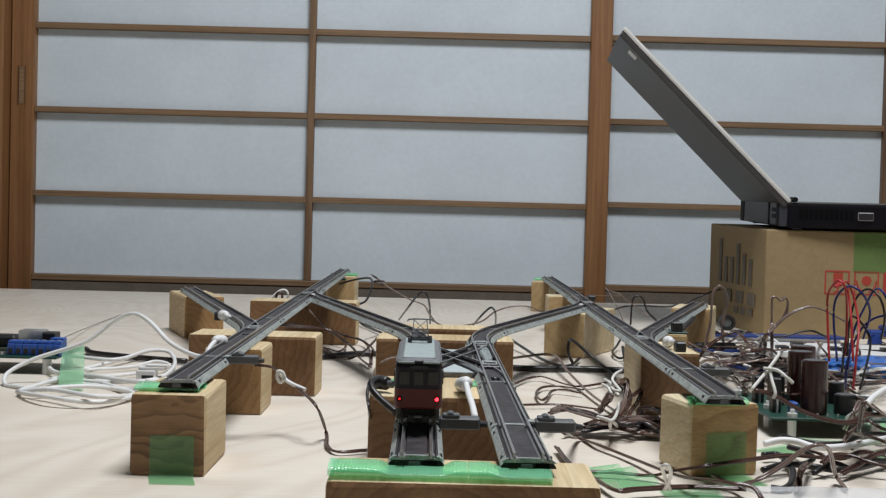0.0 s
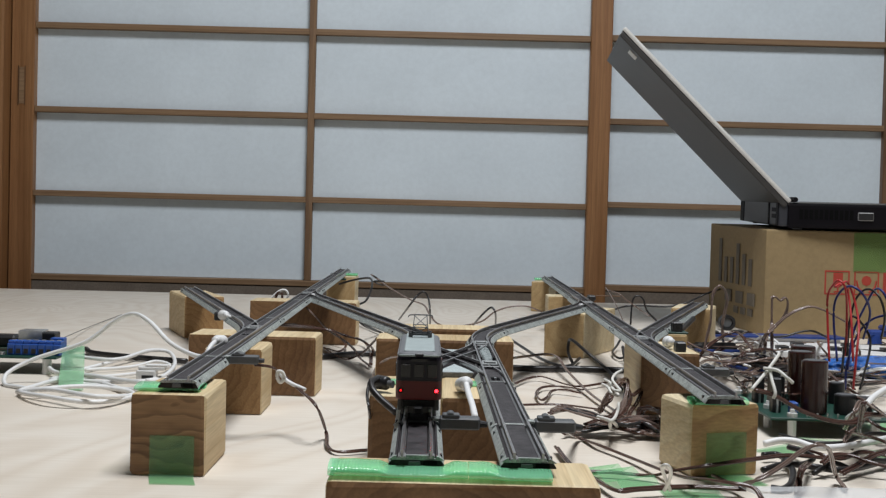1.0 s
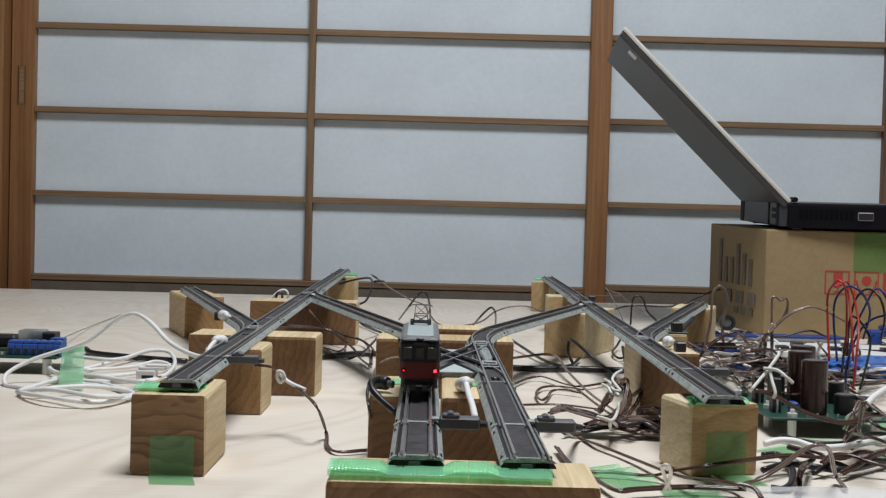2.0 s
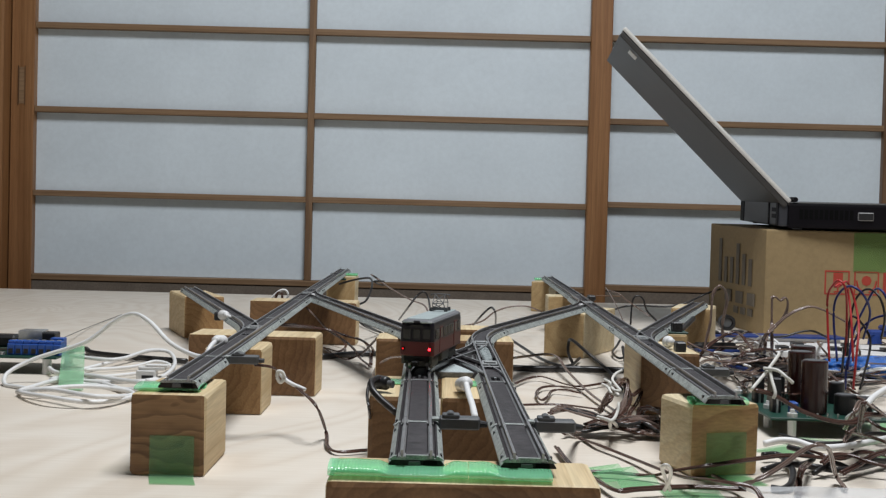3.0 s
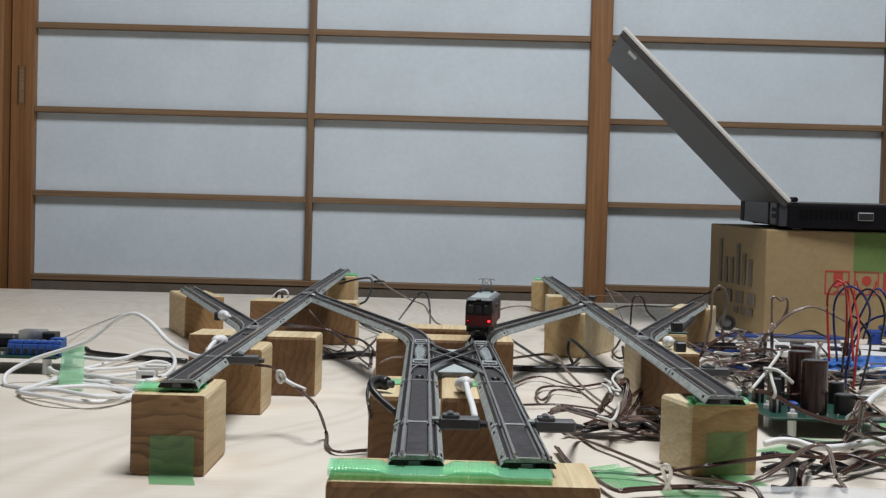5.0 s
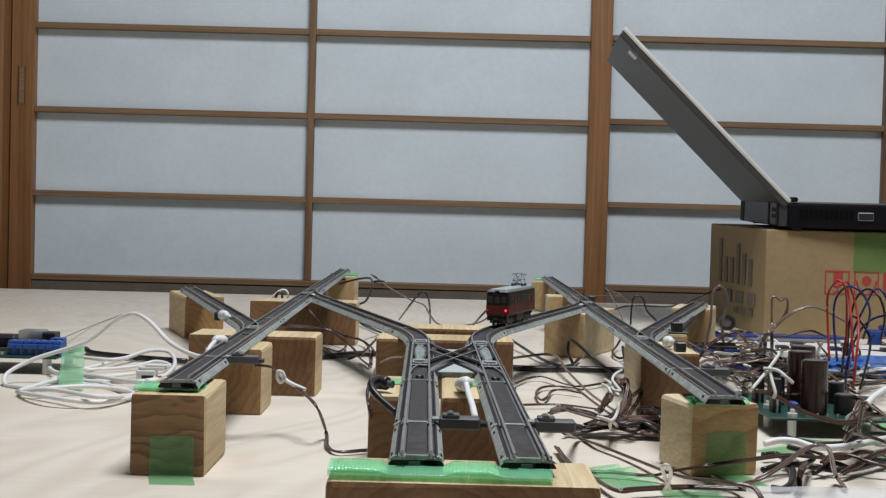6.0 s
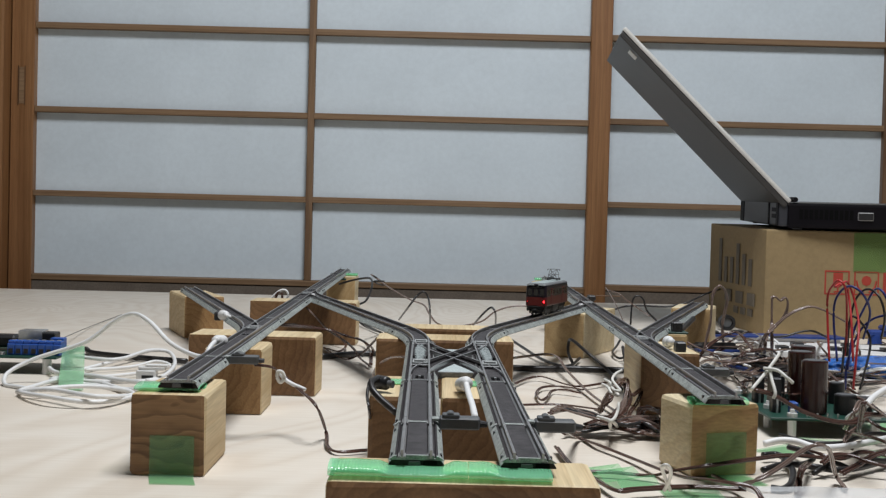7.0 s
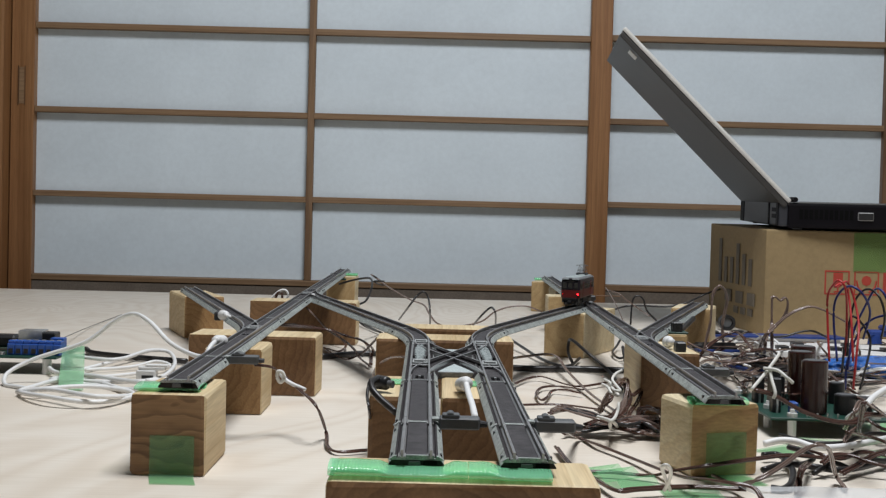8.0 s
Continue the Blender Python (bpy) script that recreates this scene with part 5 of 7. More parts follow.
wire([(-0.1283, 1.1661, 0.03), (-0.1101, 1.1489, 0.02), (-0.0934, 1.1134, 0.01), (-0.0854, 1.0936, 0.004), (-0.0883, 1.056, 0.003), (-0.1029, 1.0797, 0.003)], 0.00094, "brown_wire", "brown insulated wire lying loosely on the table")
wire([(-0.1341, 1.58, 0.0312), (-0.1108, 1.56, 0.0388), (-0.0903, 1.52, 0.0428), (-0.0856, 1.48, 0.0346), (-0.0908, 1.46, 0.0193), (-0.1009, 1.45, 0.0143)], 0.0013, "black_wire", "black wire looping from the far siding end")
wire([(-0.082, 1.4, 0.0537), (-0.0684, 1.38, 0.046), (-0.0584, 1.36, 0.0411), (-0.0351, 1.33, 0.031), (-0.0192, 1.31, 0.0267), (-0.0125, 1.28, 0.0195), (-0.0033, 1.26, 0.0114), (0.0143, 1.25, 0.0098), (0.0404, 1.25, 0.0151), (0.0553, 1.25, 0.026), (0.072, 1.25, 0.0317), (0.0895, 1.25, 0.0322), (0.1038, 1.26, 0.0265)], 0.00101, "grey_wire", "grey brown insulated wire rising in a loop")
wire([(-0.0794, 1.39, 0.053), (-0.0715, 1.39, 0.048), (-0.0657, 1.38, 0.0429), (-0.0735, 1.38, 0.0446), (-0.0774, 1.38, 0.0471), (-0.0654, 1.37, 0.0479)], 0.00086, "black_wire", "black wire twisted at its stripped end")
wire([(-0.0481, 1.3808, 0.004), (-0.0337, 1.22, 0.0301), (-0.0249, 1.22, 0.0422), (-0.0182, 1.22, 0.0464), (-0.0135, 1.22, 0.0403), (-0.0112, 1.2, 0.0282), (-0.0119, 1.317, 0.003)], 0.00101, "black_wire", "grey brown insulated wire rising in a loop")
wire([(0.0319, 1.2987, 0.004), (0.0376, 1.2, 0.0233), (0.0452, 1.2, 0.0314), (0.0501, 1.2, 0.0338), (0.0537, 1.2, 0.0277), (0.0608, 1.3519, 0.003)], 0.00101, "black_wire", "grey brown insulated wire rising in a loop")
wire([(-0.0931, 1.3435, 0.006), (-0.077, 1.2872, 0.004), (-0.0595, 1.2275, 0.003)], 0.00115, "black_wire", "brown insulated wire lying loosely on the table")
wire([(-0.0488, 0.873, 0.004), (-0.0425, 0.8242, 0.02), (-0.0326, 0.7872, 0.03), (-0.0219, 0.7443, 0.036)], 0.00086, "grey_wire", "brown insulated wire lying loosely on the table")
wire([(-0.0285, 0.565, 0.0466), (-0.0312, 0.556, 0.0462), (-0.0305, 0.550, 0.0436), (-0.0262, 0.545, 0.0398), (-0.0190, 0.538, 0.0352)], 0.00165, "black_wire", "black feeder cord curving down beside the track")
wire([(-0.0282, 0.57, 0.0465), (-0.0318, 0.555, 0.0458), (-0.0324, 0.545, 0.0415), (-0.0309, 0.54, 0.0347), (-0.0359, 0.6501, 0.003)], 0.00072, "black_wire", "thin dark wire hanging beside the block")
wire([(0.0614, 1.1653, 0.01), (0.0746, 1.0997, 0.006), (0.085, 1.0357, 0.004), (0.0961, 0.9988, 0.003), (0.1076, 0.9974, 0.003), (0.1202, 1.0435, 0.004)], 0.0013, "black_wire", "brown insulated wire lying loosely on the table")
wire([(0.1108, 1.0096, 0.003), (0.1057, 1.0, 0.0129), (0.1059, 1.0, 0.0223), (0.1081, 0.99, 0.0243), (0.1179, 0.97, 0.0166), (0.1334, 0.948, 0.004), (0.1296, 0.8613, 0.003)], 0.0013, "black_wire", "grey brown insulated wire rising in a loop")
wire([(0.0413, 0.8752, 0.02), (0.0687, 0.9753, 0.012), (0.0886, 0.996, 0.012), (0.0949, 0.9734, 0.012), (0.0969, 0.9298, 0.008), (0.1031, 0.8412, 0.004), (0.109, 0.77, 0.004), (0.1131, 0.7256, 0.005)], 0.00108, "grey_wire", "brown insulated wire lying loosely on the table")
wire([(0.0551, 0.8793, 0.003), (0.0666, 0.9092, 0.003), (0.0775, 0.9134, 0.004), (0.0916, 0.8832, 0.003), (0.1028, 0.8735, 0.003), (0.1246, 0.8986, 0.003)], 0.00086, "brown_wire", "brown insulated wire lying loosely on the table")
wire([(0.1017, 0.8562, 0.003), (0.0862, 0.8704, 0.003), (0.0734, 0.8623, 0.003), (0.0666, 0.8307, 0.003), (0.0674, 0.8026, 0.003), (0.0725, 0.8136, 0.003), (0.0792, 0.8465, 0.003), (0.0879, 0.8467, 0.004), (0.0994, 0.8366, 0.003)], 0.00086, "brown_wire", "brown insulated wire lying loosely on the table")
wire([(0.052, 0.7783, 0.003), (0.067, 0.7832, 0.003), (0.0816, 0.7833, 0.003), (0.1024, 0.7683, 0.003)], 0.00086, "brown_wire", "brown insulated wire lying loosely on the table")
wire([(0.0513, 0.47, 0.0449), (0.0503, 0.48, 0.0393), (0.0757, 0.6623, 0.004), (0.086, 0.646, 0.003), (0.0988, 0.6114, 0.003), (0.1114, 0.5588, 0.006), (0.1209, 0.5206, 0.012), (0.1331, 0.5111, 0.012), (0.1364, 0.5049, 0.008)], 0.00115, "brown_wire", "brown wire running from a feeder to the bundle")
wire([(0.061, 0.5767, 0.003), (0.0826, 0.5768, 0.003), (0.1006, 0.5714, 0.003), (0.1119, 0.5618, 0.008), (0.1292, 0.5574, 0.012), (0.1516, 0.5734, 0.012), (0.1738, 0.5947, 0.01), (0.1981, 0.6095, 0.006)], 0.0011, "brown_wire", "dark brown wire crossing in front of a block")
wire([(0.0625, 0.6364, 0.003), (0.0654, 0.5931, 0.003), (0.0728, 0.5631, 0.003), (0.0792, 0.5337, 0.004), (0.0897, 0.5372, 0.004), (0.1138, 0.5445, 0.004), (0.1389, 0.5429, 0.004)], 0.0013, "brown_wire", "brown wire winding past the front block")
wire([(0.0681, 0.7327, 0.006), (0.0766, 0.7356, 0.01), (0.0833, 0.6916, 0.012), (0.0972, 0.6743, 0.01), (0.1108, 0.6905, 0.01), (0.1243, 0.6869, 0.006), (0.1233, 0.6957, 0.004), (0.1027, 0.7036, 0.006), (0.0829, 0.6934, 0.004), (0.073, 0.6961, 0.003)], 0.00108, "brown_wire", "brown wire in a tied coil beside the track", group='coiled wires')
wire([(0.0689, 0.7264, 0.007), (0.0764, 0.7185, 0.01), (0.0834, 0.6905, 0.012), (0.099, 0.6818, 0.01), (0.1116, 0.6926, 0.01), (0.1218, 0.6787, 0.006), (0.1224, 0.6893, 0.004), (0.099, 0.6863, 0.006), (0.081, 0.6795, 0.004), (0.076, 0.6889, 0.003)], 0.00108, "black_wire", "brown wire in a tied coil beside the track", group='coiled wires')
wire([(0.0683, 0.7295, 0.008), (0.0761, 0.7324, 0.01), (0.0836, 0.6868, 0.012), (0.0979, 0.6823, 0.01), (0.1145, 0.6911, 0.01), (0.1262, 0.6913, 0.006), (0.1181, 0.6859, 0.004), (0.0986, 0.6862, 0.006), (0.0824, 0.6893, 0.004), (0.0719, 0.6899, 0.003)], 0.00108, "grey_wire", "brown wire in a tied coil beside the track", group='coiled wires')
wire([(0.0687, 0.7253, 0.009), (0.0743, 0.719, 0.01), (0.0866, 0.6976, 0.012), (0.0981, 0.6763, 0.01), (0.1083, 0.673, 0.01), (0.1315, 0.7292, 0.006), (0.1215, 0.6995, 0.004), (0.102, 0.6985, 0.006), (0.0828, 0.6919, 0.004), (0.073, 0.6926, 0.003)], 0.00108, "black_wire", "brown wire in a tied coil beside the track", group='coiled wires')
wire([(0.0683, 0.7145, 0.01), (0.0773, 0.7242, 0.01), (0.087, 0.6973, 0.012), (0.0982, 0.6826, 0.01), (0.112, 0.6966, 0.01), (0.1311, 0.7119, 0.006), (0.1198, 0.7001, 0.004), (0.0991, 0.6887, 0.006), (0.0817, 0.6926, 0.004), (0.0701, 0.6778, 0.003)], 0.00108, "brown_wire", "brown wire in a tied coil beside the track", group='coiled wires')
wire([(0.0688, 0.7145, 0.011), (0.0734, 0.7211, 0.01), (0.0845, 0.6835, 0.012), (0.0988, 0.6812, 0.01), (0.1142, 0.6996, 0.01), (0.1225, 0.6838, 0.006), (0.1177, 0.6789, 0.004), (0.1016, 0.7001, 0.006), (0.0807, 0.6891, 0.004), (0.0744, 0.6951, 0.003)], 0.00108, "grey_wire", "brown wire in a tied coil beside the track", group='coiled wires')
wire([(0.0641, 0.6917, 0.012), (0.0771, 0.7268, 0.01), (0.084, 0.6976, 0.012), (0.0988, 0.6863, 0.01), (0.1091, 0.6757, 0.01), (0.1306, 0.7276, 0.006), (0.1227, 0.6889, 0.004), (0.1018, 0.6962, 0.006), (0.0829, 0.6847, 0.004), (0.0751, 0.6836, 0.003)], 0.00108, "grey_wire", "brown wire in a tied coil beside the track", group='coiled wires')
wire([(0.0649, 0.6949, 0.013), (0.0774, 0.7252, 0.01), (0.0879, 0.7, 0.012), (0.0983, 0.6822, 0.01), (0.1156, 0.7001, 0.01), (0.1301, 0.7182, 0.006), (0.1211, 0.6836, 0.004), (0.1005, 0.6962, 0.006), (0.0808, 0.68, 0.004), (0.0721, 0.6857, 0.003)], 0.00108, "grey_wire", "brown wire in a tied coil beside the track", group='coiled wires')
wire([(0.0622, 0.6789, 0.014), (0.0732, 0.7162, 0.01), (0.087, 0.702, 0.012), (0.0977, 0.6797, 0.01), (0.1112, 0.6811, 0.01), (0.1321, 0.7183, 0.006), (0.1165, 0.6803, 0.004), (0.0986, 0.6868, 0.006), (0.0794, 0.6808, 0.004), (0.0748, 0.6807, 0.003)], 0.00108, "brown_wire", "brown wire in a tied coil beside the track", group='coiled wires')
wire([(0.1014, 0.7543, 0.004), (0.1066, 0.762, 0.012), (0.1107, 0.7521, 0.02), (0.1182, 0.7754, 0.02), (0.1206, 0.7855, 0.012), (0.1122, 0.7449, 0.006), (0.1035, 0.7315, 0.004)], 0.00094, "brown_wire", "brown wire in an upright tied coil", group='coiled wires')
wire([(0.0982, 0.757, 0.004), (0.1053, 0.7456, 0.012), (0.1106, 0.7629, 0.02), (0.1147, 0.7634, 0.02), (0.1217, 0.7805, 0.012), (0.1142, 0.7478, 0.006), (0.1023, 0.7253, 0.004)], 0.00094, "brown_wire", "brown wire in an upright tied coil", group='coiled wires')
wire([(0.0983, 0.7561, 0.004), (0.1043, 0.746, 0.012), (0.1109, 0.7608, 0.02), (0.1189, 0.7689, 0.02), (0.1169, 0.7599, 0.012), (0.1112, 0.7496, 0.006), (0.1041, 0.7363, 0.004)], 0.00094, "grey_wire", "brown wire in an upright tied coil", group='coiled wires')
wire([(0.0994, 0.755, 0.004), (0.1068, 0.7621, 0.012), (0.1125, 0.7656, 0.02), (0.1226, 0.7903, 0.02), (0.1184, 0.7669, 0.012), (0.1116, 0.7548, 0.006), (0.1032, 0.7317, 0.004)], 0.00094, "brown_wire", "brown wire in an upright tied coil", group='coiled wires')
wire([(0.0992, 0.7485, 0.004), (0.1054, 0.7647, 0.012), (0.1083, 0.7494, 0.02), (0.118, 0.7881, 0.02), (0.1221, 0.7706, 0.012), (0.1124, 0.7374, 0.006), (0.1012, 0.7231, 0.004)], 0.00094, "brown_wire", "brown wire in an upright tied coil", group='coiled wires')
wire([(0.0995, 0.7478, 0.004), (0.1026, 0.7488, 0.012), (0.1096, 0.7547, 0.02), (0.1185, 0.7874, 0.02), (0.1176, 0.7621, 0.012), (0.1088, 0.7338, 0.006), (0.1016, 0.732, 0.004)], 0.00094, "grey_wire", "brown wire in an upright tied coil", group='coiled wires')
wire([(0.1196, 0.7279, 0.006), (0.121, 0.7231, 0.012), (0.1323, 0.7145, 0.012), (0.1306, 0.7028, 0.006), (0.1196, 0.7082, 0.004)], 0.00101, "brown_wire", "brown wire end of a coil beside a block", group='coiled wires')
wire([(0.1169, 0.7194, 0.006), (0.1229, 0.7166, 0.012), (0.1283, 0.6949, 0.012), (0.1275, 0.6964, 0.006), (0.1183, 0.6955, 0.004)], 0.00101, "brown_wire", "brown wire end of a coil beside a block", group='coiled wires')
wire([(0.1215, 0.7248, 0.006), (0.1255, 0.7288, 0.012), (0.1289, 0.7017, 0.012), (0.1297, 0.696, 0.006), (0.1207, 0.7019, 0.004)], 0.00101, "brown_wire", "brown wire end of a coil beside a block", group='coiled wires')
wire([(0.1229, 0.7338, 0.006), (0.1216, 0.7148, 0.012), (0.1307, 0.711, 0.012), (0.1288, 0.7025, 0.006), (0.1172, 0.686, 0.004)], 0.00101, "brown_wire", "brown wire end of a coil beside a block", group='coiled wires')
wire([(0.0883, 0.6715, 0.014), (0.0908, 0.6506, 0.016), (0.0947, 0.654, 0.014), (0.1014, 0.6868, 0.006), (0.0971, 0.6789, 0.006), (0.0919, 0.6477, 0.015), (0.0956, 0.6569, 0.016), (0.1043, 0.7061, 0.012), (0.1094, 0.7369, 0.012)], 0.00094, "tie_white", "short white wire tie knotted round a bundle", name='wire_tie', group='wire ties', category='wire tie')
wire([(0.1048, 0.7694, 0.022), (0.1042, 0.7391, 0.024), (0.1022, 0.7097, 0.024), (0.1055, 0.7057, 0.024), (0.1041, 0.71, 0.026), (0.1034, 0.7247, 0.028), (0.107, 0.7361, 0.03), (0.113, 0.7536, 0.03)], 0.00086, "tie_white", "short white wire tie knotted round a bundle", name='wire_tie', group='wire ties', category='wire tie')
wire([(0.1006, 0.7478, 0.022), (0.1001, 0.7187, 0.024), (0.1009, 0.7095, 0.022), (0.1057, 0.7149, 0.02), (0.1063, 0.7288, 0.02)], 0.00086, "tie_white", "short white wire tie knotted round a bundle", name='wire_tie', group='wire ties', category='wire tie')
wire([(-0.0887, 0.66, 0.0329), (-0.0881, 0.66, 0.036), (-0.0857, 0.66, 0.0355), (-0.0847, 0.66, 0.0324), (-0.0868, 0.66, 0.0302), (-0.0887, 0.66, 0.0329)], 0.00101, "tie_white", "short white wire tie knotted round a bundle", name='wire_tie', group='wire ties', category='wire tie')
wire([(0.1037, 0.5366, 0.004), (0.0992, 0.5259, 0.012), (0.0943, 0.507, 0.02), (0.0953, 0.5021, 0.022), (0.0986, 0.5102, 0.018), (0.1013, 0.5273, 0.01), (0.1011, 0.5363, 0.004)], 0.00086, "tie_white", "short white wire tie knotted round a bundle", name='wire_tie', group='wire ties', category='wire tie')
wire([(0.1547, 0.6, 0.0411), (0.1641, 0.61, 0.0485), (0.1695, 0.615, 0.0537), (0.1736, 0.62, 0.0573)], 0.00086, "tie_white", "short white wire tie knotted round a bundle", name='wire_tie', group='wire ties', category='wire tie')
wire([(0.1631, 0.61, 0.0507), (0.1686, 0.605, 0.0504), (0.1718, 0.6, 0.0477), (0.1752, 0.6, 0.045)], 0.00086, "tie_white", "short white wire tie knotted round a bundle", name='wire_tie', group='wire ties', category='wire tie')
wire([(0.166, 0.61, 0.0514), (0.1659, 0.605, 0.0458), (0.1665, 0.6, 0.04), (0.1657, 0.6, 0.0369)], 0.00086, "tie_white", "short white wire tie knotted round a bundle", name='wire_tie', group='wire ties', category='wire tie')
wire([(-0.3236, 1.0331, 0.01), (-0.3553, 1.2289, 0.002), (-0.3656, 1.3866, 0.001)], 0.00036, "black_wire", "hair thin dark wire lying on the table")
wire([(-0.1693, 1.19, 0.0349), (-0.165, 1.19, 0.0405), (-0.1591, 1.19, 0.0457), (-0.1535, 1.19, 0.0464), (-0.1507, 1.19, 0.042), (-0.1539, 1.19, 0.0369)], 0.00115, "white_cable", "white cord loop beside the far junction", name='white_cable', group='white cables', category='cable')
wire([(-0.1618, 1.18, 0.0314), (-0.1614, 1.18, 0.0396), (-0.1593, 1.18, 0.0446), (-0.1555, 1.18, 0.0436), (-0.1553, 1.18, 0.0376)], 0.00115, "brown_wire", "brown wire loop beside the far junction")
wire([(0.257, 0.8, 0.0339), (0.2582, 0.8101, 0.0592), (0.2579, 0.8109, 0.0761), (0.2581, 0.8017, 0.0842), (0.2585, 0.7909, 0.0878), (0.262, 0.7885, 0.0832), (0.2663, 0.7966, 0.068), (0.2704, 0.8079, 0.037)], 0.00079, "red_wire", "red jumper wire arching above the circuit board", name='jumper_wire', group='jumper wires')
wire([(0.2627, 0.8, 0.0844), (0.2705, 0.8101, 0.086), (0.2757, 0.8109, 0.0747), (0.2762, 0.8017, 0.0585), (0.2719, 0.7909, 0.0427), (0.2694, 0.7885, 0.0171)], 0.00079, "red_wire", "red jumper wire arching above the circuit board", name='jumper_wire', group='jumper wires')
wire([(0.259, 0.8, 0.0832), (0.2675, 0.8101, 0.0848), (0.2719, 0.8109, 0.0765), (0.2712, 0.8017, 0.0603), (0.2696, 0.7909, 0.0353)], 0.00079, "red_wire", "red jumper wire arching above the circuit board", name='jumper_wire', group='jumper wires')
wire([(0.2623, 0.8, 0.034), (0.2624, 0.8101, 0.0574), (0.2629, 0.8109, 0.0725), (0.2649, 0.8017, 0.0818), (0.2679, 0.7909, 0.084), (0.2746, 0.7885, 0.0781), (0.2816, 0.7966, 0.0665), (0.2816, 0.8079, 0.0487)], 0.00079, "blue_wire", "dark blue jumper wire arching above the circuit board", name='jumper_wire', group='jumper wires')
wire([(0.2688, 0.8, 0.0379), (0.2726, 0.8101, 0.0577), (0.2768, 0.8109, 0.0747), (0.2809, 0.8017, 0.0822), (0.285, 0.7909, 0.0782), (0.2883, 0.7885, 0.0655), (0.2896, 0.7966, 0.05)], 0.00079, "black_wire", "black jumper wire arching above the circuit board", name='jumper_wire', group='jumper wires')
wire([(0.2681, 0.8, 0.0154), (0.2724, 0.8101, 0.033), (0.2795, 0.8109, 0.0521), (0.2854, 0.8017, 0.0625), (0.2943, 0.7909, 0.067)], 0.00079, "blue_wire", "dark blue jumper wire arching above the circuit board", name='jumper_wire', group='jumper wires')
wire([(0.2692, 0.8, 0.0286), (0.2755, 0.8101, 0.0521), (0.2827, 0.8109, 0.0692), (0.2858, 0.8017, 0.0816), (0.2871, 0.7909, 0.0815), (0.2913, 0.7885, 0.073)], 0.00079, "blue_wire", "dark blue jumper wire arching above the circuit board", name='jumper_wire', group='jumper wires')
wire([(0.2655, 0.8, 0.0266), (0.2707, 0.8101, 0.0482), (0.2754, 0.8109, 0.0633), (0.284, 0.8017, 0.0494), (0.2772, 0.7909, 0.0281), (0.2738, 0.7885, 0.0172)], 0.00079, "black_wire", "black jumper wire arching above the circuit board", name='jumper_wire', group='jumper wires')
wire([(0.1981, 1.4, 0.0199), (0.214, 1.42, 0.0228), (0.2305, 1.42, 0.0245), (0.2636, 1.42, 0.0241), (0.2866, 1.42, 0.0293), (0.3094, 1.42, 0.0405), (0.3303, 1.44, 0.0452)], 0.00115, "black_wire", "black wire running up to the cardboard box")
wire([(0.2032, 1.3, 0.012), (0.2038, 1.3, 0.0302), (0.2054, 1.3, 0.04), (0.2101, 1.3, 0.0431), (0.2157, 1.3, 0.0397), (0.2203, 1.3, 0.0276), (0.2309, 1.3, 0.017)], 0.00101, "black_wire", "grey brown insulated wire rising in a loop")
wire([(0.1754, 1.3, 0.0495), (0.1866, 1.28, 0.0462), (0.1957, 1.28, 0.0393), (0.2109, 1.28, 0.029), (0.2166, 1.26, 0.0248)], 0.00086, "grey_wire", "grey brown insulated wire rising in a loop")
wire([(0.1753, 1.3, 0.0519), (0.1765, 1.25, 0.0421), (0.1789, 1.22, 0.0316), (0.1821, 1.2, 0.0176), (0.1777, 1.18, 0.0083)], 0.00042, "grey_wire", "thin pale wire beside the far junction")
wire([(0.1719, 1.1526, 0.012), (0.1655, 1.1365, 0.006), (0.1556, 1.0953, 0.004), (0.1562, 1.0602, 0.003), (0.1642, 1.0705, 0.004), (0.1579, 1.0505, 0.014), (0.1567, 1.0271, 0.004), (0.148, 0.9509, 0.004)], 0.00108, "black_wire", "brown insulated wire lying loosely on the table")
wire([(0.2374, 1.0698, 0.006), (0.2761, 1.1393, 0.015), (0.2412, 0.95, 0.0386), (0.3188, 1.1998, 0.01), (0.2959, 1.0832, 0.006)], 0.00094, "brown_wire", "brown insulated wire lying loosely on the table")
wire([(0.2076, 1.0113, 0.02), (0.2302, 1.0596, 0.006), (0.2462, 1.0134, 0.008), (0.2685, 1.0085, 0.012), (0.312, 1.0441, 0.008)], 0.00094, "grey_wire", "brown insulated wire lying loosely on the table")
wire([(0.2122, 0.9485, 0.006), (0.2198, 0.931, 0.015), (0.2589, 1.0084, 0.016), (0.3205, 1.1081, 0.01)], 0.00094, "grey_wire", "brown insulated wire lying loosely on the table")
wire([(0.3328, 0.9517, 0.004), (0.2892, 0.8427, 0.02), (0.331, 0.928, 0.014), (0.3279, 0.8866, 0.02), (0.395, 0.9842, 0.008), (0.3547, 0.8652, 0.02), (0.325, 0.8614, 0.014)], 0.00115, "white_cable", "loose wire in the tangle beside the circuit board", group='tangled wires')
wire([(0.312, 0.8972, 0.004), (0.3124, 0.891, 0.008), (0.3277, 0.9098, 0.008), (0.3655, 0.9068, 0.008), (0.3464, 0.8595, 0.014), (0.3651, 0.9101, 0.008), (0.3705, 0.907, 0.004)], 0.00094, "black_wire", "loose wire in the tangle beside the circuit board", group='tangled wires')
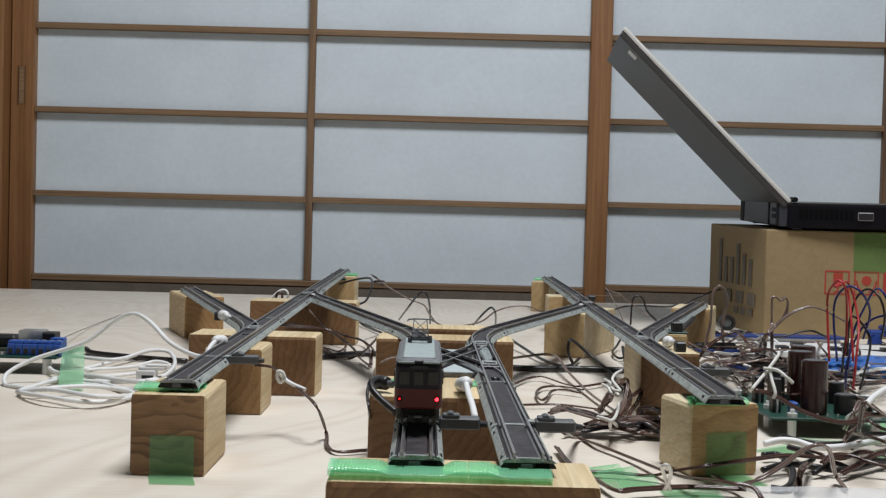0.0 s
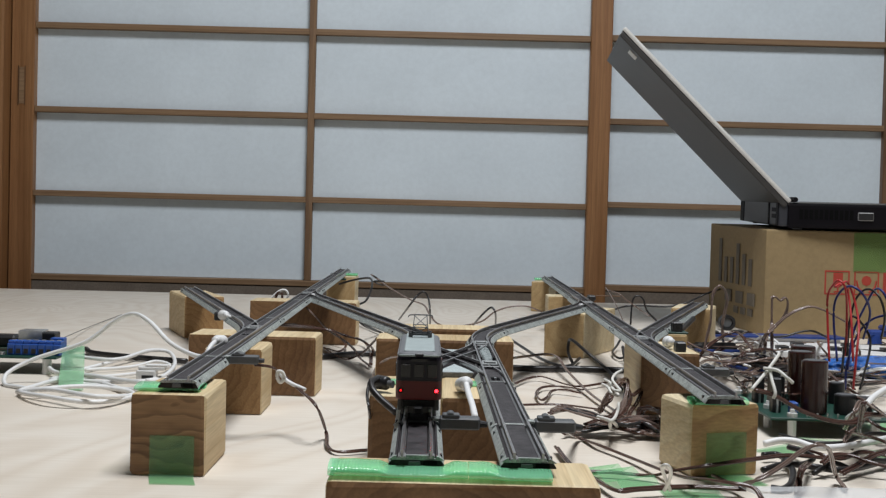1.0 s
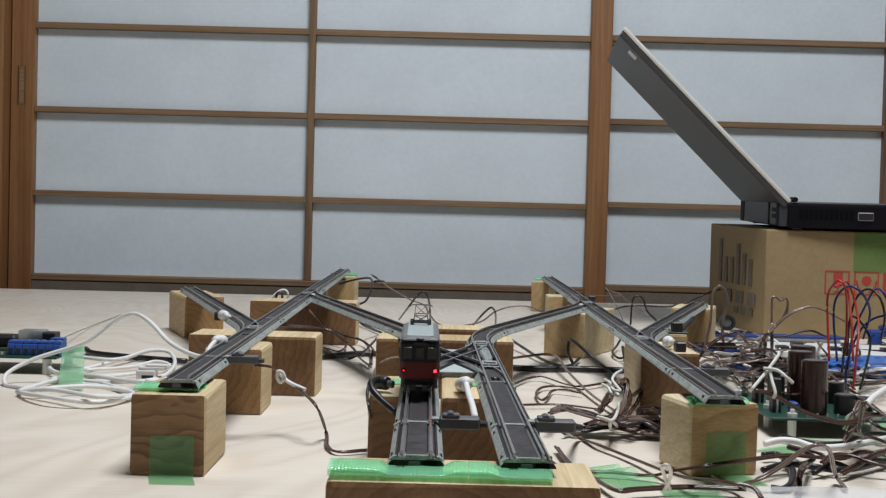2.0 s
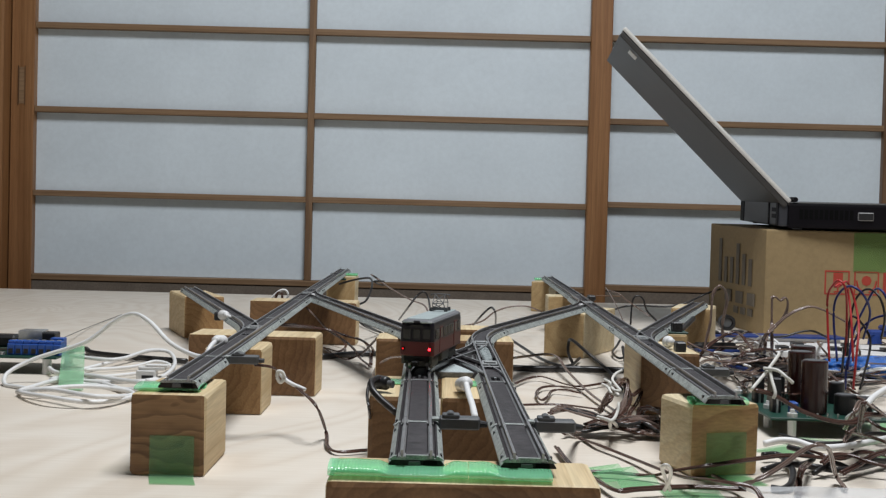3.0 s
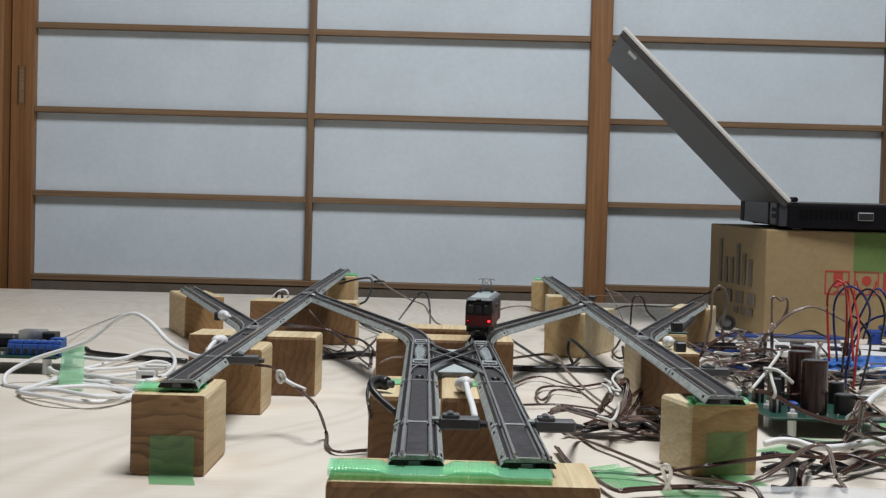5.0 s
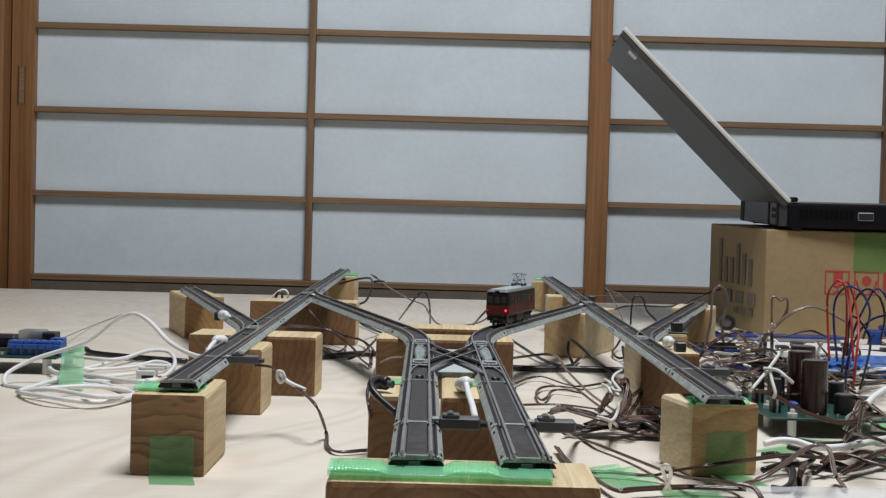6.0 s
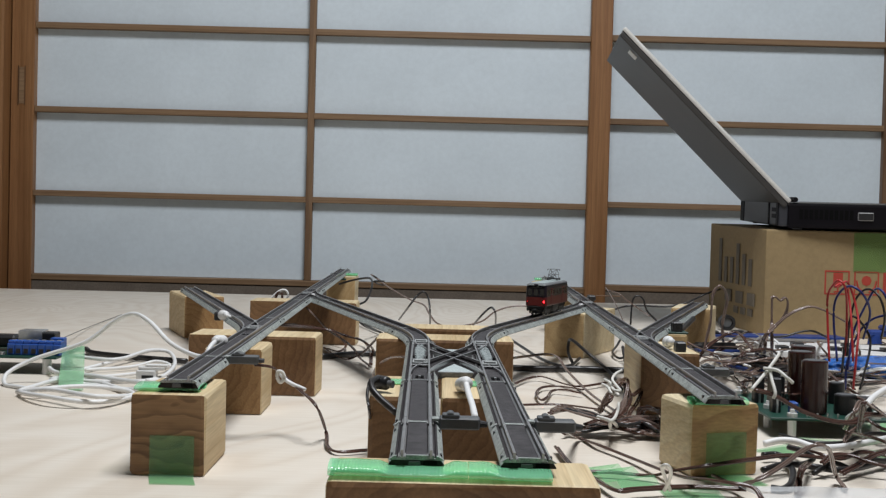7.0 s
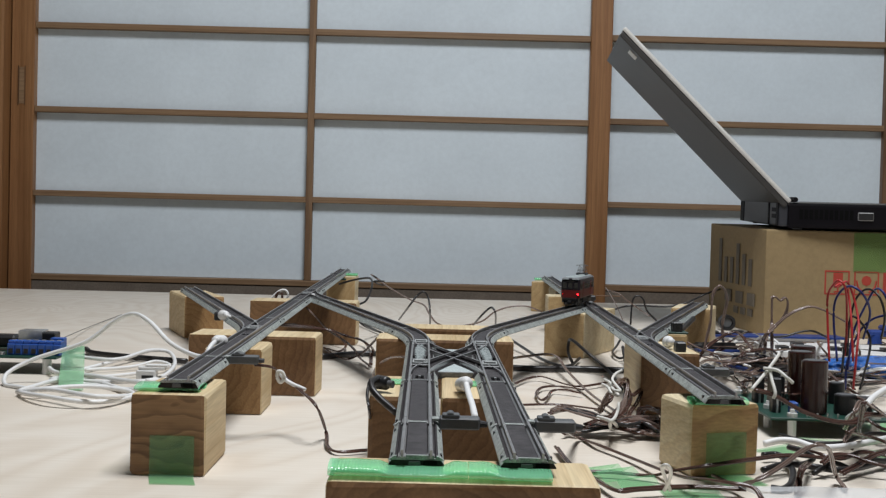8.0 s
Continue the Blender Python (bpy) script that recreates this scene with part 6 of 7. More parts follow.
wire([(0.3086, 0.9105, 0.008), (0.2585, 0.7951, 0.02), (0.2986, 0.9457, 0.004), (0.3069, 0.9725, 0.004), (0.3183, 1.0095, 0.008), (0.324, 1.0264, 0.008), (0.3074, 0.9733, 0.014)], 0.00115, "white_cable", "loose wire in the tangle beside the circuit board", group='tangled wires')
wire([(0.3208, 0.8628, 0.014), (0.2928, 0.8532, 0.014), (0.3125, 0.9358, 0.004), (0.3086, 0.9692, 0.004), (0.3176, 0.9928, 0.004), (0.3308, 0.9906, 0.008), (0.3465, 1.0286, 0.004)], 0.00094, "grey_wire", "loose wire in the tangle beside the circuit board", group='tangled wires')
wire([(0.2545, 0.8058, 0.02), (0.2907, 0.9209, 0.008), (0.3162, 0.9439, 0.008), (0.2985, 0.8943, 0.014), (0.3018, 0.8405, 0.02), (0.3413, 0.9319, 0.004), (0.2919, 0.8751, 0.008)], 0.00115, "black_wire", "loose wire in the tangle beside the circuit board", group='tangled wires')
wire([(0.3014, 0.9135, 0.004), (0.3036, 0.8599, 0.014), (0.3541, 0.933, 0.004), (0.3085, 0.7923, 0.02), (0.2971, 0.7901, 0.014), (0.2897, 0.8246, 0.008), (0.2524, 0.7417, 0.02)], 0.00094, "white_cable", "loose wire in the tangle beside the circuit board", group='tangled wires')
wire([(0.2798, 0.8853, 0.004), (0.2738, 0.8665, 0.008), (0.2925, 0.926, 0.004), (0.3066, 0.9458, 0.004), (0.2864, 0.9071, 0.008), (0.306, 0.9143, 0.008), (0.2794, 0.816, 0.014)], 0.00115, "brown_wire", "loose wire in the tangle beside the circuit board", group='tangled wires')
wire([(0.174, 0.6456, 0.006), (0.1824, 0.6458, 0.008), (0.1909, 0.6438, 0.008), (0.2003, 0.6397, 0.006), (0.2186, 0.6454, 0.006), (0.2592, 0.6813, 0.006)], 0.00187, "white_cable", "thick white cable running towards the circuit board", name='white_cable', group='white cables', category='cable')
wire([(0.2362, 0.6991, 0.012), (0.232, 0.66, 0.0253), (0.2452, 0.68, 0.0288), (0.2651, 0.7, 0.0343)], 0.00173, "white_cable", "white cable rising at the table side", name='white_cable', group='white cables', category='cable')
wire([(0.305, 1.0198, 0.004), (0.3384, 1.0502, 0.006), (0.3475, 1.0051, 0.006), (0.4093, 1.0825, 0.004)], 0.00144, "white_cable", "white round cable lying in loose loops on the table", name='white_cable', group='white cables', category='cable')
wire([(0.156, 0.6, 0.0411), (0.1673, 0.605, 0.0379), (0.1832, 0.61, 0.0296), (0.2008, 0.62, 0.0235), (0.2159, 0.63, 0.0213), (0.2251, 0.64, 0.0237), (0.2378, 0.65, 0.0224)], 0.00158, "brown_wire", "flat brown ribbon wire crossing the circuit board")
wire([(0.2382, 0.6699, 0.004), (0.227, 0.6523, 0.012), (0.2095, 0.6004, 0.03), (0.202, 0.5747, 0.04), (0.225, 0.6314, 0.03), (0.2591, 0.6818, 0.012)], 0.00108, "brown_wire", "brown wire rising from the tangle", group='tangled wires')
wire([(0.2511, 0.8146, 0.02), (0.2352, 0.7917, 0.02), (0.2391, 0.8474, 0.012), (0.2523, 0.9203, 0.003), (0.2588, 0.965, 0.004), (0.283, 0.9867, 0.004), (0.296, 0.975, 0.004)], 0.00079, "brown_wire", "loose wire in the tangle behind the circuit board", group='tangled wires')
wire([(0.249, 1.1301, 0.008), (0.2624, 1.0944, 0.012), (0.2669, 1.0828, 0.012), (0.2661, 1.048, 0.008), (0.2481, 0.9913, 0.012), (0.2249, 0.9654, 0.012), (0.2329, 0.9689, 0.012)], 0.00079, "grey_wire", "loose wire in the tangle behind the circuit board", group='tangled wires')
wire([(0.2625, 0.989, 0.003), (0.2154, 0.8327, 0.02), (0.2272, 0.92, 0.008), (0.2347, 0.9755, 0.003), (0.2344, 0.9809, 0.004), (0.2472, 1.0281, 0.004), (0.2562, 1.0312, 0.004)], 0.00108, "grey_wire", "loose wire in the tangle behind the circuit board", group='tangled wires')
wire([(0.2056, 0.8709, 0.02), (0.2079, 0.8897, 0.02), (0.2371, 1.0332, 0.008), (0.2139, 0.938, 0.02), (0.2466, 1.0794, 0.004), (0.2818, 1.0922, 0.004), (0.2947, 1.0698, 0.003)], 0.00108, "brown_wire", "loose wire in the tangle behind the circuit board", group='tangled wires')
wire([(0.2361, 0.8147, 0.008), (0.2189, 0.8366, 0.003), (0.2195, 0.8523, 0.003), (0.1925, 0.765, 0.02), (0.2212, 0.8741, 0.004), (0.2275, 0.9171, 0.003), (0.2365, 0.8969, 0.008)], 0.00108, "grey_wire", "loose wire in the tangle behind the circuit board", group='tangled wires')
wire([(0.2724, 1.1272, 0.012), (0.3101, 1.1811, 0.008), (0.3319, 1.1354, 0.008), (0.3193, 1.0816, 0.012), (0.2644, 0.9636, 0.012), (0.2442, 1.0379, 0.003), (0.2557, 1.0208, 0.004)], 0.00079, "grey_wire", "loose wire in the tangle behind the circuit board", group='tangled wires')
wire([(0.2344, 0.7941, 0.02), (0.235, 0.8264, 0.012), (0.2115, 0.7624, 0.02), (0.2366, 0.919, 0.004), (0.2162, 0.8404, 0.02), (0.2777, 1.0287, 0.003), (0.2936, 1.0282, 0.003)], 0.00094, "grey_wire", "loose wire in the tangle behind the circuit board", group='tangled wires')
wire([(0.3021, 0.925, 0.004), (0.2903, 0.8969, 0.003), (0.2299, 0.7492, 0.02), (0.2642, 0.8708, 0.003), (0.2366, 0.8349, 0.008), (0.2274, 0.8525, 0.012), (0.2443, 0.8307, 0.02)], 0.00079, "grey_wire", "loose wire in the tangle behind the circuit board", group='tangled wires')
wire([(0.221, 0.8432, 0.02), (0.2034, 0.8472, 0.02), (0.2372, 1.003, 0.004), (0.2069, 0.881, 0.02), (0.2372, 0.9154, 0.02), (0.2828, 0.9656, 0.012), (0.29, 0.9997, 0.004)], 0.00079, "grey_wire", "loose wire in the tangle behind the circuit board", group='tangled wires')
wire([(0.2361, 1.0035, 0.008), (0.2462, 1.0763, 0.004), (0.2495, 1.1034, 0.004), (0.2697, 1.1326, 0.008), (0.2952, 1.1755, 0.004), (0.2935, 1.187, 0.003), (0.2596, 1.0117, 0.008)], 0.00108, "brown_wire", "loose wire in the tangle behind the circuit board", group='tangled wires')
wire([(0.2309, 0.9068, 0.004), (0.2067, 0.8178, 0.012), (0.2048, 0.8028, 0.012), (0.2075, 0.8244, 0.012), (0.2235, 0.8843, 0.003), (0.2275, 0.9173, 0.003), (0.2278, 0.9195, 0.003)], 0.00079, "white_cable", "loose wire in the tangle behind the circuit board", group='tangled wires')
wire([(0.2554, 1.054, 0.02), (0.3121, 1.2257, 0.004), (0.3075, 1.1778, 0.008), (0.2986, 1.1112, 0.012), (0.2744, 1.0461, 0.012), (0.2479, 0.963, 0.02), (0.2706, 1.1203, 0.003)], 0.00079, "white_cable", "loose wire in the tangle behind the circuit board", group='tangled wires')
wire([(0.2225, 0.9462, 0.012), (0.2309, 0.983, 0.008), (0.2268, 0.981, 0.012), (0.2367, 1.0299, 0.008), (0.2366, 1.0425, 0.012), (0.2678, 1.1087, 0.003), (0.2538, 1.0328, 0.008)], 0.00108, "white_cable", "loose wire in the tangle behind the circuit board", group='tangled wires')
wire([(0.2033, 0.8017, 0.02), (0.2259, 0.9003, 0.012), (0.2558, 0.9783, 0.008), (0.2624, 0.9009, 0.02), (0.3141, 0.9791, 0.004), (0.2857, 0.8908, 0.012), (0.2691, 0.8377, 0.02)], 0.00094, "grey_wire", "loose wire in the tangle behind the circuit board", group='tangled wires')
wire([(0.2432, 1.0171, 0.012), (0.271, 1.0321, 0.012), (0.288, 1.0199, 0.008), (0.2877, 1.0174, 0.008), (0.2674, 0.9494, 0.008), (0.2088, 0.8104, 0.02), (0.2216, 0.939, 0.012)], 0.00079, "black_wire", "loose wire in the tangle behind the circuit board", group='tangled wires')
wire([(0.2826, 0.9561, 0.003), (0.2758, 0.8751, 0.012), (0.2568, 0.7985, 0.02), (0.2396, 0.7541, 0.02), (0.2805, 0.8805, 0.003), (0.2152, 0.7379, 0.02), (0.2451, 0.8635, 0.003)], 0.00079, "brown_wire", "loose wire in the tangle behind the circuit board", group='tangled wires')
wire([(0.2547, 1.1757, 0.008), (0.2792, 1.2977, 0.003), (0.2942, 1.272, 0.008), (0.2986, 1.2731, 0.008), (0.3246, 1.2348, 0.003), (0.2723, 1.084, 0.012), (0.3293, 1.2512, 0.004)], 0.00094, "brown_wire", "loose wire in the tangle behind the circuit board", group='tangled wires')
wire([(0.3498, 1.123, 0.004), (0.3069, 0.9869, 0.012), (0.2755, 0.9456, 0.012), (0.2547, 0.9378, 0.012), (0.2605, 1.0791, 0.003), (0.2583, 1.0356, 0.003), (0.2401, 0.9936, 0.012)], 0.00108, "black_wire", "loose wire in the tangle behind the circuit board", group='tangled wires')
wire([(0.2668, 0.9391, 0.02), (0.2773, 0.9714, 0.012), (0.2522, 0.9428, 0.008), (0.2274, 0.9472, 0.008), (0.2418, 1.0328, 0.003), (0.236, 0.9933, 0.004), (0.2996, 1.1421, 0.004)], 0.00094, "brown_wire", "loose wire in the tangle behind the circuit board", group='tangled wires')
wire([(0.2253, 0.8356, 0.012), (0.2179, 0.8325, 0.008), (0.218, 0.848, 0.004), (0.2056, 0.8093, 0.012), (0.2265, 0.9164, 0.004), (0.2301, 0.9456, 0.004), (0.2298, 0.9358, 0.003)], 0.00079, "grey_wire", "loose wire in the tangle behind the circuit board", group='tangled wires')
wire([(0.2322, 0.9065, 0.02), (0.264, 1.0031, 0.012), (0.3026, 1.0992, 0.003), (0.2961, 0.9986, 0.012), (0.3174, 1.0717, 0.004), (0.3057, 1.0243, 0.008), (0.2358, 0.867, 0.02)], 0.00108, "black_wire", "loose wire in the tangle behind the circuit board", group='tangled wires')
wire([(0.2108, 0.7455, 0.02), (0.2151, 0.7874, 0.012), (0.2169, 0.8389, 0.004), (0.2055, 0.8087, 0.012), (0.2128, 0.8368, 0.008), (0.2239, 0.8958, 0.004), (0.2352, 0.9295, 0.004)], 0.00094, "grey_wire", "loose wire in the tangle behind the circuit board", group='tangled wires')
wire([(0.2247, 0.8763, 0.02), (0.2237, 0.8931, 0.02), (0.2702, 1.0702, 0.003), (0.2881, 1.0574, 0.008), (0.3092, 1.1054, 0.003), (0.3178, 1.1024, 0.003), (0.2789, 0.9483, 0.012)], 0.00094, "white_cable", "loose wire in the tangle behind the circuit board", group='tangled wires')
wire([(0.4085, 1.1798, 0.008), (0.4614, 1.2344, 0.004), (0.4885, 1.219, 0.003), (0.4657, 1.1578, 0.008), (0.4599, 1.1713, 0.003), (0.4288, 1.0867, 0.012), (0.3719, 1.1383, 0.008)], 0.00094, "black_wire", "loose wire in the tangle behind the circuit board", group='tangled wires')
wire([(0.3746, 0.9344, 0.012), (0.4055, 0.9896, 0.003), (0.3596, 0.9052, 0.008), (0.3434, 0.8709, 0.012), (0.2964, 0.8002, 0.02), (0.3054, 0.8872, 0.012), (0.3152, 0.8683, 0.02)], 0.00079, "brown_wire", "loose wire in the tangle behind the circuit board", group='tangled wires')
wire([(0.4294, 1.1782, 0.012), (0.4167, 1.1163, 0.012), (0.3865, 1.0433, 0.012), (0.3806, 1.0705, 0.004), (0.3367, 1.0072, 0.012), (0.3507, 1.0732, 0.008), (0.4087, 1.2199, 0.008)], 0.00094, "brown_wire", "loose wire in the tangle behind the circuit board", group='tangled wires')
wire([(0.3252, 0.9186, 0.02), (0.3729, 0.9847, 0.012), (0.3755, 0.9745, 0.012), (0.3671, 0.9615, 0.008), (0.3371, 0.8717, 0.02), (0.2986, 0.844, 0.02), (0.3228, 0.9843, 0.008)], 0.00079, "grey_wire", "loose wire in the tangle behind the circuit board", group='tangled wires')
wire([(0.3449, 1.0022, 0.008), (0.2841, 0.8598, 0.02), (0.2959, 0.9208, 0.012), (0.2867, 0.9341, 0.012), (0.3339, 1.0983, 0.008), (0.3573, 1.1309, 0.008), (0.3719, 1.1719, 0.004)], 0.00094, "grey_wire", "loose wire in the tangle behind the circuit board", group='tangled wires')
wire([(0.2982, 0.9163, 0.012), (0.3011, 0.9693, 0.004), (0.2534, 0.8432, 0.02), (0.2796, 0.9602, 0.008), (0.2877, 1.0015, 0.008), (0.3553, 1.1168, 0.003), (0.3022, 0.9598, 0.02)], 0.00115, "brown_wire", "loose wire in the tangle behind the circuit board", group='tangled wires')
wire([(0.329, 0.9618, 0.008), (0.3574, 1.0231, 0.004), (0.3847, 1.0121, 0.008), (0.3556, 0.9048, 0.02), (0.4156, 1.0415, 0.004), (0.3905, 0.9502, 0.012), (0.3815, 0.9303, 0.012)], 0.00115, "grey_wire", "loose wire in the tangle behind the circuit board", group='tangled wires')
wire([(0.3255, 1.153, 0.004), (0.3371, 1.1423, 0.012), (0.3921, 1.242, 0.003), (0.3335, 1.0711, 0.02), (0.3493, 1.0777, 0.004), (0.3459, 1.0574, 0.008), (0.3126, 1.0468, 0.004)], 0.00115, "grey_wire", "loose wire in the tangle behind the circuit board", group='tangled wires')
wire([(0.4023, 0.9708, 0.012), (0.4201, 1.0215, 0.003), (0.3704, 0.9569, 0.008), (0.3738, 0.9581, 0.008), (0.3543, 1.0123, 0.003), (0.3168, 0.8974, 0.02), (0.3721, 1.0487, 0.003)], 0.00094, "white_cable", "loose wire in the tangle behind the circuit board", group='tangled wires')
wire([(0.3987, 1.0961, 0.004), (0.346, 0.9187, 0.02), (0.3386, 0.9015, 0.02), (0.3155, 0.8733, 0.02), (0.3376, 1.0035, 0.003), (0.2989, 0.9326, 0.012), (0.2925, 0.9465, 0.012)], 0.00079, "white_cable", "loose wire in the tangle behind the circuit board", group='tangled wires')
wire([(0.3424, 0.9207, 0.004), (0.3366, 0.95, 0.003), (0.3449, 0.9877, 0.004), (0.3605, 1.0246, 0.003), (0.3719, 1.04, 0.004), (0.4068, 1.053, 0.004), (0.3898, 0.9805, 0.004)], 0.00079, "grey_wire", "loose wire in the tangle behind the circuit board", group='tangled wires')
wire([(-0.1243, 1.12, 0.0352), (-0.1132, 1.1, 0.0278), (-0.0999, 1.06, 0.0216), (-0.0912, 1.04, 0.0193), (-0.0798, 1.02, 0.0153), (-0.0706, 1.0, 0.0106), (-0.0663, 1.0015, 0.004), (-0.0553, 0.9588, 0.003)], 0.00105, "grey_wire", "brown insulated wire lying loosely on the table")
wire([(-0.1346, 0.93, 0.0367), (-0.121, 0.96, 0.033), (-0.1074, 1.0, 0.0284), (-0.0919, 1.01, 0.0255), (-0.0783, 1.0, 0.0221), (-0.0664, 0.99, 0.0206), (-0.0592, 0.98, 0.0182), (-0.0554, 0.9953, 0.012), (-0.0566, 0.9945, 0.006), (-0.0555, 0.9698, 0.003)], 0.00115, "brown_wire", "brown insulated wire lying loosely on the table")
wire([(-0.103, 1.0702, 0.004), (-0.0891, 1.0209, 0.004), (-0.0772, 0.9911, 0.004), (-0.0692, 0.9957, 0.006), (-0.0614, 0.9813, 0.012), (-0.0477, 0.9152, 0.03)], 0.0008, "brown_wire", "brown insulated wire lying loosely on the table")
wire([(-0.08, 1.1702, 0.02), (-0.074, 1.1728, 0.015), (-0.0677, 1.2084, 0.008), (-0.0613, 1.2388, 0.003)], 0.0011, "black_wire", "brown insulated wire lying loosely on the table")
wire([(0.2285, 1.05, 0.012), (0.2301, 1.05, 0.0228), (0.2331, 1.05, 0.0366), (0.2337, 1.05, 0.0484), (0.2343, 1.05, 0.0592), (0.237, 1.05, 0.0666), (0.2409, 1.05, 0.0692), (0.2472, 1.06, 0.0648), (0.2518, 1.07, 0.0563), (0.2525, 1.08, 0.0456), (0.2531, 1.09, 0.0336), (0.2558, 1.1, 0.0225), (0.2764, 1.1823, 0.004)], 0.00125, "grey_wire", "grey brown insulated wire rising in a loop")
wire([(0.1891, 0.9137, 0.012), (0.2025, 0.95, 0.0171), (0.2084, 0.95, 0.0252), (0.2185, 0.96, 0.0307), (0.2273, 0.96, 0.0359), (0.2339, 0.96, 0.0374), (0.2365, 0.95, 0.0349), (0.2381, 0.94, 0.0306), (0.2405, 0.93, 0.0261), (0.2697, 1.0166, 0.012)], 0.0013, "brown_wire", "grey brown insulated wire rising in a loop")
wire([(0.2014, 0.9441, 0.012), (0.1978, 0.9, 0.0211), (0.206, 0.89, 0.0217), (0.2139, 0.88, 0.0219), (0.2242, 0.88, 0.023), (0.2331, 0.88, 0.0249), (0.2445, 0.89, 0.0252), (0.2779, 0.9828, 0.012)], 0.0011, "grey_wire", "grey brown insulated wire rising in a loop")
wire([(0.2362, 0.9752, 0.01), (0.222, 0.9, 0.0235), (0.2253, 0.9, 0.0273), (0.2319, 0.9, 0.0292), (0.2429, 0.91, 0.0296), (0.2493, 0.91, 0.029), (0.2822, 1.0104, 0.014), (0.2921, 1.016, 0.006)], 0.0012, "brown_wire", "grey brown insulated wire rising in a loop")
wire([(0.1821, 0.93, 0.0354), (0.1887, 0.93, 0.0317), (0.1962, 0.93, 0.028), (0.205, 0.94, 0.0245), (0.2166, 0.95, 0.0206), (0.2427, 1.0146, 0.012), (0.2699, 1.0508, 0.01)], 0.001, "grey_wire", "brown insulated wire lying loosely on the table")
wire([(0.2939, 1.0738, 0.006), (0.2596, 0.95, 0.0337), (0.2591, 0.95, 0.047), (0.2587, 0.95, 0.0603), (0.2589, 0.95, 0.0661), (0.2616, 0.95, 0.0666), (0.2652, 0.95, 0.064), (0.2686, 0.95, 0.0663), (0.2709, 0.95, 0.0637), (0.2707, 0.95, 0.0571), (0.2679, 0.95, 0.0503), (0.2619, 0.95, 0.0435), (0.2559, 0.95, 0.0371), (0.2544, 0.95, 0.0282), (0.2864, 1.0721, 0.006)], 0.0012, "grey_wire", "grey brown insulated wire rising in a loop")
wire([(0.2811, 1.0709, 0.008), (0.2507, 0.94, 0.0353), (0.2591, 0.94, 0.0448), (0.2676, 0.94, 0.0525), (0.2762, 0.94, 0.0575), (0.2858, 0.94, 0.0604), (0.295, 0.94, 0.0585), (0.3039, 0.94, 0.0543), (0.3129, 0.94, 0.0497), (0.323, 0.95, 0.0434), (0.4306, 1.2483, 0.008)], 0.00125, "grey_wire", "grey brown insulated wire rising in a loop")
wire([(0.3161, 1.2, 0.0116), (0.3272, 1.2, 0.0119), (0.3412, 1.2, 0.0133), (0.355, 1.2, 0.0176), (0.3667, 1.2, 0.0191), (0.3775, 1.2, 0.0154), (0.3785, 1.18, 0.013)], 0.0011, "black_wire", "brown insulated wire lying loosely on the table")
wire([(0.3646, 1.1665, 0.008), (0.3715, 1.1371, 0.006), (0.3564, 1.0614, 0.02), (0.3594, 1.0482, 0.02), (0.3704, 1.0696, 0.012), (0.3623, 1.0552, 0.006)], 0.001, "grey_wire", "brown insulated wire lying loosely on the table")
wire([(0.3073, 1.1768, 0.012), (0.3033, 1.1375, 0.018), (0.3143, 1.1327, 0.014), (0.3067, 1.0952, 0.01), (0.2922, 1.0563, 0.006)], 0.0011, "white_cable", "brown insulated wire lying loosely on the table")
wire([(0.2762, 0.8687, 0.02), (0.2743, 0.8436, 0.018), (0.277, 0.8276, 0.014), (0.282, 0.8136, 0.01)], 0.0013, "brown_wire", "brown insulated wire lying loosely on the table")
wire([(0.2981, 1.2534, 0.004), (0.3001, 1.1694, 0.006), (0.329, 1.1952, 0.004), (0.3597, 1.2051, 0.006), (0.3932, 1.2217, 0.004)], 0.0012, "white_cable", "brown insulated wire lying loosely on the table")
wire([(0.1283, 0.5619, 0.006), (0.1359, 0.5516, 0.004), (0.138, 0.53, 0.0101), (0.1458, 0.53, 0.0141), (0.1526, 0.53, 0.0187), (0.1579, 0.53, 0.0231), (0.1627, 0.53, 0.026), (0.1669, 0.53, 0.0273), (0.1739, 0.54, 0.0243), (0.179, 0.55, 0.0189), (0.1832, 0.56, 0.0129), (0.1904, 0.5764, 0.004), (0.1888, 0.5574, 0.002)], 0.0011, "grey_wire", "grey wire arching over the table in front")
wire([(0.1679, 0.6241, 0.004), (0.1759, 0.6266, 0.004), (0.1768, 0.6122, 0.004), (0.1734, 0.5892, 0.003), (0.1647, 0.5619, 0.003), (0.1586, 0.5539, 0.002), (0.1539, 0.5557, 0.002)], 0.0017, "black_wire", "black cable bent on the table in front", name='black_cable', group='black cables', category='cable')
wire([(0.1827, 0.5865, 0.003), (0.1958, 0.5978, 0.006), (0.2065, 0.6, 0.003), (0.2189, 0.6078, 0.006), (0.2374, 0.615, 0.003)], 0.0013, "black_wire", "dark wire tangled on the table in front", group='tangled wires')
wire([(0.1872, 0.6409, 0.006), (0.1915, 0.6158, 0.008), (0.2026, 0.6099, 0.006), (0.2224, 0.6302, 0.006), (0.2381, 0.6245, 0.004)], 0.0012, "brown_wire", "dark wire tangled on the table in front", group='tangled wires')
wire([(0.2055, 0.6073, 0.02), (0.2268, 0.6434, 0.012), (0.2397, 0.6538, 0.008), (0.2484, 0.644, 0.004)], 0.0012, "brown_wire", "dark wire tangled on the table in front", group='tangled wires')
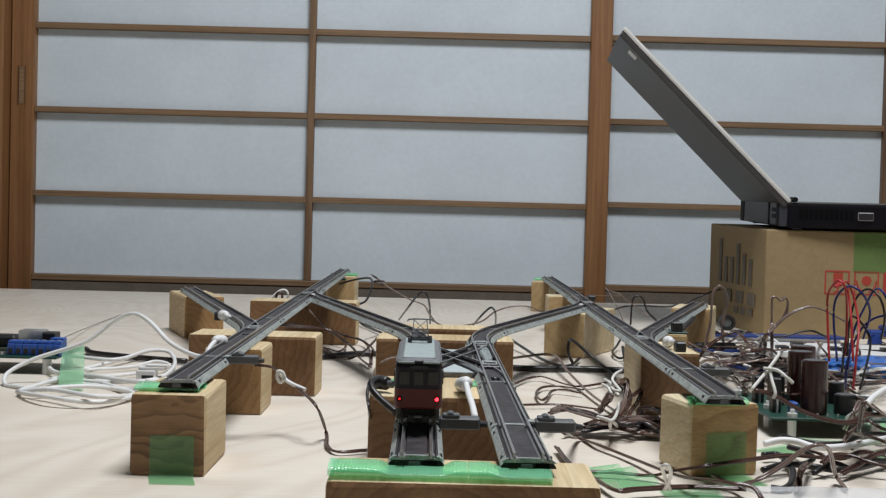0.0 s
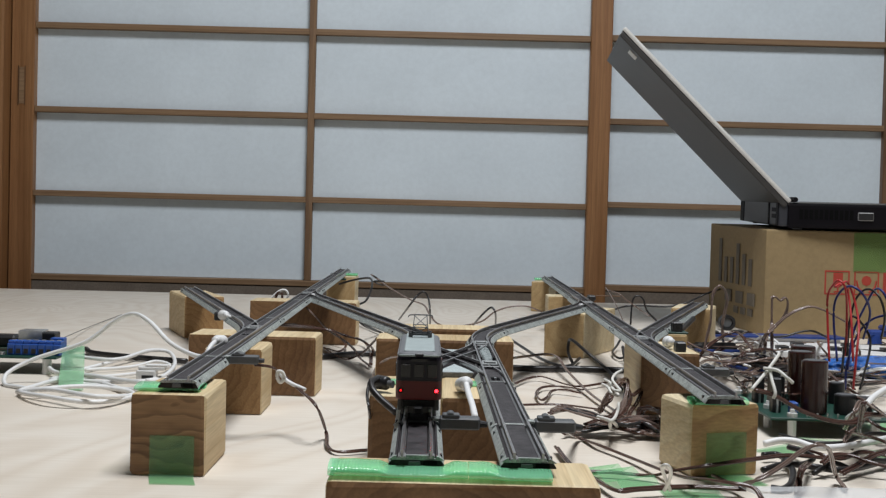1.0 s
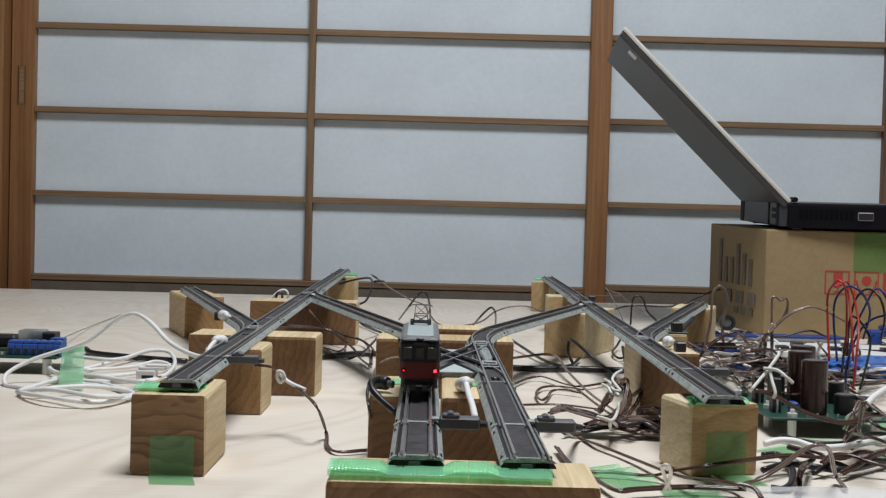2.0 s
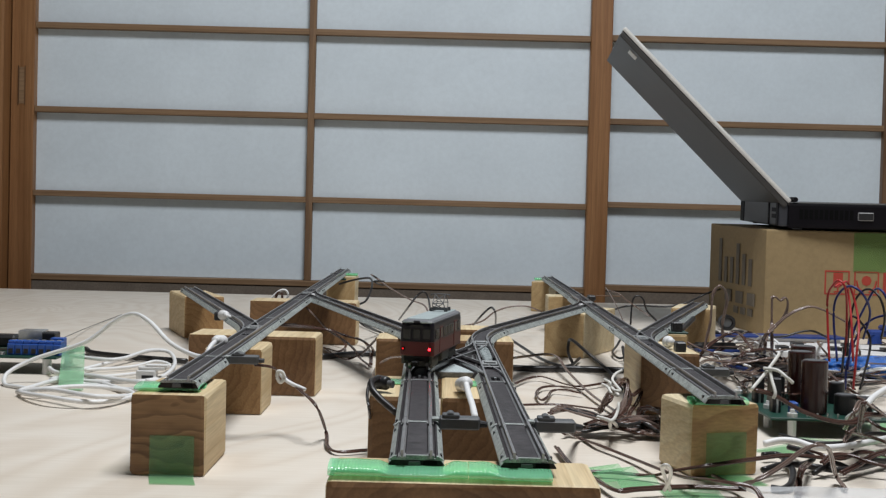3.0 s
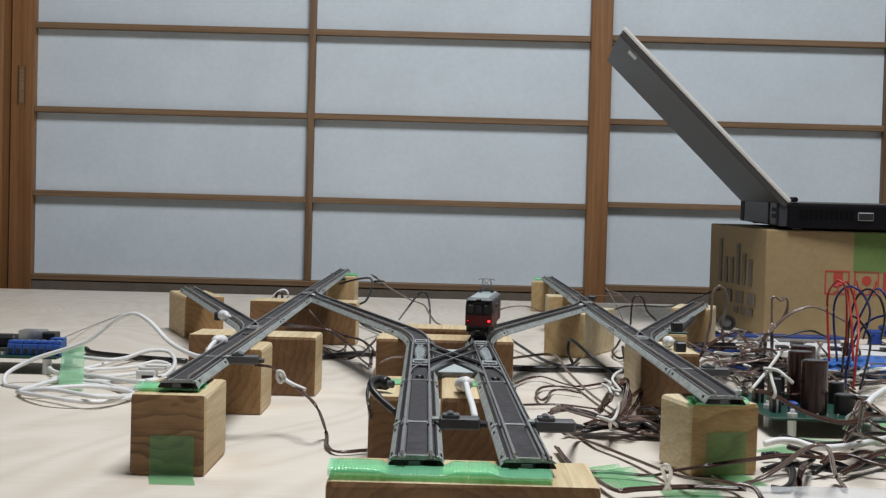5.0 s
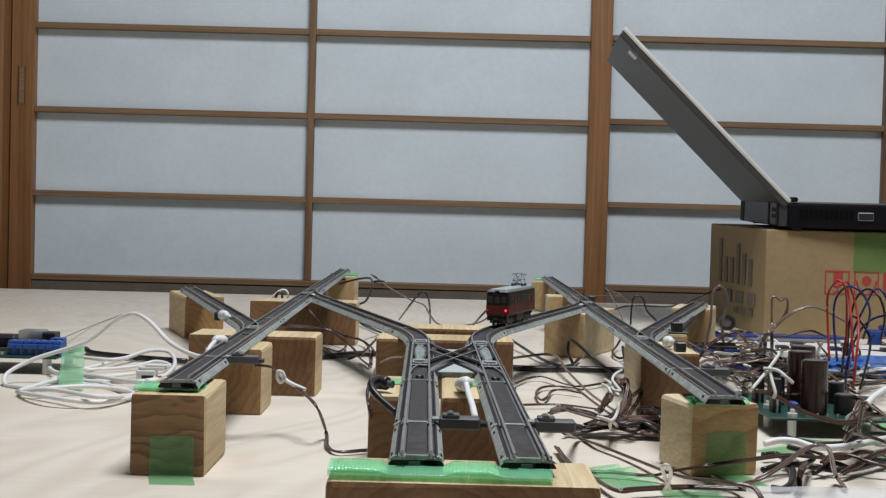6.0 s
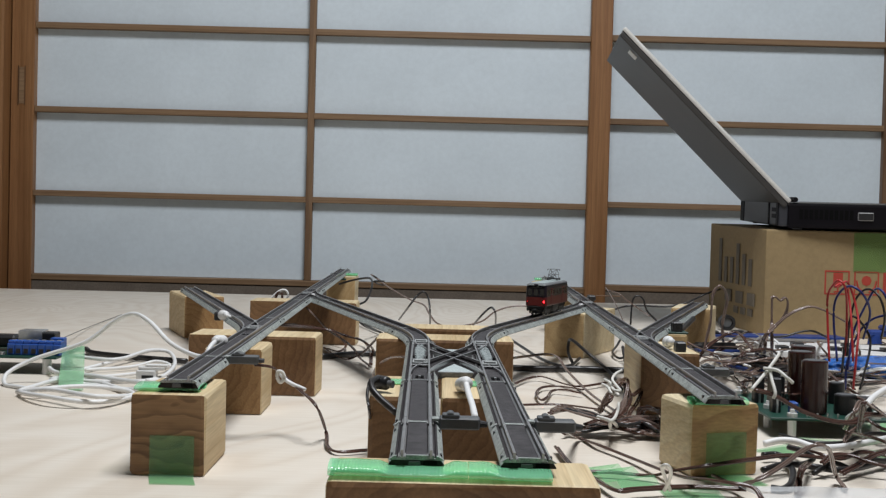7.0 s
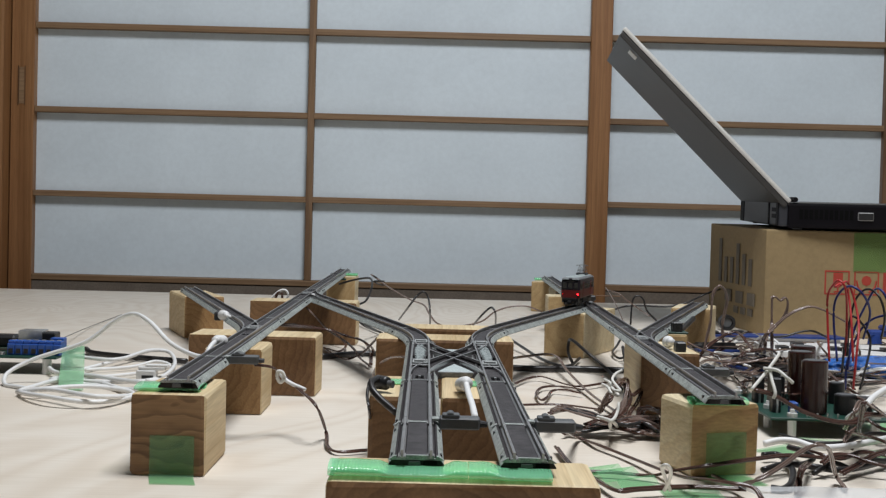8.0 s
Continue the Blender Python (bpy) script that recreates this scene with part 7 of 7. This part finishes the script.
wire([(0.1624, 0.543, 0.002), (0.1665, 0.5556, 0.006), (0.1667, 0.552, 0.012), (0.1833, 0.5962, 0.006)], 0.0014, "brown_wire", "dark wire tangled on the table in front", group='tangled wires')
wire([(0.119, 0.7441, 0.016), (0.1285, 0.7702, 0.016), (0.124, 0.7568, 0.01), (0.1128, 0.7194, 0.006), (0.1218, 0.6973, 0.006), (0.1485, 0.7329, 0.004)], 0.0011, "brown_wire", "brown wire in a tied coil beside the track", group='coiled wires')
wire([(0.0851, 0.7033, 0.004), (0.1024, 0.7218, 0.006), (0.1164, 0.7041, 0.006), (0.1402, 0.7256, 0.005), (0.1509, 0.7114, 0.003)], 0.0011, "brown_wire", "brown wire in a tied coil beside the track", group='coiled wires')
wire([(0.082, 0.6898, 0.003), (0.0967, 0.6917, 0.005), (0.1112, 0.6813, 0.004), (0.1283, 0.6787, 0.003), (0.1438, 0.6845, 0.003)], 0.0011, "grey_wire", "brown wire in a tied coil beside the track", group='coiled wires')
wire([(0.2229, 0.6634, 0.012), (0.2182, 0.637, 0.024), (0.2238, 0.6437, 0.03), (0.2288, 0.6507, 0.026), (0.2273, 0.6508, 0.018), (0.2225, 0.6529, 0.012), (0.218, 0.6474, 0.008), (0.2221, 0.6482, 0.004)], 0.0012, "grey_wire", "dark wire tangled on the table in front", group='tangled wires')
wire([(0.2238, 0.662, 0.016), (0.2422, 0.6879, 0.014), (0.25, 0.6825, 0.01), (0.264, 0.6854, 0.006)], 0.0013, "brown_wire", "dark wire tangled on the table in front", group='tangled wires')
wire([(0.158, 0.5865, 0.004), (0.1718, 0.5969, 0.005), (0.1862, 0.5981, 0.004), (0.1952, 0.5912, 0.004), (0.2125, 0.6014, 0.004), (0.2447, 0.6343, 0.004)], 0.0016, "black_wire", "dark wire tangled on the table in front", group='tangled wires')
wire([(0.1815, 0.6265, 0.008), (0.187, 0.6152, 0.008), (0.1892, 0.6081, 0.006), (0.1791, 0.5978, 0.005), (0.1734, 0.6075, 0.004)], 0.0013, "black_wire", "dark wire tangled on the table in front", group='tangled wires')
wire([(0.1868, 0.5868, 0.008), (0.1956, 0.5974, 0.01), (0.2044, 0.5986, 0.01), (0.2122, 0.5928, 0.008), (0.227, 0.5878, 0.005)], 0.0012, "brown_wire", "dark wire tangled on the table in front", group='tangled wires')
wire([(0.1954, 0.5834, 0.004), (0.208, 0.5966, 0.006), (0.2208, 0.6109, 0.008), (0.2462, 0.6385, 0.008)], 0.0013, "brown_wire", "dark wire tangled on the table in front", group='tangled wires')
wire([(0.2515, 0.7406, 0.02), (0.2476, 0.6998, 0.022), (0.2499, 0.6786, 0.018), (0.2654, 0.6811, 0.01)], 0.0014, "brown_wire", "dark wire tangled on the table in front", group='tangled wires')
wire([(0.1938, 0.6862, 0.004), (0.2041, 0.6669, 0.004), (0.2225, 0.6662, 0.004), (0.245, 0.6862, 0.006), (0.267, 0.6933, 0.004)], 0.0012, "black_wire", "dark wire tangled on the table in front", group='tangled wires')
wire([(0.2506, 0.7926, 0.016), (0.2523, 0.7691, 0.014), (0.2524, 0.7475, 0.012)], 0.0013, "brown_wire", "dark wire tangled on the table in front", group='tangled wires')


def motions():
    walk(train, train_rows())


motions()
